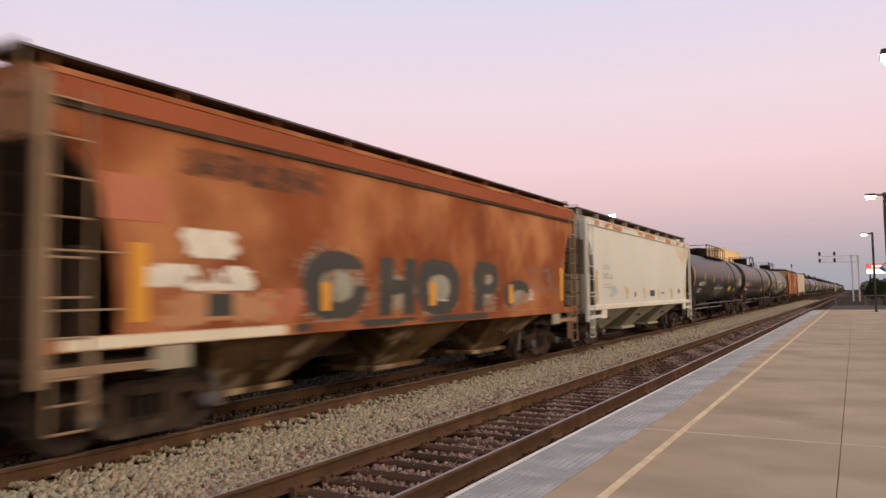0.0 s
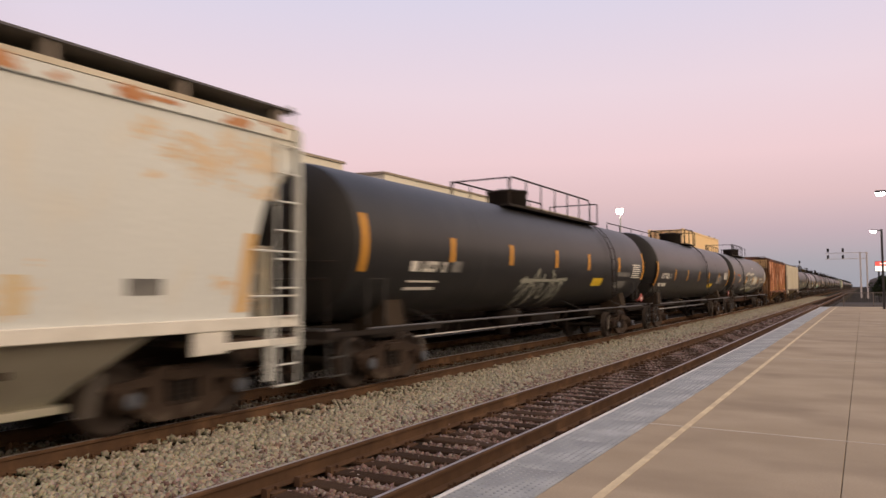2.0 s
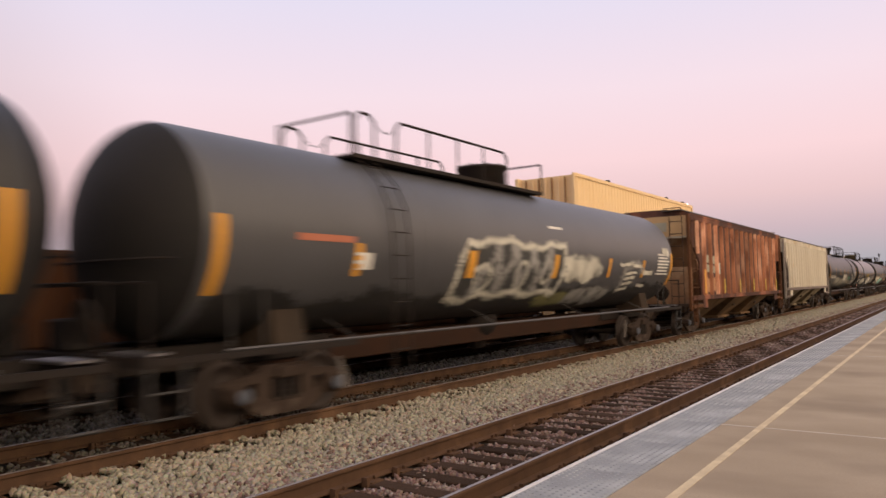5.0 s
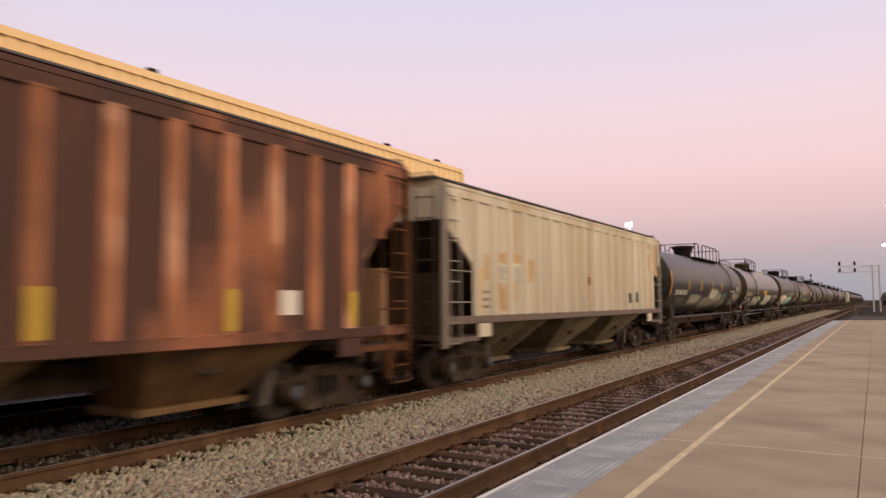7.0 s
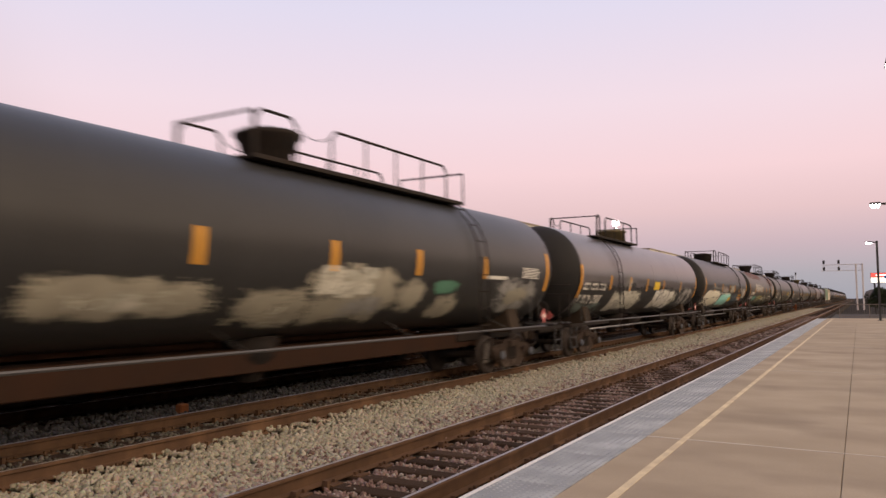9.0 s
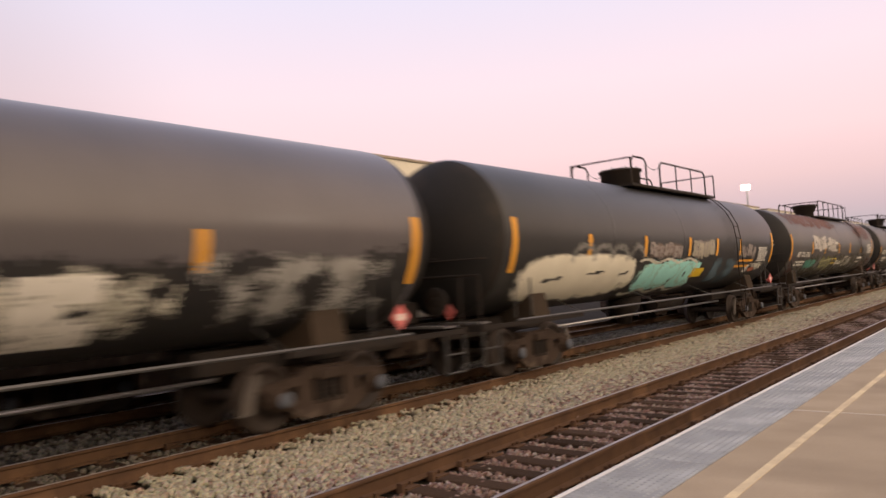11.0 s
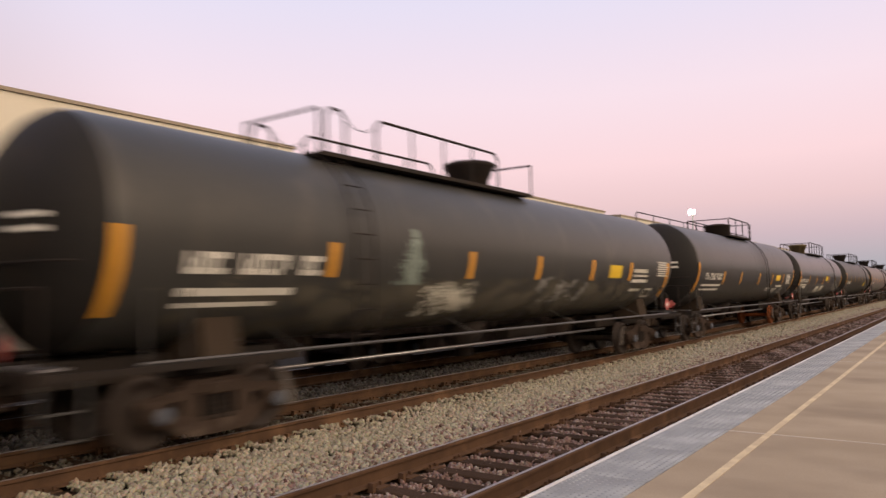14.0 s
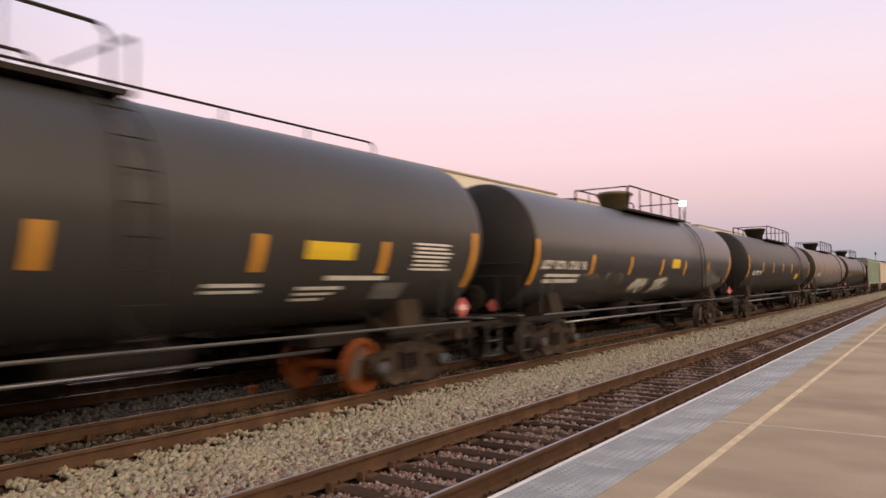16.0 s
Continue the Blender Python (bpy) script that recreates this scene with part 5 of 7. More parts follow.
# ---- covered hoppers ----
def hopper_car(s, label, half=8.3, body=RUST_BROWN, bay=HOPPER_TAN, ribs=0, rib_mat=RIB_POST, eave=4.12, sill=1.42, post_mat=GREY_POST, bays=3, board=0.44, far=False, stripe=None, chord=None, curved=True, roof=None, bay_w=0.40, end_mat=None, end_h=0.72, end_wall=None, board_mat=ROOF_DARK, groove=0.0, bracket=0.035, bracket_mat=None, hatch=0.03, rib_shift=0.0, step_mat=None, plate=None, slope_mat=None):
    car = car_empty("hopper_car", label, "covered hopper", s, far)
    w = 1.5
    e = half - 0.12
    # the sides end in a slope sheet that runs in under the end
    if curved:
        arc = [(e - 0.85 * math.sin(a), eave - 0.65 - (eave - 0.65 - sill) * (1 - math.cos(a))) for a in [math.pi / 2 * i / 8 for i in range(9)]]
    else:
        arc = [(e, eave - 0.85), (e - 1.15, eave - 1.65), (e - 1.2, sill)]
    right = [(e, eave - 0.02)] + arc
    out = right + [(-y, z) for y, z in right[::-1]]
    # side sheets, and between them the hold with its ends sloping in under the roof
    bm = prism(B(), out, w - 0.05, w)
    prism(bm, out, -w, -w + 0.05)
    slope = [(e - 0.1, eave - 0.02), (e - 0.1, eave - 0.70), (e - 2.3, sill)]
    prism(bm, slope + [(-y, z) for y, z in slope[::-1]], -w + 0.052, w - 0.052)
    part("body", bm, body, car)
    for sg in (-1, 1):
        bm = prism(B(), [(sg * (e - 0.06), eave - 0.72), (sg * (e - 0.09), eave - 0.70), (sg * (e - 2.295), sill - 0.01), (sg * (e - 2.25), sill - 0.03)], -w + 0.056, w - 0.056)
        part("slope_sheet", bm, slope_mat or VOID_SHADE_GRIME, car, "grimy end slope sheet, on most cars darkened for shade")
    bm = B()
    prism(bm, [(-w - 0.05, eave - 0.04), (w + 0.05, eave - 0.04), (w + 0.05, eave + 0.03), (0.75, eave + 0.20), (-0.75, eave + 0.20), (-w - 0.05, eave + 0.03)], -e - 0.05, e + 0.05, "y")
    part("roof", bm, roof or body, car)
    for sg in (-1, 1):
        bm = B()
        xa, xb = (w - 0.02, w + 0.06) if sg > 0 else (-w - 0.06, -w + 0.02)
        box(bm, xa, xb, -half + 0.02, half - 0.02, sill - 0.16, sill + 0.01, 0.012)
        part("side_sill", bm, stripe or body, car)
        bm = B()
        xa, xb = (w, w + 0.045) if sg > 0 else (-w - 0.045, -w)
        box(bm, xa, xb, -e, e, eave - 0.22 - groove, eave - 0.045, 0.01)
        part("top_chord", bm, chord or body, car)
        if groove:
            bm = B()
            box(bm, xa, xb, -e, e, eave - 0.285 - groove, eave - 0.222 - groove)
            part("chord_groove", bm, GRIME, car)
    span = 2 * (half - 1.85)
    for i in range(bays):
        c = -span / 2 + span * (i + 0.5) / bays
        hw = span / bays / 2 * 0.70
        bm = B()
        lo = [(-bay_w, c - 0.80), (bay_w, c - 0.80), (bay_w, c + 0.80), (-bay_w, c + 0.80)]
        hi = [(-w + 0.05, c - hw), (w - 0.05, c - hw), (w - 0.05, c + hw), (-w + 0.05, c + hw)]
        prism(bm, lo, 0.42, sill - 0.14, "z", hi)
        by = part("hopper_bay", bm, bay, car)
        bm = B()
        box(bm, -bay_w - 0.14, bay_w + 0.14, c - 0.95, c + 0.95, 0.33, 0.43, 0.01)
        part("discharge_gate", bm, bay, by)
        for sg in (-1, 1):
            bm = B()
            box(bm, sg * 0.98 - 0.07, sg * 0.98 + 0.07, c - 0.30, c - 0.02, 0.86, 0.98, 0.02)
            part("gate_handle", bm, GRIME, by)
    bm = B()
    box(bm, -0.2, 0.2, -half + 0.1, half - 0.1, 0.72, 1.1)
    part("center_sill", bm, GRIME, car)
    for sg in (-1, 1):
        ye = sg * half
        lim = lambda a, b: (min(a, b), max(a, b))
        for xs in (-w + 0.0, w - 0.0):
            bm = B()
            box(bm, xs - 0.05, xs + 0.05, ye - 0.05, ye + 0.05, 0.9, eave - 0.03, 0.01)
            part("corner_post", bm, post_mat, car)
            bm = B()
            box(bm, xs - 0.04, xs + 0.04, ye - sg * 0.6 - 0.04, ye - sg * 0.6 + 0.04, 0.5, sill)
            part("step_post", bm, step_mat or post_mat, car)
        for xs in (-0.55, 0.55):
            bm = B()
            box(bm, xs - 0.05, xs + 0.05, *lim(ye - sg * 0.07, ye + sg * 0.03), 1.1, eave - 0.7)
            part("end_post", bm, VOID_SHADE_GRIME, car)
        bm = B()
        box(bm, -w, w, *lim(ye, ye - sg * 1.9), 1.06, 1.14)
        part("end_platform", bm, GRIME, car)
        for xs in (-w - 0.02, w + 0.02):
            bm = B()
            box(bm, xs - 0.03, xs + 0.03, *lim(ye, ye - sg * 1.42), 1.0, 1.1, 0.01)
            part("end_sill_rail", bm, stripe or post_mat, car)
        for xs in (-w - 0.08, w + 0.08):
            ladder(car, xs, ye - sg * 0.30, 0.95, eave - 0.15, 0.46, "y", post_mat)
            bm = B()
            path_tube(bm, [(xs, ye - sg * 0.08, 1.0), (xs, ye - sg * 0.08, 0.42), (xs, ye - sg * 0.52, 0.42), (xs, ye - sg * 0.52, 1.0)], 0.018, 5)
            tube(bm, (xs, ye - sg * 0.08, 0.72), (xs, ye - sg * 0.52, 0.72), 0.016, 5)
            part("sill_step", bm, step_mat or post_mat, car)
        ladder(car, w - 0.4, ye + sg * 0.09, 0.5, eave - 0.1, 0.44, "x", GRIME, "end_ladder")
        bm = B()
        path_tube(bm, [(w + 0.06, ye - sg * 0.1, sill + 0.95), (w + 0.06, ye - sg * 1.0, sill + 0.95)], 0.015, 5)
        part("grab_bar", bm, post_mat, car)
        bm = B()
        path_tube(bm, [(w + 0.06, ye - sg * 0.1, sill + 0.30), (w + 0.06, ye - sg * 1.0, sill + 0.30)], 0.015, 5)
        part("grab_bar", bm, post_mat, car)
        bm = B()
        lathe(bm, [(0.03, -0.04), (0.16, -0.03), (0.17, 0.03), (0.30, 0.04), (0.33, 0.0), (0.30, -0.04), (0.17, -0.03)], 16)
        bmesh.ops.translate(bm, vec=(-0.55, ye + sg * 0.16, 2.0), verts=bm.verts)
        part("brake_wheel", bm, GRIME, car)
        bm = B()
        tube(bm, (0.35, ye - sg * 0.55, 1.38), (0.35, ye - sg * 1.45, 1.38), 0.21, 12)
        part("air_reservoir", bm, GRIME, car)
        bm = B()
        tube(bm, (-0.35, ye - sg * 0.75, 1.42), (-0.35, ye - sg * 1.25, 1.42), 0.15, 12)
        part("brake_cylinder", bm, GRIME, car)
        bm = B()
        box(bm, -w + 0.05, w - 0.05, *lim(ye - sg * 0.16, ye - sg * 0.02), eave - end_h, eave - 0.05, 0.01)
        part("end_sheet", bm, end_mat or post_mat, car)
        if end_wall:
            bm = B()
            box(bm, -w + 0.1, w - 0.1, *lim(ye - sg * 0.62, ye - sg * 0.5), 1.1, 2.45, 0.01)
            part("end_wall", bm, end_wall, car)
        bm = B()
        box(bm, w - 0.02, w + 0.05, *lim(sg * (half - 1.98), sg * (half - 1.42)), sill - 0.46, sill - 0.163, 0.012)
        part("bolster_plate", bm, plate or stripe or body, car)
        coupler(car, ye - sg * 0.35, sg)
        truck(car, sg * (half - 1.7))
    zt = eave + board
    for xs in (-0.98, 0.98):
        bm = B()
        teeth = []
        for j in range(8):
            x = xs - 0.36 + j * 0.09
            teeth += [(x, zt + 0.012), (x + 0.02, zt + 0.04), (x + 0.07, zt + 0.04), (x + 0.088, zt + 0.012)]
        prism(bm, [(xs - 0.37, zt)] + teeth + [(xs + 0.37, zt)], -half - 0.15, half + 0.15, "y")
        part("running_board", bm, board_mat, car)
        k = 10
        for i in range(k):
            y = -half + 0.2 + (2 * half - 0.4) * i / (k - 1)
            bm = B()
            o = math.copysign(0.25, xs)
            box(bm, xs + o - 0.09, xs + o + 0.09, y - bracket, y + bracket, eave + 0.03, zt - 0.005)
            part("board_bracket", bm, bracket_mat or chord or body, car)
    bm = B()
    box(bm, -0.6, 0.6, -half + 0.6, half - 0.6, eave + 0.17, max(eave + 0.26, zt + hatch), 0.03)
    part("roof_hatch", bm, ROOF_DARK, car)
    for sg in (-1, 1):
        bm = B()
        ye = sg * (half + 0.1)
        path_tube(bm, [(0.7, ye, zt), (0.7, ye, zt + 0.1), (1.3, ye, zt + 0.1), (1.3, ye, eave - 0.1)], 0.016, 5)
        part("roof_grab_iron", bm, post_mat, car)
    for i in range(ribs):
        y = -half + 0.45 + (2 * half - 0.9) * i / (ribs - 1) + rib_shift
        if abs(y) > e - 0.1:
            continue
        over = abs(y) - (e - 1.15)
        z0 = eave - 1.65 + over / 1.15 * 0.8 if over > 0 else sill
        for sg in (-1, 1):
            bm = B()
            x = sg * (w + 0.05)
            prism(bm, [(x - sg * 0.05, y - 0.10), (x - sg * 0.05, y + 0.10), (x + sg * 0.055, y + 0.05), (x + sg * 0.055, y - 0.05)], z0, eave - 0.2, "z")
            part("side_post", bm, rib_mat, car)
    return car, flat_side(w + 0.006)


def sprayed_letters(car):
    """The fat spray-painted letters on the brown hopper: G H O P r."""
    halo, side, over = flat_side(1.505), flat_side(1.509), flat_side(1.513)

    def blob(cy, cz, ry, rz, power=2.4):
        return lambda y, z: abs((y - cy) / ry) ** power + abs((z - cz) / rz) ** power < 1 + 0.12 * noise.noise((y * 2.5, z * 2.5, cy))

    def bar(y0, y1, z0, z1, lean=0.0):
        return lambda y, z: y0 < y - lean * (z - z0) + 0.03 * noise.noise((z * 3, y0, 0)) < y1 and z0 < z + 0.03 * noise.noise((y * 3, z0, 0)) < z1

    throat = lambda y, z: y > -3.05 and 2.02 < z < 2.28
    ink = [(blob(-3.33, 2.02, 0.84, 0.56), lambda y, z: blob(-3.27, 2.0, 0.45, 0.27)(y, z) or throat(y, z)), (bar(-3.25, -2.55, 1.74, 2.0), None),
           (bar(-2.12, -1.70, 1.46, 2.54, 0.08), None), (bar(-1.30, -0.90, 1.46, 2.54, 0.05), None), (bar(-1.8, -1.15, 1.86, 2.14), None),
           (blob(0.06, 2.0, 0.88, 0.57), blob(0.06, 1.97, 0.46, 0.27)),
           (bar(1.62, 2.06, 1.45, 2.58, 0.10), None), (blob(2.25, 2.20, 0.66, 0.38), blob(2.30, 2.19, 0.27, 0.13)),
           (blob(4.0, 1.82, 0.78, 0.36), blob(4.18, 1.56, 0.60, 0.36))]
    forms = [(-3.4, 2.0, 1.08, 0.70), (-1.5, 1.9, 0.70, 0.55), (0.06, 1.92, 1.0, 0.60), (2.15, 1.9, 0.80, 0.55), (4.0, 1.72, 0.8, 0.36)]
    mist = lambda y, z: max(0.75 * (1 - abs((y - a) / c) ** 2.4 - abs((z - b) / d) ** 2.4) for a, b, c, d in forms) + 0.6 * noise.noise((y * 2.2, z * 2.4, 4)) - 0.1
    dark = lambda y, z: any(f(y, z) and not (h and h(y, z)) for f, h in ink)
    fills = [blob(-3.3, 2.0, 0.42, 0.25), blob(0.06, 1.97, 0.44, 0.25), blob(2.30, 2.19, 0.26, 0.12)]
    spray(car, halo, mist, -4.5, 5.0, 1.43, 2.75, TEAL_PALE, "graffiti_halo", "pale halo of sprayed paint")
    skin("graffiti_letters", car, side, dark, -4.5, 4.9, 1.43, 2.7, DARK_PAINT, "black sprayed letters", 0.04)
    for hole, y0, y1 in zip(fills, (-4.02, -0.66, 1.9), (-2.58, 0.78, 2.7)):
        skin("graffiti_fill", car, over, lambda y, z: hole(y, z) and noise.noise((y * 3, z * 3, 1)) > -0.3, y0, y1, 1.43, 2.7, TEAL_PALE, "pale fill inside a letter", 0.04)
    skin("graffiti_underline", car, flat_side(1.566), lambda y, z: noise.noise((y * 1.3, z * 4, 2)) > -0.25, -4.4, 2.2, 1.30, 1.42, DARK_PAINT, "black paint along the sill", 0.04)


# ---- the near train, in running order ----
hopper_car(-5.2, "brown covered hopper car with a rusty roof")
car, side = hopper_car(12.8, "rust-brown covered hopper with black spray-painted letters", half=8.33, eave=4.34, board=0.22, bracket=0.03, bay=BAY_PATCHY, groove=0.10, chord=CHORD_RED, post_mat=POST_TAN, end_mat=PINK_PALE, bracket_mat=RUST_SILL, end_wall=VOID_SHADE_GRIME, plate=CREAM_DULL)
splash(car, flat_side(1.512), -6.5, -5.5, 2.36, 2.74, WHITE, 81, 0.55, "stencil", "smeared white lettering")
splash(car, flat_side(1.512), -7.0, -5.1, 1.93, 2.27, WHITE, 82, 0.55, "stencil", "smeared white lettering")
block_row(car, flat_side(1.505), [(-6.5 + 0.5 * k, -6.08 + 0.5 * k) for k in range(6)], 3.46, 3.80, BROWN_LETTER, 4, "old dark lettering")
block_row(car, flat_side(1.505), [(-6.3 + 0.5 * k, -5.9 + 0.5 * k) for k in range(5)], 3.44, 3.78, DARK_BROWN, 7, "old dark lettering")
splash(car, flat_side(1.505), -7.1, -4.6, 1.44, 1.95, PINK_PALE, 84, 0.0, "faded_paint")
skin("faded_paint", car, flat_side(1.566), lambda y, z: noise.noise((y * 1.1, z * 4, 8)) > -0.3, -8.1, -4.6, 1.28, 1.42, CREAM_PAINT, "", 0.05)
decals(car, side, [("P", -7.6, -6.7, 2.77, 3.31), ("Y", -7.21, -6.98, 1.56, 2.51),
                   ("K", -6.05, -5.6, 1.59, 1.89), ("B", 4.68, 5.12, 1.66, 1.95), ("Y", 7.1, 7.32, 1.62, 2.56)])
decals(car, flat_side(1.518), [("Y", -3.72, -3.5, 1.6, 2.06), ("Y", -0.34, -0.1, 1.62, 2.1), ("L", 0.05, 0.4, 1.7, 1.74), ("Y", 3.48, 3.72, 1.6, 2.06)])
sprayed_letters(car)
bubble_letters(car, flat_side(1.504), 4.7, 6.9, 1.85, 2.5, 4, BROWN_GREY, None, 3)
splash(car, flat_side(1.503), -5.2, -4.0, 1.45, 2.1, PINK_PAINT, 5, -0.1)
car, side = hopper_car(30.55, "cream covered hopper with rust along the roof edge", half=8.28, eave=4.26, board=0.30, post_mat=CREAM, end_wall=HOPPER_CREAM, slope_mat=HOPPER_CREAM, body=CREAM, bay=HOPPER_CREAM, stripe=WHITE, chord=CREAM, roof=CREAM_RUSTY, bracket=0.03, bracket_mat=GREY_POST)
decals(car, side, [("K", -0.07, 0.71, 1.65, 1.9), ("G", 1.9, 2.46, 1.75, 1.81), ("G", 5.34, 5.83, 1.75, 1.95), ("R", -2.57, -2.28, 1.66, 1.84), ("F", -6.45, -5.75, 2.62, 2.80), ("F", -6.5, -5.4, 2.30, 2.50), ("F", -6.45, -5.5, 2.10, 2.13), ("F", -6.45, -5.6, 2.0, 2.03)])
for y in (-7.25, 7.0):
    bm = B()
    patch(bm, flat_side(1.507), y, y + 0.2, 1.50, 2.60, 0.22 if y > 0 else -0.08)
    part("reflective_strip", bm, YELLOW_FADED, car, "faded orange reflective strip")
for y in (-3.6, -0.95, 1.42, 4.05):
    bm = B()
    patch(bm, side, y - 0.1, y + 0.1, 1.57, 1.98)
    part("reflective_strip", bm, MINT_YELLOW, car, "faded yellow reflective strip")
for a, b in ((-8.1, -3.0), (-3.2, 1.6), (1.5, 5.2), (4.8, 8.1)):
    splash(car, flat_side(1.552), a, b, 4.06, 4.23, RUST_STAIN, a, -0.35, "rust_streak")
cloud(car, flat_side(1.506), 5.4, 7.9, 3.1, 4.0, STAIN_PALE, 91, 0.35, "rust_streak")
cloud(car, flat_side(1.506), -5.95, -4.75, 1.62, 2.12, BLUE_PALE, 92, 0.6, "graffiti", "pale blue sprayed patches")
for k, (a, b) in enumerate(((-4.0, -3.3), (-1.3, -0.5), (3.5, 4.4), (6.6, 7.6))):
    cloud(car, flat_side(1.505), a, b, 1.5, 2.15, STAIN_PALE, 93 + k, 0.2, "rust_streak")
car, side = tank_car(49.75, "black tank car with white stencils and a sprayed scrawl", mark_z=2.62, marks=[-9.15, -6.03, -3.08, -0.03, 2.74, 6.0, 9.2], body=TANK_DEEP, r=1.47, zc=2.66, man="drum", deck=(-1.95, 5.4), man_y=-0.17, hoops=[(-1.9, 4.6)])
decals(car, side, [("W", -7.18, -6.21, 2.15, 2.36), ("W", -7.58, -7.33, 2.15, 2.35), ("G", -5.98, -5.57, 2.16, 2.39), ("W", -7.57, -6.42, 1.94, 1.98), ("W", -7.57, -6.45, 1.79, 1.85), ("Z", 3.41, 4.38, 1.88, 2.13),
                   ("G", 5.96, 7.46, 2.21, 2.36), ("G", 5.96, 7.15, 1.8, 2.05), ("B", 7.7, 8.85, 2.16, 2.69)])
scrawl = [[(-2.2 + 0.24 * i, 1.75 + 0.45 * math.sin(i * 2.3)) for i in range(14)], [(-1.9, 1.6), (-1.2, 2.3), (-0.9, 1.2)], [(-0.2, 2.3), (0.5, 1.5), (0.9, 2.1)], [(-2.2, 2.0), (1.0, 2.05)]]
skin("graffiti", car, side, strokes(scrawl, 0.045), -2.5, 1.3, 1.1, 2.45, TEAL_PALE, "pale green sprayed scrawl", 0.035)
car, side = tank_car(70.7, "black tank car with a long handrail on its roof", mark_z=2.38, marks=[-9.45, -6.02, -3.3, -0.46, 2.35, 5.6, 9.1], deck=(-1.1, 1.6), man_y=-0.4, man="drum", hoops=[(-1.05, 1.2)], long_rail=(-9.2, -1.5), long_x=-0.75, long_h=0.45, ladder_y=1.2)
decals(car, side, [("W", -8.6, -6.76, 2.2, 2.42), ("W", -8.76, -7.35, 1.86, 2.0), ("Z", 2.81, 4.0, 1.8, 2.02), ("G", 5.0, 6.4, 2.0, 2.45), ("B", 7.3, 8.7, 2.26, 2.69)])
car, side = tank_car(91.2, "grey tank car with large white-outlined graffiti", man="drum", placard=False, half=8.95, body=TANK_GREY, mark_z=2.32, marks=[-8.9, -6.3, -2.95, 0.5, 3.8, 6.4, 8.95], deck=(-5.8, 1.05), man_y=-0.28, hoops=[(-5.7, -5.2), (-4.6, -0.62)], sill=SILL_DARK, ladder_y=-5.4)
over = tank_side(1.50, 2.70, 0.016)
outlined_piece(car, side, over)
cloud(car, over, 0.85, 3.3, 1.90, 2.66, PALE_PAINT, 4, 1.0)
cloud(car, over, 1.8, 4.5, 1.34, 1.86, GREY_PALE, 6, 0.9)
cloud(car, side, 0.15, 1.9, 1.36, 1.74, OLIVE_PAINT, 7, 0.9)
arch = [(4.95, 1.75), (4.92, 2.2), (5.2, 2.42), (5.9, 2.46), (6.3, 2.3)]
spray(car, side, lambda y, z: 1.2 - min(near_line((y, z), a, b) for a, b in zip(arch, arch[1:])) / 0.14, 4.6, 6.6, 1.5, 2.7, GREY_PALE)
low = tank_side(1.50, 2.70, 0.007)
spray(car, low, lambda y, z: 7 * (1.86 - z + 0.26 * noise.noise((y * 0.8, z, 12)) + 0.10 * noise.noise((y * 2.9, z, 3))), -8.9, 8.9, 1.21, 2.3, LOW_BLACK, "dark_band", "uneven black band over the lower side", 0.05)
decals(car, tank_side(1.50, 2.70, 0.020), [("Y", -3.2, -2.92, 2.05, 2.56), ("Y", 0.45, 0.66, 2.05, 2.58)])
ebars = [(4.5, 5.5, 2.40, 2.49), (5.0, 5.9, 2.14, 2.22), (5.05, 5.85, 2.0, 2.08), (5.05, 5.8, 1.86, 1.93), (4.9, 5.6, 1.71, 1.78), (5.5, 6.25, 2.34, 2.42), (6.4, 7.2, 2.17, 2.30), (6.3, 6.9, 1.82, 1.9)]
skin("graffiti", car, over, lambda y, z: any(a < y < b and c < z + 0.03 * math.sin(3 * y) < d for a, b, c, d in ebars), 4.4, 7.3, 1.6, 2.6, PALE_PAINT, "white sprayed bars", 0.03)
splash(car, over, 8.0, 8.8, 2.72, 3.0, PALE_PAINT, 13, 0.1)
decals(car, side, [("R", -7.6, -6.42, 2.57, 2.67), ("W", -6.36, -5.97, 2.17, 2.43), ("B", 7.6, 8.7, 2.14, 2.83), ("W", 0.3, 1.0, 3.18, 3.24)])
car, side = hopper_car(110.35, "rusty brown ribbed covered hopper", half=8.22, body=RIB_RUST, bay=HOPPER_TAN, ribs=19, rib_shift=0.44, board=0.12, eave=4.32, curved=False, post_mat=RUST_SILL, chord=RIB_RUST, end_h=0.85, end_mat=BOARD_TAN, end_wall=END_TAN, slope_mat=END_TAN)
over = flat_side(1.612)
panel = flat_side(1.507)
decals(car, panel, [("M", -6.25, -5.71, 2.63, 2.92), ("M", -6.25, -5.71, 2.27, 2.56), ("M", -5.5, -4.88, 2.60, 2.90), ("M", -5.5, -4.88, 2.25, 2.53), ("L", -4.72, -4.1, 2.22, 2.64), ("W", 4.8, 5.3, 1.66, 2.02)])
for y in (-3.88, -1.29, 1.30, 3.89, 6.48):
    bm = B()
    patch(bm, over, y - 0.09, y + 0.09, 1.47, 2.02)
    part("reflective_strip", bm, OLIVE_YELLOW, car, "dull yellow reflective strip")
for k, (a, b) in enumerate(((-6.3, -5.65), (-5.5, -4.85), (-4.75, -4.2))):
    splash(car, panel, a, b, 1.52, 2.08, PINK_PALE, 7 + k, 0.2, "faded_paint")
decals(car, flat_side(1.66), [("Y", -6.92, -6.7, 1.5, 2.36)])
bm = B()
box(bm, 0.15, 0.75, -8.235, -8.222, 3.72, 4.05)
part("faded_panel", bm, MINT_PANEL, car, "faded greenish panel")
bm = B()
box(bm, -1.42, 1.42, -8.26, -8.20, 3.47, 3.535)
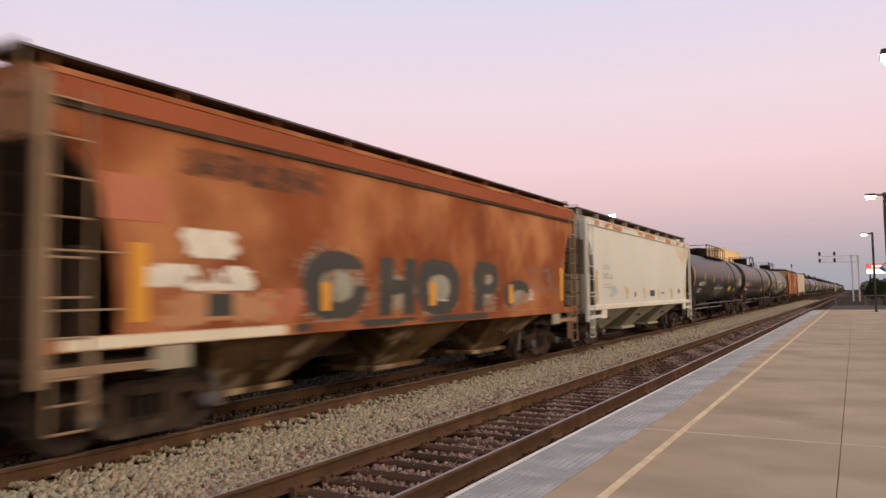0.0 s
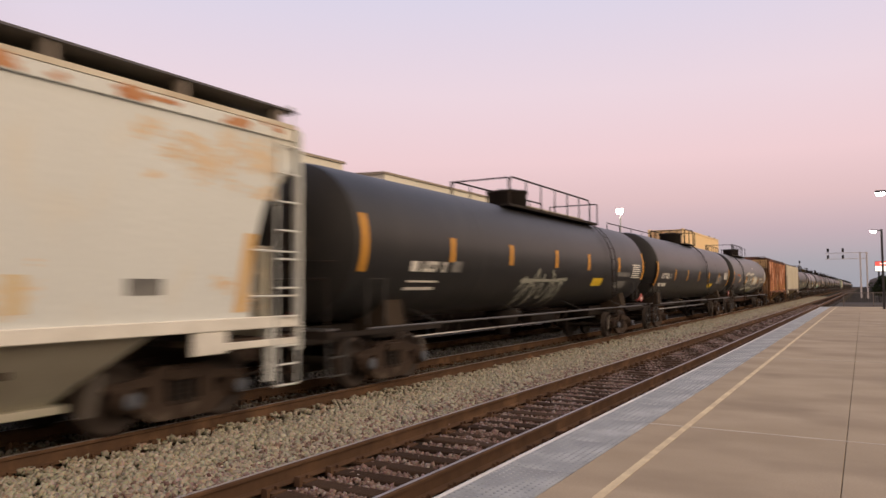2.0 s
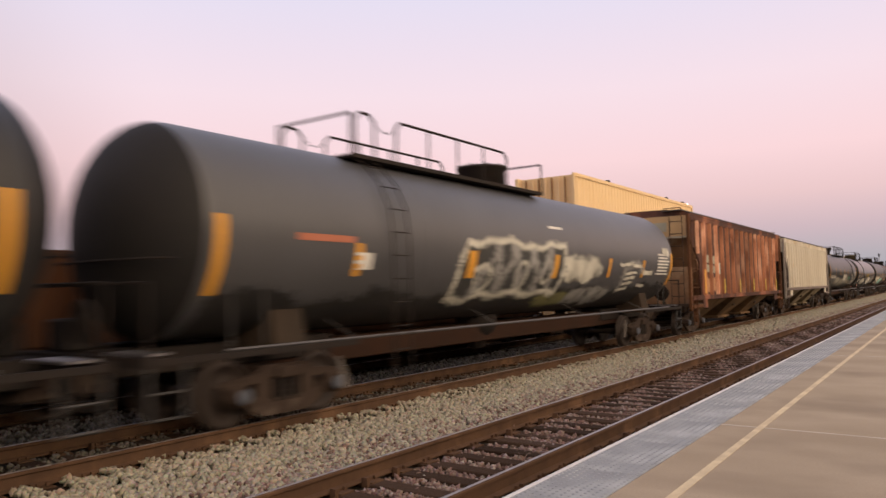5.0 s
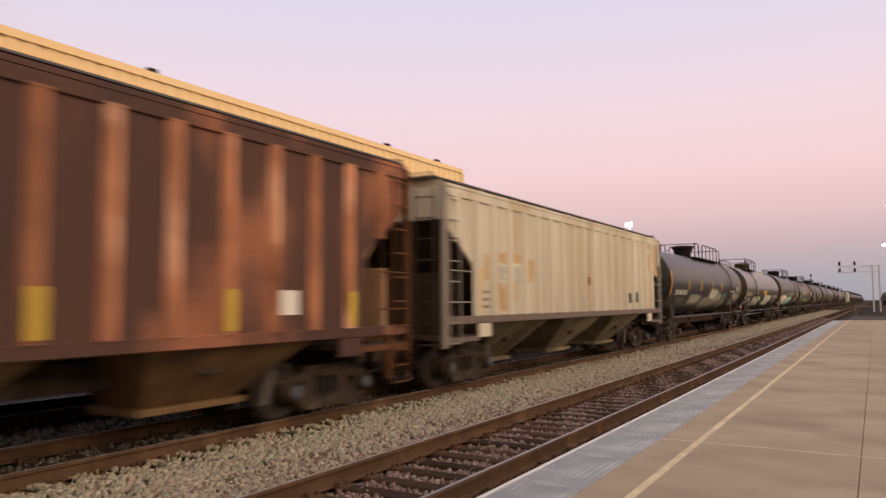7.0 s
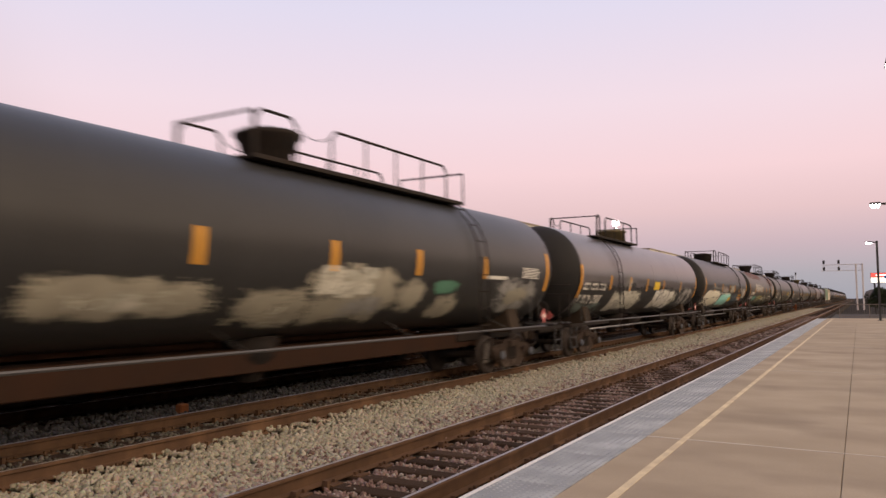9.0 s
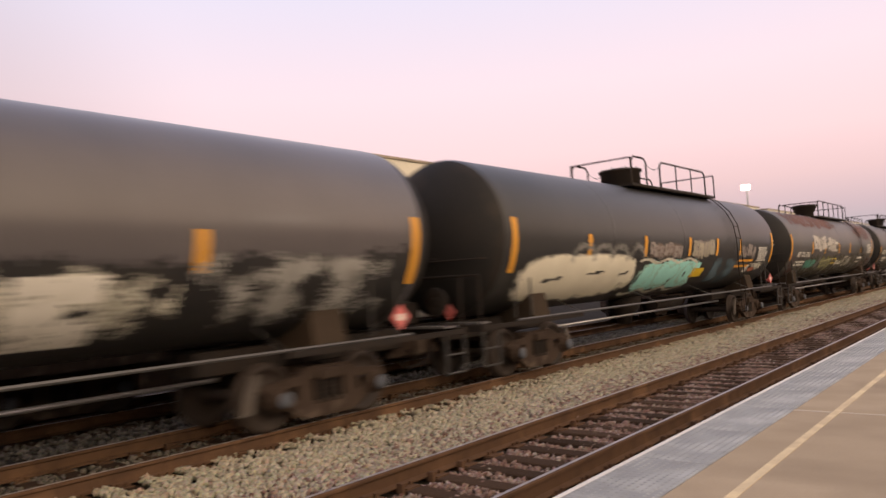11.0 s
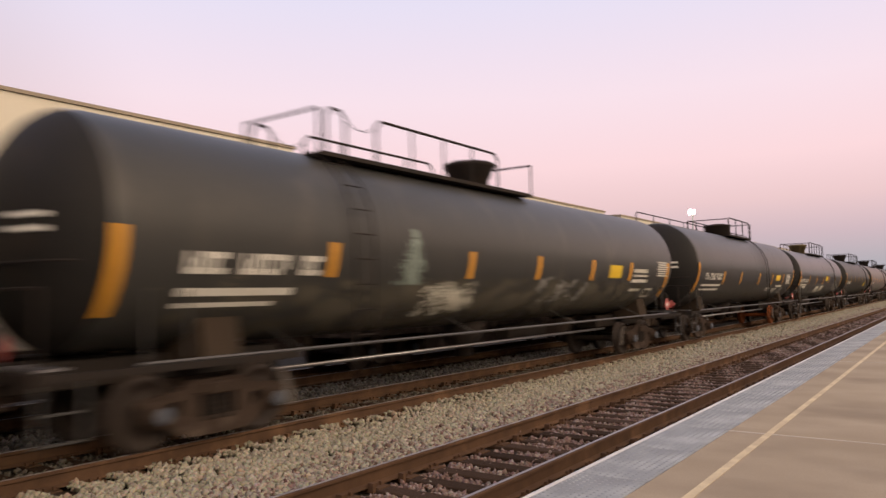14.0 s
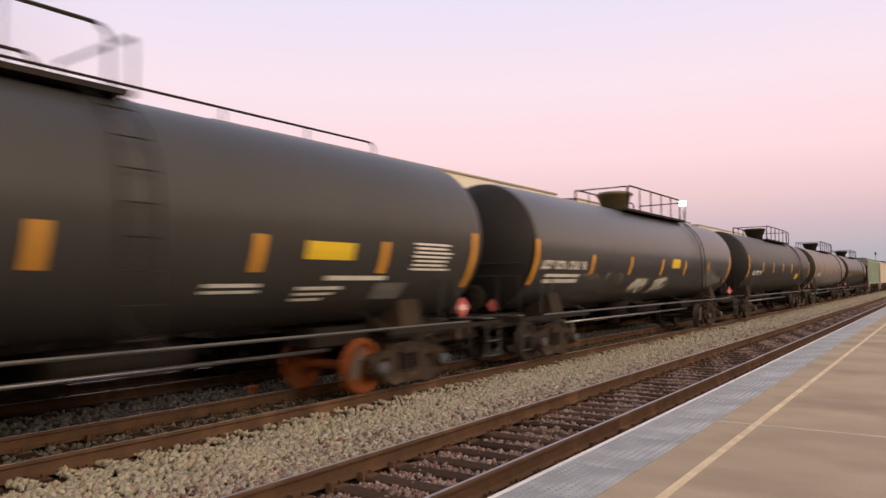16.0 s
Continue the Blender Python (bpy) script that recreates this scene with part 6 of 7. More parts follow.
part("end_sill_strip", bm, CREAM_DULL, car)
car, side = hopper_car(128.37, "cream ribbed covered hopper stained with rust", half=8.45, body=CREAM_RUSTY, bay=HOPPER_DARK, ribs=20, rib_mat=RIB_CREAM, board=0.14, eave=4.24, curved=False, sill=1.53, stripe=BROWN_GREY, plate=RIB_CREAM, post_mat=GREY_POST, step_mat=GRIME, end_mat=RIB_CREAM, end_wall=VOID_SHADE_GRIME)
splash(car, flat_side(1.505), 6.5, 8.2, 2.7, 4.1, STAIN_TAN, 71, 0.2, "rust_stain")
splash(car, flat_side(1.505), -6.5, -4.8, 1.5, 3.1, STAIN_TAN, 72, -0.2, "rust_stain")
panel = flat_side(1.507)
for a, b, c, d in ((-6.7, -6.5, 2.3, 2.9), (-6.02, -5.45, 2.74, 2.96), (-5.28, -4.70, 2.78, 2.98), (-4.45, -3.95, 2.3, 2.88), (-6.0, -5.5, 1.62, 2.1)):
    skin("rust_stain", car, flat_side(1.505), lambda y, z: noise.noise((y * 3, z * 3, a)) > -0.4, a, b, c, d, STAIN_TAN, "", 0.05)
decals(car, panel, [("K", 4.16, 4.6, 1.77, 2.11), ("K", 5.0, 5.45, 1.78, 2.14), ("D", 0.02, 0.25, 2.33, 2.56), ("L", -5.97, -5.50, 2.27, 2.70), ("L", -5.23, -4.72, 2.29, 2.75),
                   ("G", -6.78, -6.45, 2.02, 2.08), ("G", -6.78, -6.48, 1.86, 1.92), ("G", -6.78, -6.45, 1.7, 1.76)])
decals(car, flat_side(1.511), [("F", -5.92, -5.56, 2.50, 2.64), ("F", -5.90, -5.60, 2.34, 2.40), ("F", -5.18, -4.78, 2.52, 2.68), ("F", -5.16, -4.80, 2.36, 2.42)])
for y in (-6.93, -3.7, -1.2, 1.42, 4.0, 7.05):
    bm = B()
    patch(bm, panel, y - 0.12, y + 0.12, 1.56, 2.58 if abs(y) > 6 else 2.06)
    part("reflective_strip", bm, YELLOW_FADED, car, "faded orange strip")
car, side = tank_car(148.25, "dark tank car with pale graffiti along its lower side", body=TANK, mark_z=2.57, marks=[-9.3, -5.86, -3.1, -0.28, 2.35, 5.26, 9.05], sill=SILL_DARK, deck=(-1.55, 5.3), man_y=-0.3, hoops=[(-1.5, -0.56), (0.38, 4.5)])
face = head_face(9.2)
skin("graffiti", car, face, strokes([[(-0.2, 3.2), (0.4, 3.42), (0.9, 3.25), (0.2, 3.1), (1.05, 2.98)], [(0.1, 3.55), (0.75, 3.4)], [(0.5, 2.95), (1.15, 2.9)]], 0.042), -0.5, 1.25, 2.8, 3.7, GREY_PAINT, "white sprayed scribble", 0.04)
cloud(car, side, -5.5, -2.5, 1.60, 2.18, CREAM_DULL, 1, 1.0)
over = tank_side(1.50, 2.70, 0.014)
cloud(car, over, -4.9, -3.2, 1.72, 2.0, PALE_PAINT, 2, 0.5)
cloud(car, side, -2.3, -0.62, 1.38, 2.08, CREAM_DULL, 3, 0.8)
cloud(car, over, -1.5, -0.65, 1.42, 1.75, PALE_PAINT, 4, 0.5)
cloud(car, side, -0.85, 2.0, 1.40, 2.48, CREAM_DULL, 5, 0.9)
block_row(car, over, [(-0.55, -0.05), (0.0, 0.45), (0.5, 0.95)], 1.95, 2.40, PALE_PAINT, 3)
cloud(car, over, 0.1, 1.6, 1.5, 1.95, GREY_PALE, 6, 0.7)
cloud(car, side, 1.9, 2.85, 1.60, 2.28, CREAM_DULL, 8, 0.9)
cloud(car, side, 3.2, 4.4, 1.42, 1.98, CREAM_DULL, 9, 0.9)
cloud(car, over, 3.05, 4.2, 1.95, 2.25, GREEN_PAINT, 10, 0.9)
cloud(car, side, 6.0, 8.6, 1.50, 2.40, GREY_PALE, 16, 0.7)
cloud(car, over, 6.6, 8.0, 1.70, 2.20, CREAM_DULL, 17, 0.8)
cloud(car, side, -8.6, -5.4, 1.5, 2.0, GREY_PAINT, 18, 0.4)
decals(car, side, [("B", 7.34, 8.47, 2.38, 2.66), ("W", 5.35, 6.48, 2.32, 2.40), ("W", -8.41, -5.9, 2.10, 2.32)])
car, side = tank_car(169.3, "pale grey tank car with white graffiti splashes", half=9.05, body=TANK_PALE, mark_z=2.4, marks=[-9.1, -6.0, -3.5, -1.0, 1.8, 5.3, 9.0], deck=(-5.65, -0.25), man_y=-0.89, man="drum", man_mat=BRASS, hoops=[(-5.6, -5.3), (-4.63, -1.1)], ladder_y=-5.2, depth=0.95, rim=15)
spray(car, tank_side(1.50, 2.70, 0.007), lambda y, z: 6 * (2.42 - z + 0.16 * noise.noise((y * 0.9, z, 25)) + 0.08 * noise.noise((y * 3.1, z, 5))), -9.0, 9.0, 1.21, 2.62, LOW_BLACK, "dark_band", "black band over the lower side", 0.05)
decals(car, side, [("W", -8.8, -6.3, 2.14, 2.36), ("W", -8.9, -6.58, 1.7, 1.98), ("Z", 0.2, 1.1, 2.22, 2.55)])
over = tank_side(1.50, 2.70, 0.014)
block_row(car, over, [(-5.3, -4.5), (-4.4, -3.6), (-3.5, -2.6), (-2.5, -1.7)], 1.48, 2.10, PALE_PAINT, 5)
block_row(car, over, [(0.7, 1.4), (1.5, 2.3), (2.4, 3.2), (3.3, 4.2)], 1.48, 2.20, WHITE, 6)
cloud(car, side, -5.6, -1.3, 1.42, 2.16, PALE_PAINT, 21, 0.6)
cloud(car, side, 0.6, 5.1, 1.42, 2.26, PALE_PAINT, 22, 0.6)
cloud(car, side, -4.3, -3.2, 2.1, 2.75, GREY_PALE, 26, 0.5)
cloud(car, side, -8.9, -6.0, 1.40, 1.75, TEAL_DULL, 23, 0.7)
cloud(car, side, 5.2, 8.6, 1.45, 2.4, GREY_PALE, 24, 0.5)
car, side = tank_car(189.3, "black tank car with mint and cream graffiti", body=TANK, r=1.55, zc=2.74, half=8.42, mark_z=2.5, marks=[-8.3, -5.4, -2.53, 0.39, 2.6, 4.78, 8.33], deck=(-1.65, 4.62), man_y=-0.43, man="drum", hoops=[(-1.6, -0.68), (0.24, 3.8)])
cloud(car, side, -8.0, -2.7, 1.36, 2.34, CREAM_PAINT, 31, 2.2)
hump = lambda cy, ry: [(cy + ry * math.cos(a * 0.35), 2.22 + 0.28 * math.sin(a * 0.35)) for a in range(10)]
spray(car, side, lambda y, z: 1.1 - min(near_line((y, z), a, b) for h in (hump(-5.6, 0.5), hump(-4.7, 0.45), hump(-3.9, 0.4), hump(-2.95, 0.36)) for a, b in zip(h, h[1:])) / 0.10, -6.3, -2.4, 2.1, 2.65, GREY_PAINT)
skin("graffiti", car, tank_side(1.55, 2.74, 0.014), strokes([[(-5.2, 1.9), (-4.5, 1.94)], [(-7.0, 1.8), (-6.3, 1.86)], [(-3.6, 1.85), (-3.2, 1.9)]], 0.03), -7.2, -3.0, 1.7, 2.0, DARK_PAINT, "thin dark strokes", 0.034)
splash(car, side, -2.4, 1.55, 1.42, 2.16, MINT, 33, 0.55)
bubble_letters(car, tank_side(1.55, 2.74, 0.014), -2.5, 0.9, 1.48, 2.06, 4, MINT_DARK, None, 34)
wave = lambda z, k: [(-2.7 + 0.2 * i, z + k * 0.05 * math.sin(i * 0.9)) for i in range(20)]
skin("graffiti", car, tank_side(1.55, 2.74, 0.015), strokes([wave(2.14, 1), wave(1.40, -1) + [(1.2, 1.7), (1.15, 2.1)]], 0.035), -2.8, 1.4, 1.3, 2.3, PALE_PAINT, "pale outline of the mint letters", 0.03)
cloud(car, side, -2.35, -0.12, 2.2, 2.60, BROWN_GREY, 35, 0.9)
block_row(car, tank_side(1.55, 2.74, 0.014), [(-2.3 + 0.31 * k, -2.04 + 0.31 * k) for k in range(7)], 2.24, 2.56, MAUVE_GREY, 8)
cloud(car, side, 0.55, 2.4, 2.18, 2.70, MAUVE_GREY, 36, 0.9)
block_row(car, tank_side(1.55, 2.74, 0.014), [(0.62 + 0.44 * k, 1.0 + 0.44 * k) for k in range(4)], 2.22, 2.66, CREAM_DULL, 9)
block_row(car, side, [(4.95 + 0.3 * k, 5.2 + 0.3 * k) for k in range(5)], 2.2, 2.56, MAUVE_GREY, 10)
cloud(car, side, 6.2, 7.9, 1.75, 2.0, PALE_PAINT, 40, 0.3)
cloud(car, side, 2.5, 3.5, 1.40, 2.20, BLUE_PAINT, 37, 0.8)
cloud(car, side, 3.6, 4.7, 1.40, 2.15, BLUE_PAINT, 38, 0.8)
decals(car, tank_side(1.55, 2.74, 0.016), [("Z", 1.07, 1.95, 1.67, 1.91), ("B", 6.7, 7.8, 2.04, 2.52), ("Y", 4.72, 6.37, 2.04, 2.11), ("Y", 4.6, 6.0, 1.87, 1.94), ("W", 5.78, 6.43, 1.7, 1.94), ("R", 6.3, 6.9, 1.72, 1.84)])
car, side = tank_car(209.8, "dark tank car with a rust-streaked top and pale lettering", body=TANK_ASH, mark_z=2.52, marks=[-9.15, -5.75, -3.35, -0.42, 2.28, 5.13, 8.6], half=9.05, depth=1.0, deck=(-1.35, 5.13), man_y=-0.1, hoops=[(-1.3, 4.4)])
bars = [(2.62, 2.68), (2.76, 2.84)]
skin("stencil", car, head_face(9.05, depth=1.0), lambda x, z: any(a < z < b for a, b in bars), 0.35, 0.98, 2.55, 2.9, WHITE, "white stencilled bars", 0.03)
cloud(car, tank_side(1.50, 2.70, 0.008), -8.8, 0.6, 3.40, 4.10, RUST_TOP, 41, 0.8, "rust_streak")
cloud(car, tank_side(1.50, 2.70, 0.008), 4.2, 8.8, 3.0, 4.10, RUST_TOP, 42, 0.6, "rust_streak")
cloud(car, tank_side(1.50, 2.70, 0.008), 6.2, 9.0, 1.25, 2.0, RUST_TOP, 43, 0.3, "rust_streak")
cloud(car, tank_side(1.50, 2.70, 0.008), -9.0, -7.6, 1.25, 2.2, RUST_TOP, 44, 0.2, "rust_streak")
decals(car, side, [("W", -8.2, -5.99, 2.13, 2.33), ("W", -8.22, -6.66, 1.9, 1.97), ("W", -8.23, -6.67, 1.79, 1.85), ("Z", -1.33, -0.48, 1.79, 2.03), ("W", 4.6, 6.24, 1.97, 2.05), ("B", 7.0, 8.3, 2.25, 2.75),
                   ("W", 4.6, 5.5, 1.78, 1.85), ("G", 6.2, 7.2, 1.6, 1.8)])
block_row(car, side, [(-5.55, -5.08), (-5.05, -4.55), (-4.52, -4.02), (-3.99, -3.5), (-3.44, -3.05)], 2.42, 3.0, SPRAY_PALE, 1, "chunky pale sprayed letters")
block_row(car, side, [(-2.72, -2.22), (-2.18, -1.68), (-1.64, -1.18)], 2.38, 2.95, SPRAY_PALE, 2, "chunky pale sprayed letters")
decals(car, side, [("L", -3.0, -2.76, 2.62, 2.76), ("L", -1.16, -0.7, 2.70, 2.80), ("L", -1.2, -0.85, 2.36, 2.44)])
cloud(car, side, -6.5, -4.6, 1.62, 2.06, TEAL_GREEN, 46, 0.8)
cloud(car, side, -4.55, -3.85, 1.58, 2.06, GREY_PAINT, 47, 0.8)
cloud(car, side, -3.9, -1.35, 1.52, 2.16, OLIVE_PAINT, 48, 0.35)
scrawl = [[(-3.8 + 0.19 * i, 1.86 + 0.20 * math.sin(i * 2.1)) for i in range(13)], [(-3.7, 1.9), (-1.5, 2.02)], [(-3.4, 1.66), (-2.0, 1.78)]]
skin("graffiti", car, tank_side(1.50, 2.70, 0.014), strokes(scrawl, 0.035), -4.0, -1.3, 1.5, 2.2, LIME_PAINT, "yellow-green sprayed scrawl", 0.034)
scrawl = [[(-0.4 + 0.16 * i, 1.84 + 0.13 * math.sin(i * 2.4)) for i in range(9)], [(1.2 + 0.2 * i, 1.80 + 0.22 * math.sin(i * 2.0)) for i in range(10)], [(1.3, 2.05), (2.0, 2.1)], [(-0.4, 1.76), (0.9, 1.78)]]
skin("graffiti", car, side, strokes(scrawl, 0.04), -0.6, 3.3, 1.5, 2.2, PALE_PAINT, "pale sprayed scrawl", 0.034)
cloud(car, tank_side(1.50, 2.70, 0.006), -9.0, 9.0, 1.21, 2.25, DUST_BOUNCE, 3, 0.62, "road_dust", "pale dust and painted ballast light over the lower side")
car, side = tank_car(230.9, "dark olive tank car with scuffed paint", body=TANK_DUSTY, mark_z=2.38, marks=[-9.3, -5.95, -2.25, 0.45, 3.3, 5.86, 8.95], deck=(-5.65, 1.25), man_y=-0.02, hoops=[(-5.5, -5.05), (-4.28, -0.25)], end_dz=-0.22, ladder_y=-5.4)
bars = [(2.62, 2.68), (2.76, 2.84)]
skin("stencil", car, head_face(9.2), lambda x, z: any(a < z < b for a, b in bars), 0.35, 0.98, 2.55, 2.9, WHITE, "white stencilled bars", 0.03)
decals(car, side, [("Z", 4.38, 5.2, 2.2, 2.53), ("G", 6.08, 7.13, 2.35, 2.46), ("W", 6.07, 7.11, 2.08, 2.16), ("L", 6.1, 7.2, 2.36, 2.46), ("L", 6.12, 7.25, 2.24, 2.30), ("L", 6.1, 7.28, 2.08, 2.17), ("L", 6.2, 7.0, 1.84, 1.91), ("L", 7.42, 8.03, 1.87, 1.91), ("L", 7.42, 8.03, 1.66, 1.70), ("L", 7.42, 7.47, 1.70, 1.87), ("L", 7.98, 8.03, 1.70, 1.87), ("B", 8.0, 8.95, 2.26, 2.72), ("W", -8.42, -6.15, 2.15, 2.42), ("W", -8.44, -6.62, 1.88, 1.98), ("W", -8.44, -6.9, 1.74, 1.80)])
def cone(y, z):
    """A painted figure that widens downwards."""
    half_width = 0.12 + 0.55 * (2.95 - z)
    return 1.3 - 1.6 * abs(y + 4.05) / half_width + 0.8 * noise.noise((y * 4, z * 4, 51))
spray(car, side, cone, -4.8, -3.3, 2.02, 2.95, TEAL_DULL, "graffiti", "dull teal sprayed figure")
cloud(car, side, -3.6, -1.75, 1.46, 2.08, PALE_PAINT, 52, 0.62, "graffiti", "pale sprayed cloud")
cloud(car, side, 0.6, 3.5, 1.62, 2.2, GREY_PALE, 54, 0.15)
cloud(car, tank_side(1.50, 2.70, 0.006), -9.0, 9.0, 1.21, 2.15, DUST_BOUNCE, 5, 0.62, "road_dust", "pale dust and painted ballast light over the lower side")
car, side = tank_car(252.0, "black tank car with rust-red wheels and a long roof handrail", r=1.55, zc=2.74, half=8.85, marks=[-8.9, -5.45, -2.75, 0.65, 3.5, 6.1, 8.75], red_axle=(1,), mark_z=2.28, body=TANK_WORN, deck=(-2.0, 2.05), man_y=-0.4, man="drum", hoops=[(-1.95, 1.75)], long_rail=(-8.7, 8.5), long_x=-0.75, long_h=0.5)
bars = [(2.62, 2.68), (2.76, 2.84)]
skin("stencil", car, head_face(8.85, 1.55, 2.74), lambda x, z: any(a < z < b for a, b in bars), 0.35, 0.98, 2.55, 2.9, WHITE, "white stencilled bars", 0.03)
decals(car, side, [("Z", 4.36, 5.36, 2.22, 2.48), ("W", 2.79, 3.68, 1.83, 1.88), ("W", 2.79, 3.68, 1.75, 1.79), ("W", 4.41, 5.33, 1.78, 1.83), ("W", 4.41, 5.2, 1.70, 1.74), ("W", 4.41, 5.0, 1.62, 1.66), ("W", 4.9, 6.29, 1.92, 1.99), ("G", 6.14, 6.9, 1.61, 1.88),
                   ("B", 6.88, 8.0, 2.07, 2.57), ("W", -7.95, -5.6, 2.20, 2.44), ("W", -8.17, -5.74, 1.97, 2.04), ("W", -8.19, -5.76, 1.82, 1.88)])
car, side = tank_car(272.35, "grey-black tank car with grey graffiti", half=8.75, body=TANK_SHEEN, mark_z=2.3, marks=[-8.9, -5.73, -2.97, -0.15, 2.33, 5.29, 8.5], man_mat=BRASS, deck=(-1.6, 4.46), man_y=-0.44, hoops=[(-1.55, 3.8)])
decals(car, side, [("W", -8.6, -6.1, 2.16, 2.36), ("W", -8.28, -6.39, 1.98, 2.05), ("W", -8.29, -6.4, 1.84, 1.93), ("Z", 0.85, 1.67, 2.28, 2.58)])
bubble_letters(car, side, -6.4, -3.4, 1.46, 2.06, 4, GREY_PAINT, None, 61)
bubble_letters(car, side, -2.5, 0.95, 1.5, 1.99, 4, GREY_PAINT, PALE_PAINT, 62)
splash(car, side, 4.9, 8.0, 1.6, 2.3, GREY_PAINT, 63, 0.0)
olive_car, side = tank_car(293.6, "plain olive-grey tank car with a bowl-shaped manway", half=8.95, body=TANK_OLIVE)
decals(olive_car, side, [("W", -8.0, -6.0, 2.1, 2.3), ("Z", 4.0, 4.9, 1.9, 2.2)])
pale_car, side = tank_car(314.6, "dusty pink-grey tank car among darker ones", half=8.95, body=TANK_PINK)
decals(pale_car, side, [("W", -8.0, -6.0, 2.1, 2.3), ("G", -4.0, 4.0, 1.5, 2.1)])
dark_car, side = tank_car(335.6, "plain black tank car near the rear", half=8.95)
decals(dark_car, side, [("W", -8.0, -6.0, 2.1, 2.3)])
green_car, side = hopper_car(355.3, "faded green covered hopper car", half=8.4, body=GREEN_CAR, curved=False, ribs=15, rib_mat=GREEN_CAR, board=0.14)
orange_car, side = hopper_car(373.4, "faded orange covered hopper car", half=8.4, body=CREAM_RUSTY, board=0.2)


# ---- the far train: box cars, a low gondola and a stack of containers ----
def box_car(y0, y1, label, height=5.22, body=BOX_BEIGE, roof=BOX_ROOF):
    c, half = (y0 + y1) / 2, (y1 - y0) / 2
    car = car_empty("box_car", label, "box car", c, True)
    w = 1.46
    bm = B()
    box(bm, -w, w, -half, half, 1.1, height - 0.11, 0.02)
    part("body", bm, body, car)
    bm = B()
    prism(bm, [(-w - 0.04, height - 0.12), (w + 0.04, height - 0.12), (w + 0.04, height - 0.06), (0, height), (-w - 0.04, height - 0.06)], -half - 0.05, half + 0.05, "y")
    part("roof", bm, roof, car)
    n = 14
    for i in range(n):
        y = -half + 0.3 + (2 * half - 0.6) * i / (n - 1)
        bm = B()
        prism(bm, [(-w, height - 0.06), (0, height + 0.03), (w, height - 0.06)], y - 0.04, y + 0.04, "y")
        part("roof_rib", bm, roof, car)
        if abs(y) > 1.7:
            bm = B()
            box(bm, w, w + 0.05, y - 0.07, y + 0.07, 1.15, height - 0.3)
            part("side_rib", bm, body, car)
    bm = B()
    box(bm, w + 0.01, w + 0.07, -1.55, 1.55, 1.15, height - 0.3, 0.01)
    part("door", bm, body, car)
    bm = B()
    box(bm, -w, w, -half, half, 0.85, 1.1)
    box(bm, -w + 0.05, w - 0.05, -half + 2.95, half - 2.95, 0.33, 0.86)
    part("frame", bm, GRIME, car)
    for sg in (-1, 1):
        coupler(car, sg * (half - 0.3), sg)
        truck(car, sg * (half - 1.9))
    return car


def corrugated(bm, x, y0, y1, z0, z1, s, n):
    step = (y1 - y0) / n
    pts = []
    for i in range(n):
        a = y0 + i * step
        pts += [(a, 0), (a + step * 0.35, 0), (a + step * 0.5, 0.035), (a + step * 0.85, 0.035)]
    pts.append((y1, 0))
    lo = [bm.verts.new((x - s * d, y, z0)) for y, d in pts]
    hi = [bm.verts.new((x - s * d, y, z1)) for y, d in pts]
    for i in range(len(pts) - 1):
        bm.faces.new((lo[i], lo[i + 1], hi[i + 1], hi[i]))


def container_on(car, half, z0, height, material, n=46):
    e = new("container")
    e.parent = car
    bm = B()
    w = 1.28
    for s in (-1, 1):
        corrugated(bm, s * w, -half + 0.15, half - 0.15, z0 + 0.14, z0 + height - 0.12, s, n)
    box(bm, -w + 0.05, w - 0.05, -half + 0.06, half - 0.06, z0 + 0.1, z0 + height - 0.05)
    body = part("container", bm, material, car)
    bpy.data.objects.remove(e)
    for s in (-1, 1):
        for yy in (-half, half):
            bm = B()
            box(bm, s * w - 0.08, s * w + 0.02 if s > 0 else s * w + 0.08, yy - 0.08, yy + 0.08, z0, z0 + height, 0.01)
            part("corner_post", bm, material, body)
        for z in (z0 + 0.07, z0 + height - 0.06):
            bm = B()
            box(bm, s * w - 0.05, s * w + 0.03, -half + 0.08, half - 0.08, z - 0.07, z + 0.07)
            part("side_rail", bm, material, body)
    for yy in (-half, half):
        sg = math.copysign(1, yy)
        for k in range(9):
            bm = B()
            x = -w + 0.12 + (2 * w - 0.24) * k / 8
            box(bm, x - 0.035, x + 0.035, min(yy, yy + sg * 0.04), max(yy, yy + sg * 0.04), z0 + 0.15, z0 + height - 0.12)
            # Every other rib is darker: the shade of the corrugation, painted.
            part("end_rib", bm, BOX_SHADE if k % 2 else material, body)
    for y in (-half * 0.55, half * 0.45, half * 0.8):
        bm = B()
        box(bm, -w, -w + 0.12, y - 0.1, y + 0.1, z0 + height, z0 + height + 0.08)
        box(bm, w - 0.12, w, y - 0.1, y + 0.1, z0 + height, z0 + height + 0.10)
        part("lifting_block", bm, STEEL, body)
    return body


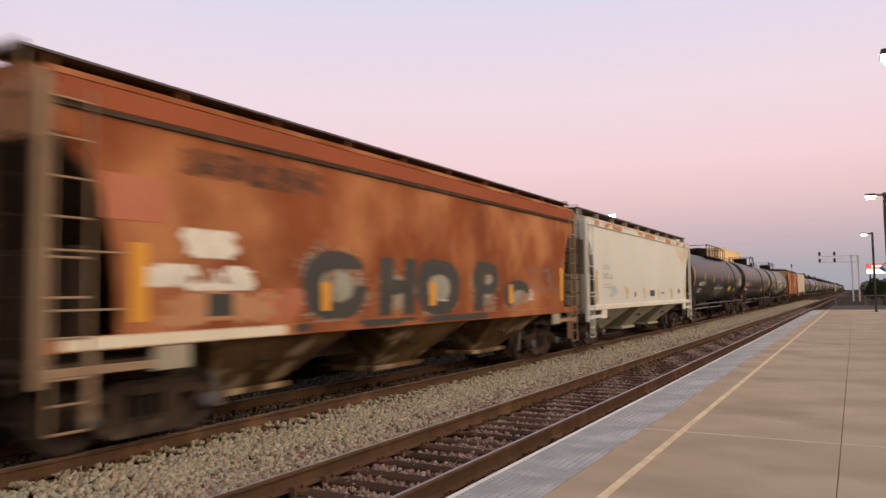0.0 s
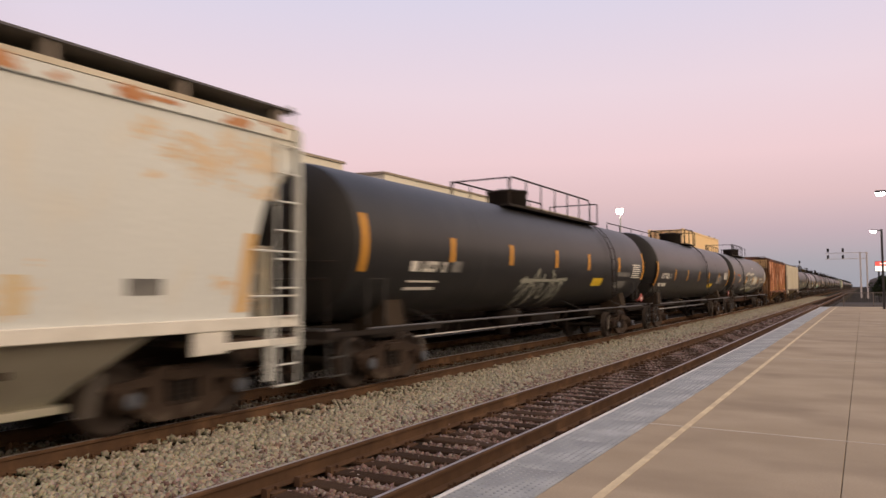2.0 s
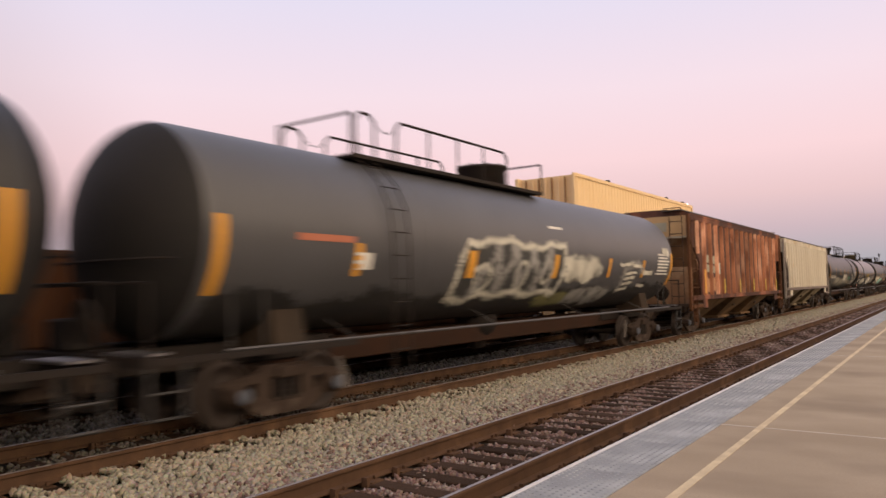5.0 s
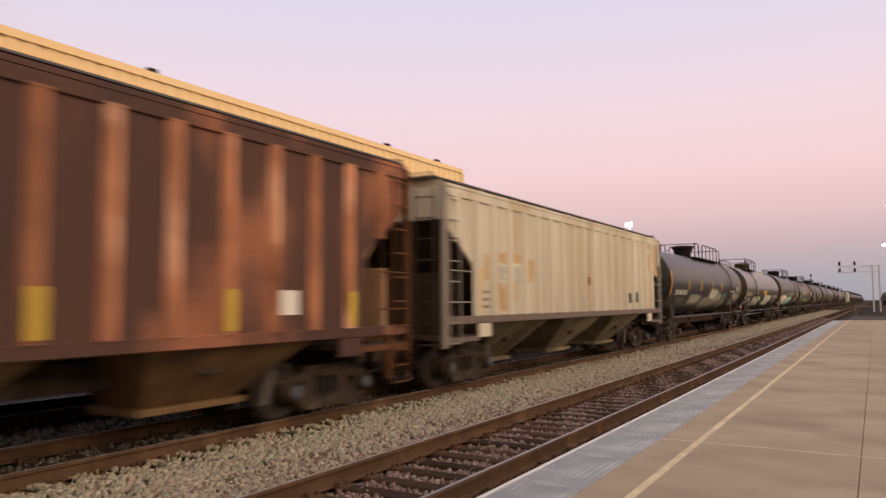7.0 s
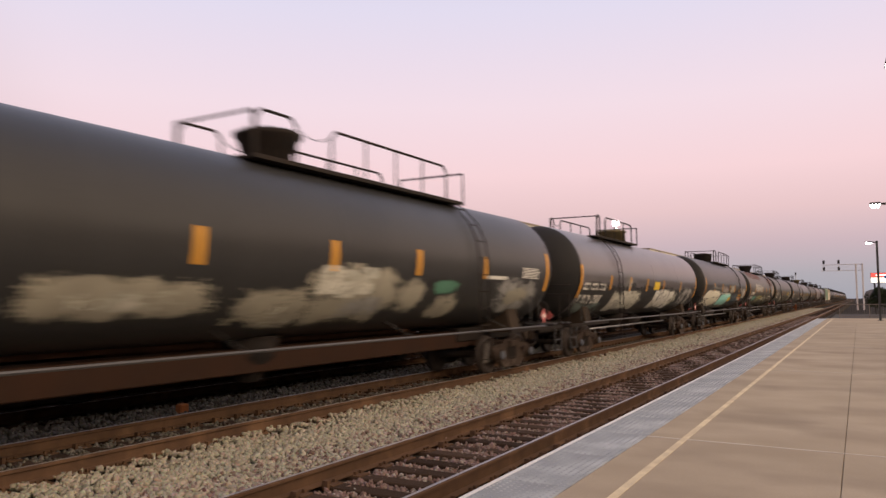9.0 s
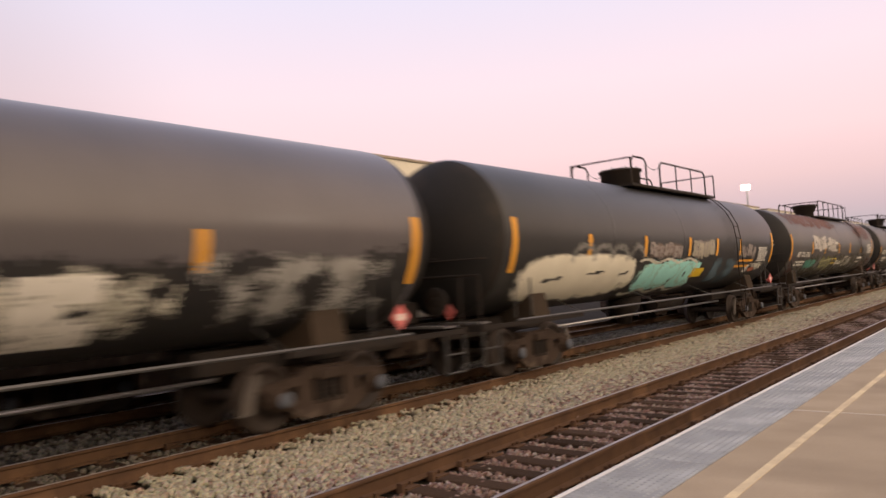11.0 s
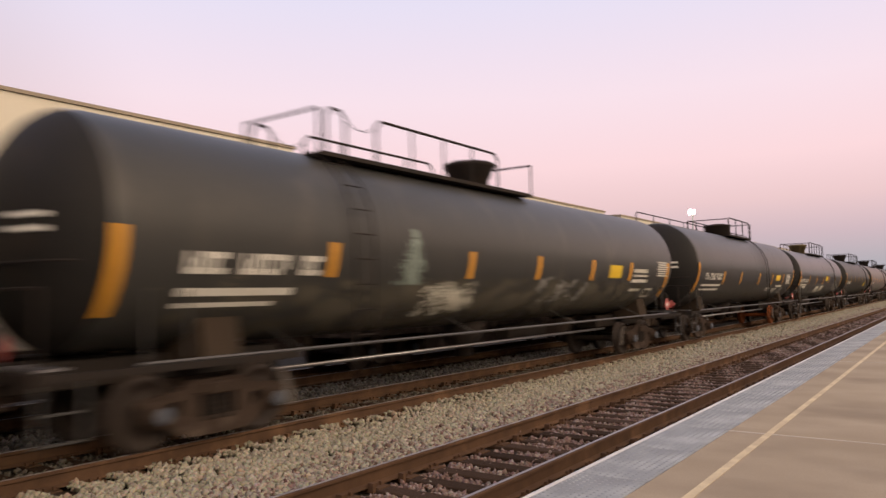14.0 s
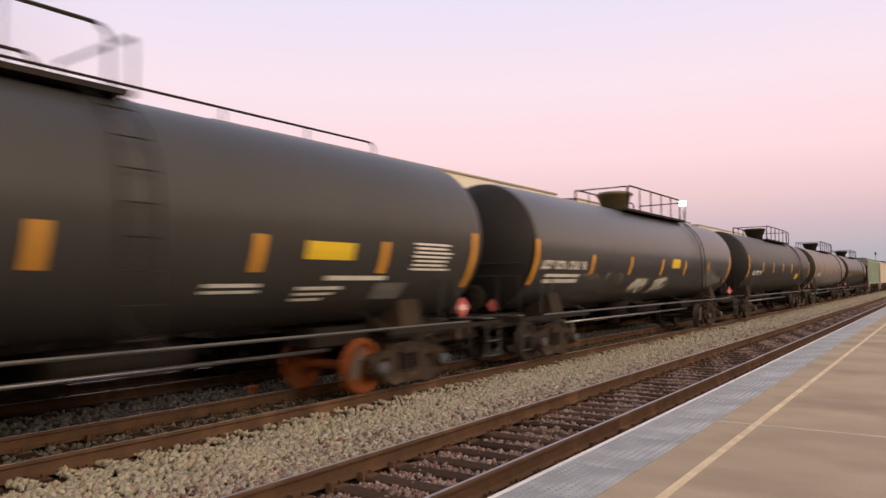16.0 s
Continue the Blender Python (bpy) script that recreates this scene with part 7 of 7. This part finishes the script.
def stack_car(y0, y1, label):
    c, half = (y0 + y1) / 2, (y1 - y0) / 2
    car = car_empty("container_car", label, "container car", c, True)
    bm = B()
    for s in (-1, 1):
        box(bm, s * 1.42 - 0.05, s * 1.42 + 0.05, -half - 0.5, half + 0.5, 0.4, 1.25)
    box(bm, -1.4, 1.4, -half - 0.5, half + 0.5, 0.35, 0.45)
    part("well", bm, RUST_SILL, car)
    container_on(car, half, 0.46, 2.90, BOX_YELLOW)
    container_on(car, half, 3.38, 2.96, BOX_YELLOW)
    for sg in (-1, 1):
        bm = B()
        ya, yb = sg * (half + 0.45), sg * (half + 2.2)
        box(bm, -1.35, 1.35, min(ya, yb), max(ya, yb), 0.95, 1.15)
        part("end_platform", bm, RUST_SILL, car)
        coupler(car, sg * (half + 1.5), sg)
        truck(car, sg * (half + 1.4))


def gondola(y0, y1, label):
    c, half = (y0 + y1) / 2, (y1 - y0) / 2
    car = car_empty("gondola_car", label, "gondola car", c, True)
    bm = B()
    for s in (-1, 1):
        box(bm, s * 1.45 - 0.04, s * 1.45 + 0.04, -half, half, 1.05, 2.6, 0.01)
        box(bm, -1.45, 1.45, s * half - 0.04, s * half + 0.04, 1.05, 2.6, 0.01)
    box(bm, -1.45, 1.45, -half, half, 0.9, 1.08)
    box(bm, -1.4, 1.4, -half + 2.95, half - 2.95, 0.33, 0.92)
    part("tub", bm, RUST_SILL, car)
    for i in range(13):
        y = -half + 0.3 + (2 * half - 0.6) * i / 12
        bm = B()
        box(bm, 1.49, 1.57, y - 0.06, y + 0.06, 1.05, 2.55)
        part("side_stake", bm, RUST_SILL, car)
    for sg in (-1, 1):
        coupler(car, sg * (half - 0.3), sg)
        truck(car, sg * (half - 1.9))


box_car(1.6, 17.6, "beige box car with a ribbed roof")
box_car(19.8, 35.8, "beige box car with a ribbed roof")
box_car(37.7, 54.5, "beige box car with a ribbed roof")
gondola(56.5, 74.5, "rusty brown low gondola car")
stack_car(78.2, 94.1, "two yellow ribbed containers stacked on a low car")
gondola(99.0, 115.4, "rusty brown low gondola car")
box_car(117.6, 133.0, "beige box car with a ribbed roof", 5.06)
for k in range(5):
    box_car(141.2 + 17.1 * k, 156.5 + 17.1 * k, "beige box car with a ribbed roof")
for k in range(6):
    gondola(228 + 17.1 * k, 243.4 + 17.1 * k, "rusty brown low gondola car")

# ---- the rear of the near train: more of the same kinds ----
place = 392.5
for k in range(16):
    src = (dark_car, olive_car, dark_car, pale_car, olive_car)[k % 5]
    CARS.append((copy_thing(src, pose(X1, place, RAIL)), place))
    place += 20.9


# ---- what moves ----
def motions():
    times = [0, 2, 4, 6, 8, 10, 12, 14, 16]
    run = lambda t: SPEED * t + GAIN * t * t / 2
    for car, s in CARS:
        walk(car, [(t, pose(X1, s - run(t), RAIL)) for t in times])
    for car, s in FAR_CARS:
        walk(car, [(t, pose(X2, s - SPEED2 * t, RAIL)) for t in times])
    # the wheels roll without slipping
    for cars, way in ((CARS[:16], run), (FAR_CARS[:11], lambda t: SPEED2 * t)):
        for car, s in cars:
            for ob in car.children_recursive:
                if ob.name.startswith("wheelset"):
                    y = ob.matrix_basis.translation.y
                    walk(ob, [(k / 30, pose(0, y, WHEEL_R, math.degrees(way(k / 30) / WHEEL_R))) for k in range(481)])


motions()
